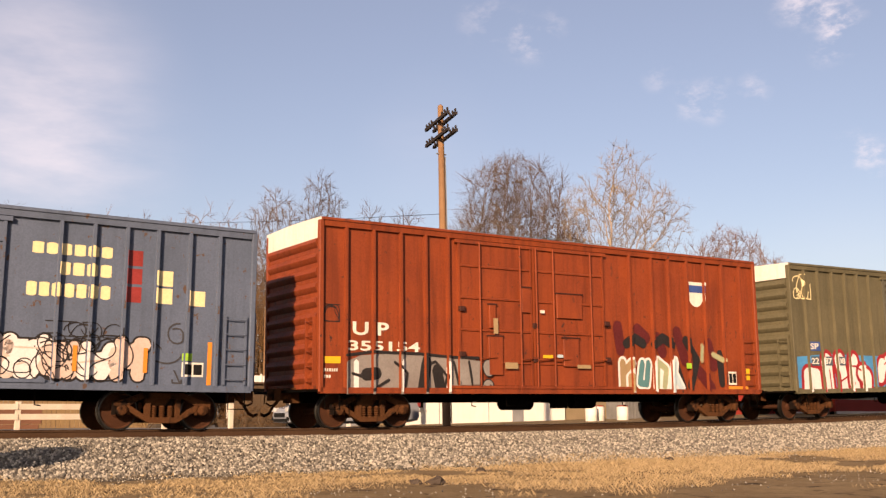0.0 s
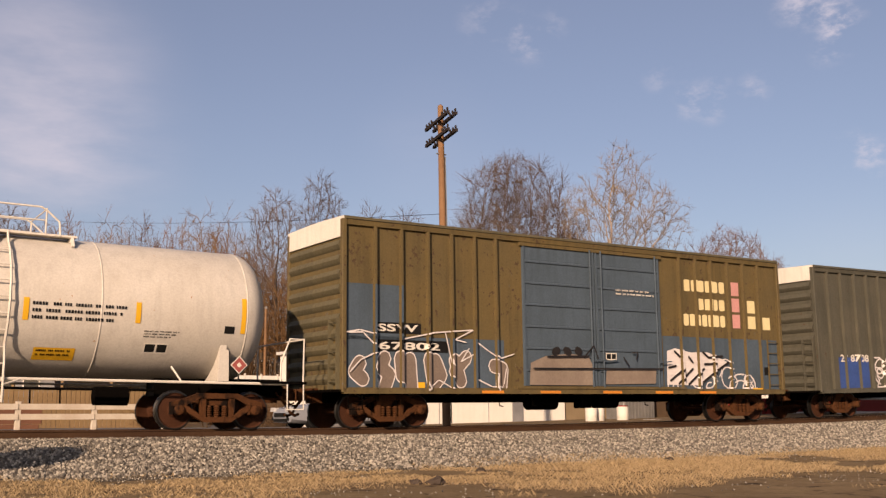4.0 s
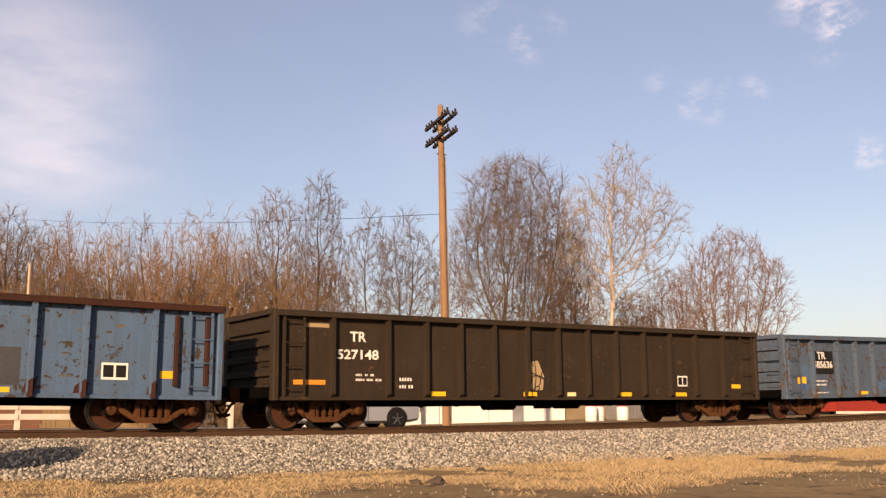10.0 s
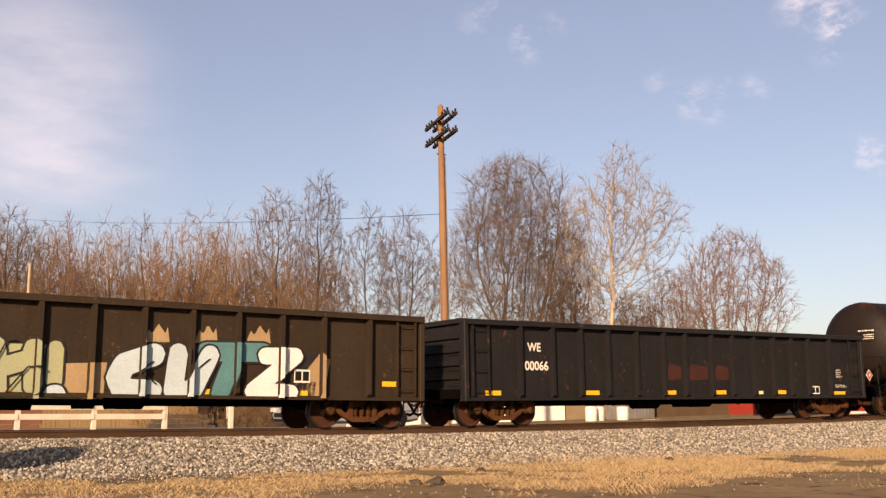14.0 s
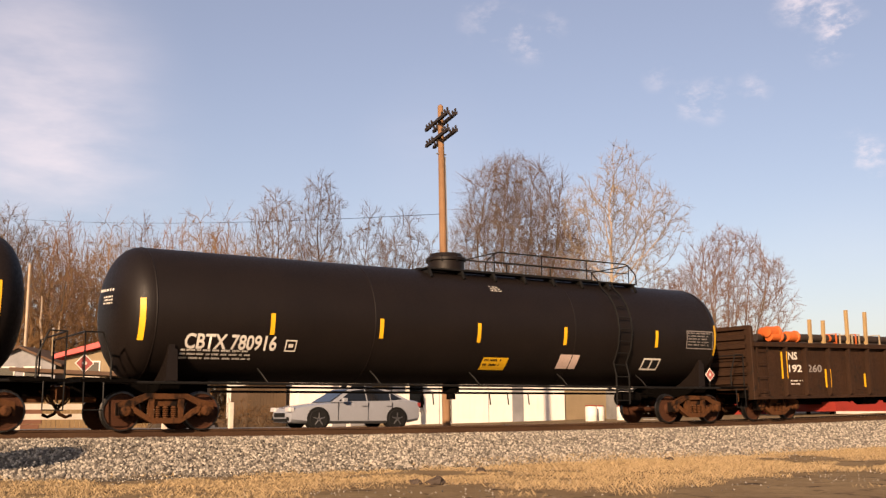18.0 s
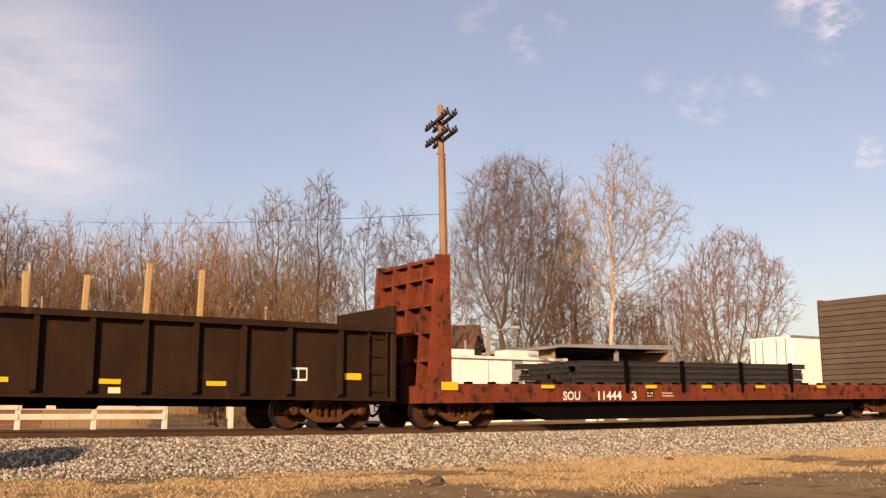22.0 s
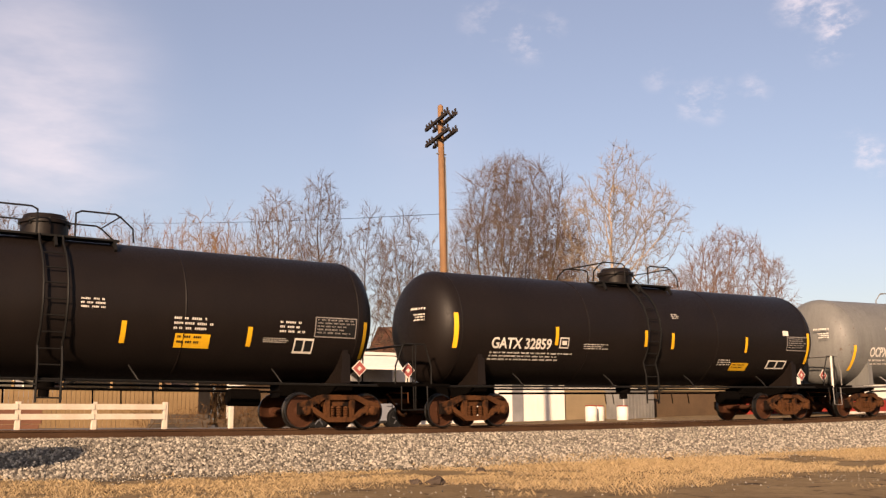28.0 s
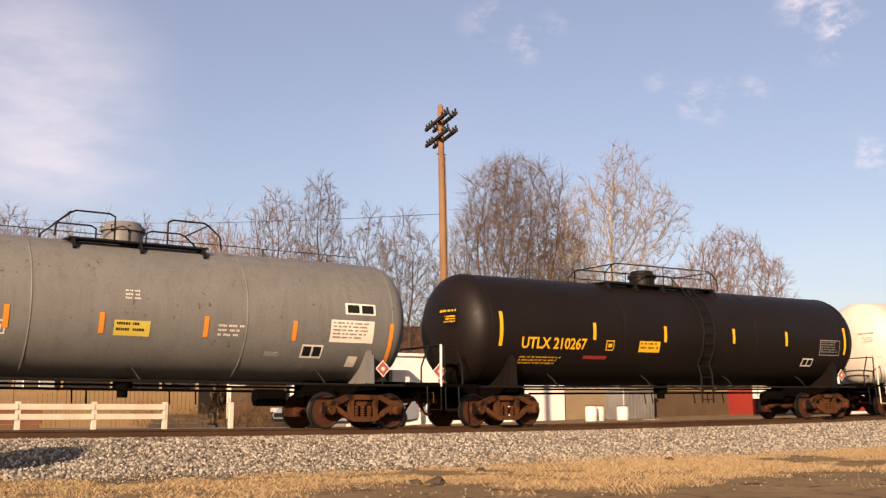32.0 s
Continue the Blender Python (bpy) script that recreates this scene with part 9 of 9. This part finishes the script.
# porch with a small gable
    part("porch_roof", Form().prism([(-1.9, 2.62), (-1.9, 2.76), (0.0, 3.38), (0.0, 3.22)], "x", 22.0, 25.4), M["wallwhite"], b)
    # Grey sheet on the wall paints the shade under the porch roof
    part("porch_shade", Form().box(22.1, 25.3, -0.03, 0.0, 0.0, 3.0), M["wallgrey"], b)
    for x in (22.1, 25.2):
        part("porch_post", Form().box(x - 0.07, x + 0.07, -1.7, -1.56, 0, 2.32), M["whitepaint"], b)
    part("porch_door", Form().box(24.2, 25.1, -0.07, -0.02, 0.02, 2.1), M["walltan"], b)
    window(b, 23.1, -0.05, 0.9, 1.2, 1.1)
    window(b, 26.6, -0.02, 0.9, 0.8, 1.1)
    for x, w, hh in ((29.0, 1.6, 0.35), (32.6, 2.2, 0.4), (22.0, 0.8, 0.3)):
        part("roof_unit", Form().box(x, x + w, 0.6, 1.7, h + 0.14, h + 0.14 + hh, 0.05), M["roofwhite"], b)
    part("vent_pipe", Form().tube((30.4, 1.2, h), (30.4, 1.2, h + 1.0), 0.06), M["galv"], b)
    # open-fronted shed
    s = thing("open_shed", "pale open-fronted vehicle shed with a dark interior", "shed", at=(0, 29.0, -0.18))
    part("roof", Form().prism([(41.3, 4.72), (42.4, 4.88), (52.3, 5.0), (52.3, 5.3), (42.4, 5.06), (41.3, 4.86)], "y", -0.4, 7), M["wallgrey"], s)
    # Back wall and ceiling have the shed's inner shade in their colour
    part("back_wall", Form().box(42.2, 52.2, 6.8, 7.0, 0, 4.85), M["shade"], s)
    # Side walls are paler, for the sunlit inner wall on the right
    for x in (42.0, 52.1):
        part("side_wall", Form().box(x, x + 0.2, 0, 7, 0, 4.85), M["walltan"], s)
    for x in (47.5,):
        part("shed_post", Form().box(x - 0.12, x + 0.12, 0, 0.24, 0, 4.9), M["wallgrey"], s)
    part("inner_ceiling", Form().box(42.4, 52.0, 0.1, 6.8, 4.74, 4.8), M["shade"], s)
    t = thing("box_trailer", "long white box trailer parked on the lot", "trailer", at=(41.2, 9.7, -0.13))
    part("trailer_box", Form().box(0, 13.6, 0, 2.6, 1.25, 4.2, 0.06), M["wallwhite"], t)
    for y in (0.35, 0.9, 1.75, 2.2):
        part("door_bar", Form().tube((-0.03, y, 1.35), (-0.03, y, 4.1), 0.03, n=6), M["galv"], t)
    for i in range(12):
        part("side_rib", Form().box(0.6 + i * 1.1, 0.66 + i * 1.1, -0.02, 0.02, 1.3, 4.15), M["wallwhite"], t)
    part("top_rail", Form().box(-0.02, 13.62, -0.03, 0.05, 4.12, 4.24), M["galv"], t)
    part("chassis", Form().box(3.0, 13.4, 0.0, 2.6, 0.6, 1.18), M["redsteel"], t, "red steel chassis side")
    part("chassis_rail", Form().box(3.0, 13.4, -0.06, 0.0, 0.48, 0.6), M["whitepaint"], t)
    part("chassis_beam", Form().box(0.1, 3.0, 0.8, 1.8, 0.95, 1.25), M["under"], t)
    for x in (9.4, 10.7):
        for y in (0.25, 2.05):
            part("wheel", Form().lathe([(0.1, -0.2), (0.48, -0.2), (0.52, -0.14), (0.52, 0.14), (0.48, 0.2), (0.1, 0.2)], "y", (x, y, 0.52), n=20), M["tyre"], t)
    for y in (0.6, 2.0):
        part("landing_leg", Form().box(3.4, 3.55, y - 0.07, y + 0.07, 0, 1.0), M["under"], t)


def house(at, turn, w, d, h, ridge, wall, roof, label, windows=((0, 1.0),), chimney=False):
    t = thing("house", label, "house", "houses among the trees", at, turn)
    part("wall", Form().prism([(-w / 2, 0), (w / 2, 0), (w / 2, h), (0, h + ridge), (-w / 2, h)], "y", 0, d), M[wall], t)
    for k in (-1, 1):
        part("roof", Form().prism([(0, h + ridge), (0, h + ridge + 0.16), (k * (w / 2 + 0.5), h - 0.5 * ridge * 2 / w * 1.0 + 0.1), (k * (w / 2 + 0.5), h - 0.5 * ridge * 2 / w * 1.0 - 0.06)], "y", -0.4, d + 0.4), M[roof], t)
    for x, z in windows:
        window(t, x, -0.02, z, 0.9, 1.2)
    part("door", Form().box(w * 0.28, w * 0.28 + 0.95, -0.05, 0.02, 0.02, 2.1), M["wallbrown"], t)
    if chimney:
        part("chimney", Form().box(-0.3, 0.3, d * 0.4, d * 0.4 + 0.6, h, h + ridge + 0.9), M["brick"], t)


def build_houses():
    p = out(-17.55, 66)
    house((p.x, p.y, -0.2), -33, 4.2, 3.2, 5.0, 1.0, "walltan", "roofbrown", "tan gabled house with a small window pair", ((-0.3, 4.2), (0.25, 4.2)))
    p = out(-21.8, 60)
    t = thing("red_roof_building", "tan building with a bright red sloping metal roof", "building", at=(p.x, p.y, -0.2), turn=-33)
    part("wall", Form().prism([(0.1, 0), (4.4, 0), (4.4, 4.95), (0.1, 4.0)], "y", 0, 5), M["walltan"], t)
    part("roof", Form().prism([(-0.5, 3.88), (3.9, 4.98), (3.9, 5.34), (-0.5, 4.14)], "y", -0.5, 5.2), M["roofred"], t)
    window(t, 1.6, -0.02, 2.9, 0.8, 0.8)
    window(t, 3.6, -0.02, 3.0, 0.6, 0.8)
    part("roof_post", Form().box(3.95, 4.1, -0.6, -0.45, 0, 5.35), M["timber"], t)
    p = out(-19.5, 55)
    t = thing("carport", "low brown carport roof on timber posts", "carport", at=(p.x, p.y, -0.2), turn=-33)
    part("roof", Form().prism([(-3.4, 3.0), (4.4, 2.6), (5.2, 2.1), (5.2, 2.3), (4.4, 2.8), (-3.4, 3.2)], "y", 0, 4.0), M["roofbrown"], t)
    for x in (-3.2, -0.6, 2.0, 4.6):
        part("carport_post", Form().box(x - 0.07, x + 0.07, 0.1, 0.24, 0, 2.5), M["timber"], t)
    p = out(-26.0, 64)
    house((p.x, p.y, -0.2), -33, 4.4, 8, 3.9, 0.9, "wallgrey", "roofbrown", "grey gabled house among bare trees", ((-0.8, 2.4), (0.8, 2.4)))
    p = out(-29.5, 66)
    house((p.x, p.y, -0.2), -30, 6.0, 8, 3.2, 1.6, "wallbrown", "roofbrown", "small brown house with a low gable", ((-1, 1.2), (1.6, 1.2)), True)
    p = out(-14.4, 80)
    house((p.x, p.y, -0.2), -35, 3.6, 5, 4.6, 1.5, "wallgrey", "wallgrey", "pale grey house behind the trees", ((-0.6, 3.6), (0.6, 3.6)))
    p = out(3.0, 96)
    house((p.x, p.y, -0.2), 45, 11.0, 9, 4.6, 4.2, "walltan", "brick", "house with a rust-brown roof behind the lot", ((-1.0, 1.4),))
    t = thing("white_fence", "low white panel fence behind the lot", "fence", at=(20.6, 30.0, -0.18))
    for i in range(4):
        part("fence_panel", Form().box(i * 0.95, i * 0.95 + 0.9, -0.03, 0.03, 0.3, 2.75), M["wallwhite"], t)
        part("fence_post", Form().box(i * 0.95 - 0.05, i * 0.95 + 0.01, -0.06, 0.06, 0, 2.85), M["whitepaint"], t)
    t = thing("brown_shed", "low brown plank shed beside the white building", "shed", at=(18.2, 21.4, -0.15))
    for i in range(12):
        part("plank", Form().box(i * 0.16, i * 0.16 + 0.152, 0, 0.04, 0, 1.95), M["wallbrown"], t)
    part("shed_wall", Form().box(0, 1.92, 0.045, 2.0, 0, 1.9), M["wallbrown"], t)
    part("shed_roof", Form().box(-0.1, 2.0, -0.15, 2.1, 1.97, 2.05), M["roofbrown"], t)
    p = out(19.3, 76)
    house((p.x, p.y, -0.2), -30, 6.0, 8, 3.2, 1.2, "walltan", "roofbrown", "tan house beyond the shed", ((-1, 1.2),))


def build_right_side():
    """Yard things seen under the cars beyond the white building."""
    t = thing("metal_cabinet", "pale grey ribbed metal cabinet", "cabinet", at=(37.4, 17.5, -0.13))
    part("cabinet_body", Form().box(0, 2.2, 0, 1.4, 0, 1.75, 0.04), M["galv"], t)
    for i in range(9):
        part("cabinet_rib", Form().box(0.1 + i * 0.23, 0.16 + i * 0.23, -0.03, 0, 0.08, 1.68), M["galv"], t)
    part("cabinet_top", Form().box(-0.06, 2.26, -0.06, 1.46, 1.75, 1.84), M["wallgrey"], t)
    t = thing("retaining_wall", "rough brown concrete yard wall", "wall", at=(40.5, 18.5, -0.15))
    part("wall_block", Form().box(0, 7.4, 0, 0.5, 0, 1.8), M["wallbrown"], t)
    part("wall_cap", Form().box(-0.1, 7.5, -0.06, 0.56, 1.8, 1.95), M["walltan"], t)
    t = thing("block_wall", "pale concrete block yard wall", "wall", at=(36.1, 20.8, -0.15))
    part("wall_block", Form().box(0, 6.0, 0, 0.3, 0, 1.9), M["walltan"], t)
    part("wall_cap", Form().box(-0.05, 6.05, -0.04, 0.34, 1.9, 2.0), M["wallwhite"], t)
    for x, y in ((33.2, 15.2), (34.0, 15.6), (35.3, 15.3)):
        t = thing("plastic_drum", "white plastic drum standing in the yard", "drum", "white drums in the yard", (x, y, -0.13))
        part("drum_body", Form().lathe([(0.02, 0), (0.27, 0.0), (0.29, 0.05), (0.29, 0.42), (0.3, 0.45), (0.29, 0.48), (0.29, 0.82), (0.26, 0.88), (0.02, 0.89)], "z", n=16), M["whitepaint"], t)
        part("drum_lid", Form().lathe([(0.27, 0.88), (0.28, 0.93), (0.02, 0.94)], "z", n=16), M["redsteel"], t)
    for x, col, w, h in ((46.4, "redsteel", 1.9, 1.85), (51.3, "redsteel", 3.1, 1.35)):
        t = thing("skip_container", "red steel container with a pale base", "container", "red containers in the yard", (x, 16.5, -0.13))
        part("container_body", Form().prism([(0, 0.42), (w, 0.42), (w + 0.15, h), (-0.15, h)], "y", 0, 2.0), M[col], t)
        part("container_base", Form().box(0.05, w - 0.05, 0.05, 1.9, 0.0, 0.42), M["whitepaint"], t)
        for i in range(6):
            part("container_rib", Form().box(w * (i + 0.5) / 6 - 0.04, w * (i + 0.5) / 6 + 0.04, -0.1, 0.02, 0.45, h - 0.05), M[col], t)
        part("container_rim", Form().box(-0.2, w + 0.2, -0.14, 0.0, h, h + 0.1), M["whitepaint"], t)
    t = thing("white_cabinet", "white metal cabinet in the yard", "cabinet", at=(48.9, 15.8, -0.13))
    part("cabinet_body", Form().box(0, 2.0, 0, 1.2, 0.35, 1.9, 0.05), M["whitepaint"], t)
    part("cabinet_legs", Form().box(0.1, 0.25, 0.1, 1.1, 0, 0.35).box(1.75, 1.9, 0.1, 1.1, 0, 0.35), M["under"], t)
    for i in range(3):
        t = thing("pipe_length", "white plastic pipe lying on the lot", "pipe", "white pipes on the lot", (36.0, 14.0 + i * 0.3, 0.0))
        part("pipe_body", Form().lathe([(0.1, 0), (0.13, 0), (0.13, 4.2), (0.1, 4.2)], "x", (0, 0, 0), n=12), M["whitepaint"], t)


# ---------------------------------------------------------------- parked sedan


def build_sedan():
    car = thing("parked_sedan", "silver-white four-door sedan parked on the lot", "car", at=(17.55, 10.4, -0.13))
    car.scale = (1.05, 1.0, 1.0)
    stations = [(-2.48, 0.62, 0.36, 0.58), (-2.40, 0.80, 0.24, 0.70), (-2.0, 0.90, 0.20, 0.80), (-1.2, 0.93, 0.18, 0.90), (-0.7, 0.94, 0.18, 0.94), (0.4, 0.94, 0.18, 0.97), (1.5, 0.93, 0.18, 1.0), (2.1, 0.90, 0.22, 1.02), (2.42, 0.84, 0.28, 0.98), (2.5, 0.72, 0.36, 0.86)]
    f = Form()
    n = 10
    for x, w, z0, z1 in stations:
        m = z0 + (z1 - z0) * 0.55
        ring = [(-w * 0.86, z0), (-w, z0 + 0.1), (-w * 1.0, m), (-w * 0.94, z1 - 0.05), (-w * 0.8, z1), (w * 0.8, z1), (w * 0.94, z1 - 0.05), (w, m), (w, z0 + 0.1), (w * 0.86, z0)]
        f.v.extend((x, y, z) for y, z in ring)
    for k in range(len(stations) - 1):
        for i in range(n):
            f.f.append((k * n + i, k * n + (i + 1) % n, (k + 1) * n + (i + 1) % n, (k + 1) * n + i))
    f.f += [tuple(range(n)), tuple((len(stations) - 1) * n + i for i in range(n))]
    f.m = [0] * len(f.f)
    body = part("body", f, M["carpaint"], car)
    g = Form()
    prof = [(-1.0, 0.9, 0.82), (-0.25, 1.38, 0.62), (0.15, 1.46, 0.6), (0.9, 1.45, 0.6), (1.35, 1.36, 0.62), (2.05, 1.0, 0.8)]
    for x, z, w in prof:
        g.v += [(x, -0.86, 0.92), (x, -w, z), (x, w, z), (x, 0.86, 0.92)]
    for k in range(len(prof) - 1):
        for i in range(3):
            g.f.append((k * 4 + i, k * 4 + i + 1, (k + 1) * 4 + i + 1, (k + 1) * 4 + i))
    g.m = [0] * len(g.f)
    part("cabin", g, M["carpaint"], car)
    for pts in (((-0.72, 0.97), (-0.18, 1.33), (0.32, 1.39), (0.32, 0.98)), ((0.38, 0.98), (0.38, 1.39), (0.9, 1.39), (1.25, 1.3), (1.25, 1.0)), ((1.3, 1.01), (1.33, 1.27), (1.72, 1.05))):
        w = Form()
        k = len(pts)
        for off in (0.012, 0.03):
            for x, z in pts:
                yy = -(0.86 + (0.61 - 0.86) * (z - 0.92) / 0.5) - off
                w.v.append((x, yy, z))
        w.f = [tuple(range(k)), tuple(range(k, 2 * k))] + [(i, (i + 1) % k, k + (i + 1) % k, k + i) for i in range(k)]
        w.m = [0] * len(w.f)
        part("side_window", w, M["tint"], car)
    part("windscreen", Form().add([(-1.0, -0.72, 0.945), (-1.0, 0.72, 0.945), (-0.3, 0.56, 1.385), (-0.3, -0.56, 1.385), (-0.98, -0.72, 0.93), (-0.98, 0.72, 0.93), (-0.28, 0.56, 1.37), (-0.28, -0.56, 1.37)], [(0, 1, 2, 3), (4, 5, 6, 7), (0, 1, 5, 4), (1, 2, 6, 5), (2, 3, 7, 6), (3, 0, 4, 7)]), M["tint"], car)
    for x in (-1.5, 1.47):
        part("wheel_arch", Form().lathe([(0.02, -0.955), (0.4, -0.955), (0.4, -0.6), (0.02, -0.6)], "y", (x, 0, 0.36), n=24), M["tyre"], car)
        for y in (-1, 1):
            wh = part("wheel", Form().lathe([(0.22, -0.1), (0.31, -0.11), (0.34, -0.07), (0.34, 0.07), (0.31, 0.11), (0.22, 0.1)], "y", (x, y * 0.88, 0.34), n=28), M["tyre"], car)
            rim = Form().lathe([(0.02, -0.07), (0.06, -0.085), (0.07, -0.05)], "y", (x, y * 0.88 - 0.03, 0.34), n=12)
            for i in range(5):
                a = i * 2 * pi / 5 + 0.3
                rim.tube((x + 0.04 * cos(a), y * 0.88 - 0.09, 0.34 + 0.04 * sin(a)), (x + 0.22 * cos(a), y * 0.88 - 0.08, 0.34 + 0.22 * sin(a)), 0.03, n=6)
            part("rim", rim, M["alloy"], wh)
    for y in (-0.62, 0.62):
        part("headlamp", Form().box(-2.5, -2.28, y - 0.2, y + 0.2, 0.6, 0.74, 0.05), M["lamp"], car)
        part("tail_lamp", Form().box(2.36, 2.52, y - 0.2, y + 0.2, 0.78, 0.92, 0.03), M["redmark"], car)
        part("mirror", Form().box(-0.68, -0.5, y * 1.68 - 0.09, y * 1.68 + 0.09, 0.94, 1.07, 0.03), M["carpaint"], car)
        part("fog_lamp", Form().lathe([(0.06, -2.5), (0.07, -2.4)], "x", (0, y, 0.36), n=10), M["tyre"], car)
    part("grille", Form().box(-2.52, -2.44, -0.42, 0.42, 0.42, 0.56, 0.02), M["tyre"], car)
    part("lower_grille", Form().box(-2.5, -2.4, -0.5, 0.5, 0.25, 0.36, 0.02), M["tyre"], car)
    for x in (0.35, 1.28, -0.78):
        part("door_seam", Form().box(x - 0.006, x + 0.006, -0.952, -0.935, 0.3, 0.94), M["tyre"], car)
    for x in (0.1, 1.05):
        part("door_handle", Form().box(x, x + 0.2, -0.965, -0.94, 0.8, 0.83), M["carpaint"], car)


def shadow_caster_by_the_line():
    """A round-topped board added out of view up the line, only to shade the ballast."""
    t = thing("shadow_board", "unseen grey board on a post, added to shade the ballast", "sign", at=(-1.5, -8.3, -0.86), turn=-49)
    part("post", Form().tube((0, 0, 0), (0, 0, 3.4), 0.05), M["galv"], t)
    part("board", Form().lathe([(0.02, -0.03), (0.6, -0.03), (0.6, 0.03), (0.02, 0.03)], "y", (0, -0.08, 3.1), n=28), M["galv"], t)


build_ground()
build_track()
build_lot()
build_white_building()
build_houses()
build_right_side()
build_boxcars()
build_gondolas()
build_flatcar()
build_tank_cars()
build_sedan()
build_poles()
build_trees()
clods()
shadow_caster_by_the_line()
scatter_stones()
scatter_grass()


def motions():
    """The train rolls past at a steady pace; its wheels turn with it."""
    times = [i * 0.5 for i in range(65)]
    for ob, station, shift in CARS:
        walk(ob, [(t, on_track_pose(station - run(t)) @ Matrix.Translation(shift)) for t in times])
    first = WHEELSETS[0]
    walk(first, [(i / FPS, Matrix.Rotation(-run(i / FPS) / 0.42, 4, "Y")) for i in range(32 * FPS + 1)])
    for ws in WHEELSETS[1:]:
        ws.rotation_mode = "QUATERNION"
        ws.animation_data_create()
        ws.animation_data.action = first.animation_data.action
        ws.animation_data.action_slot = first.animation_data.action_slot


motions()
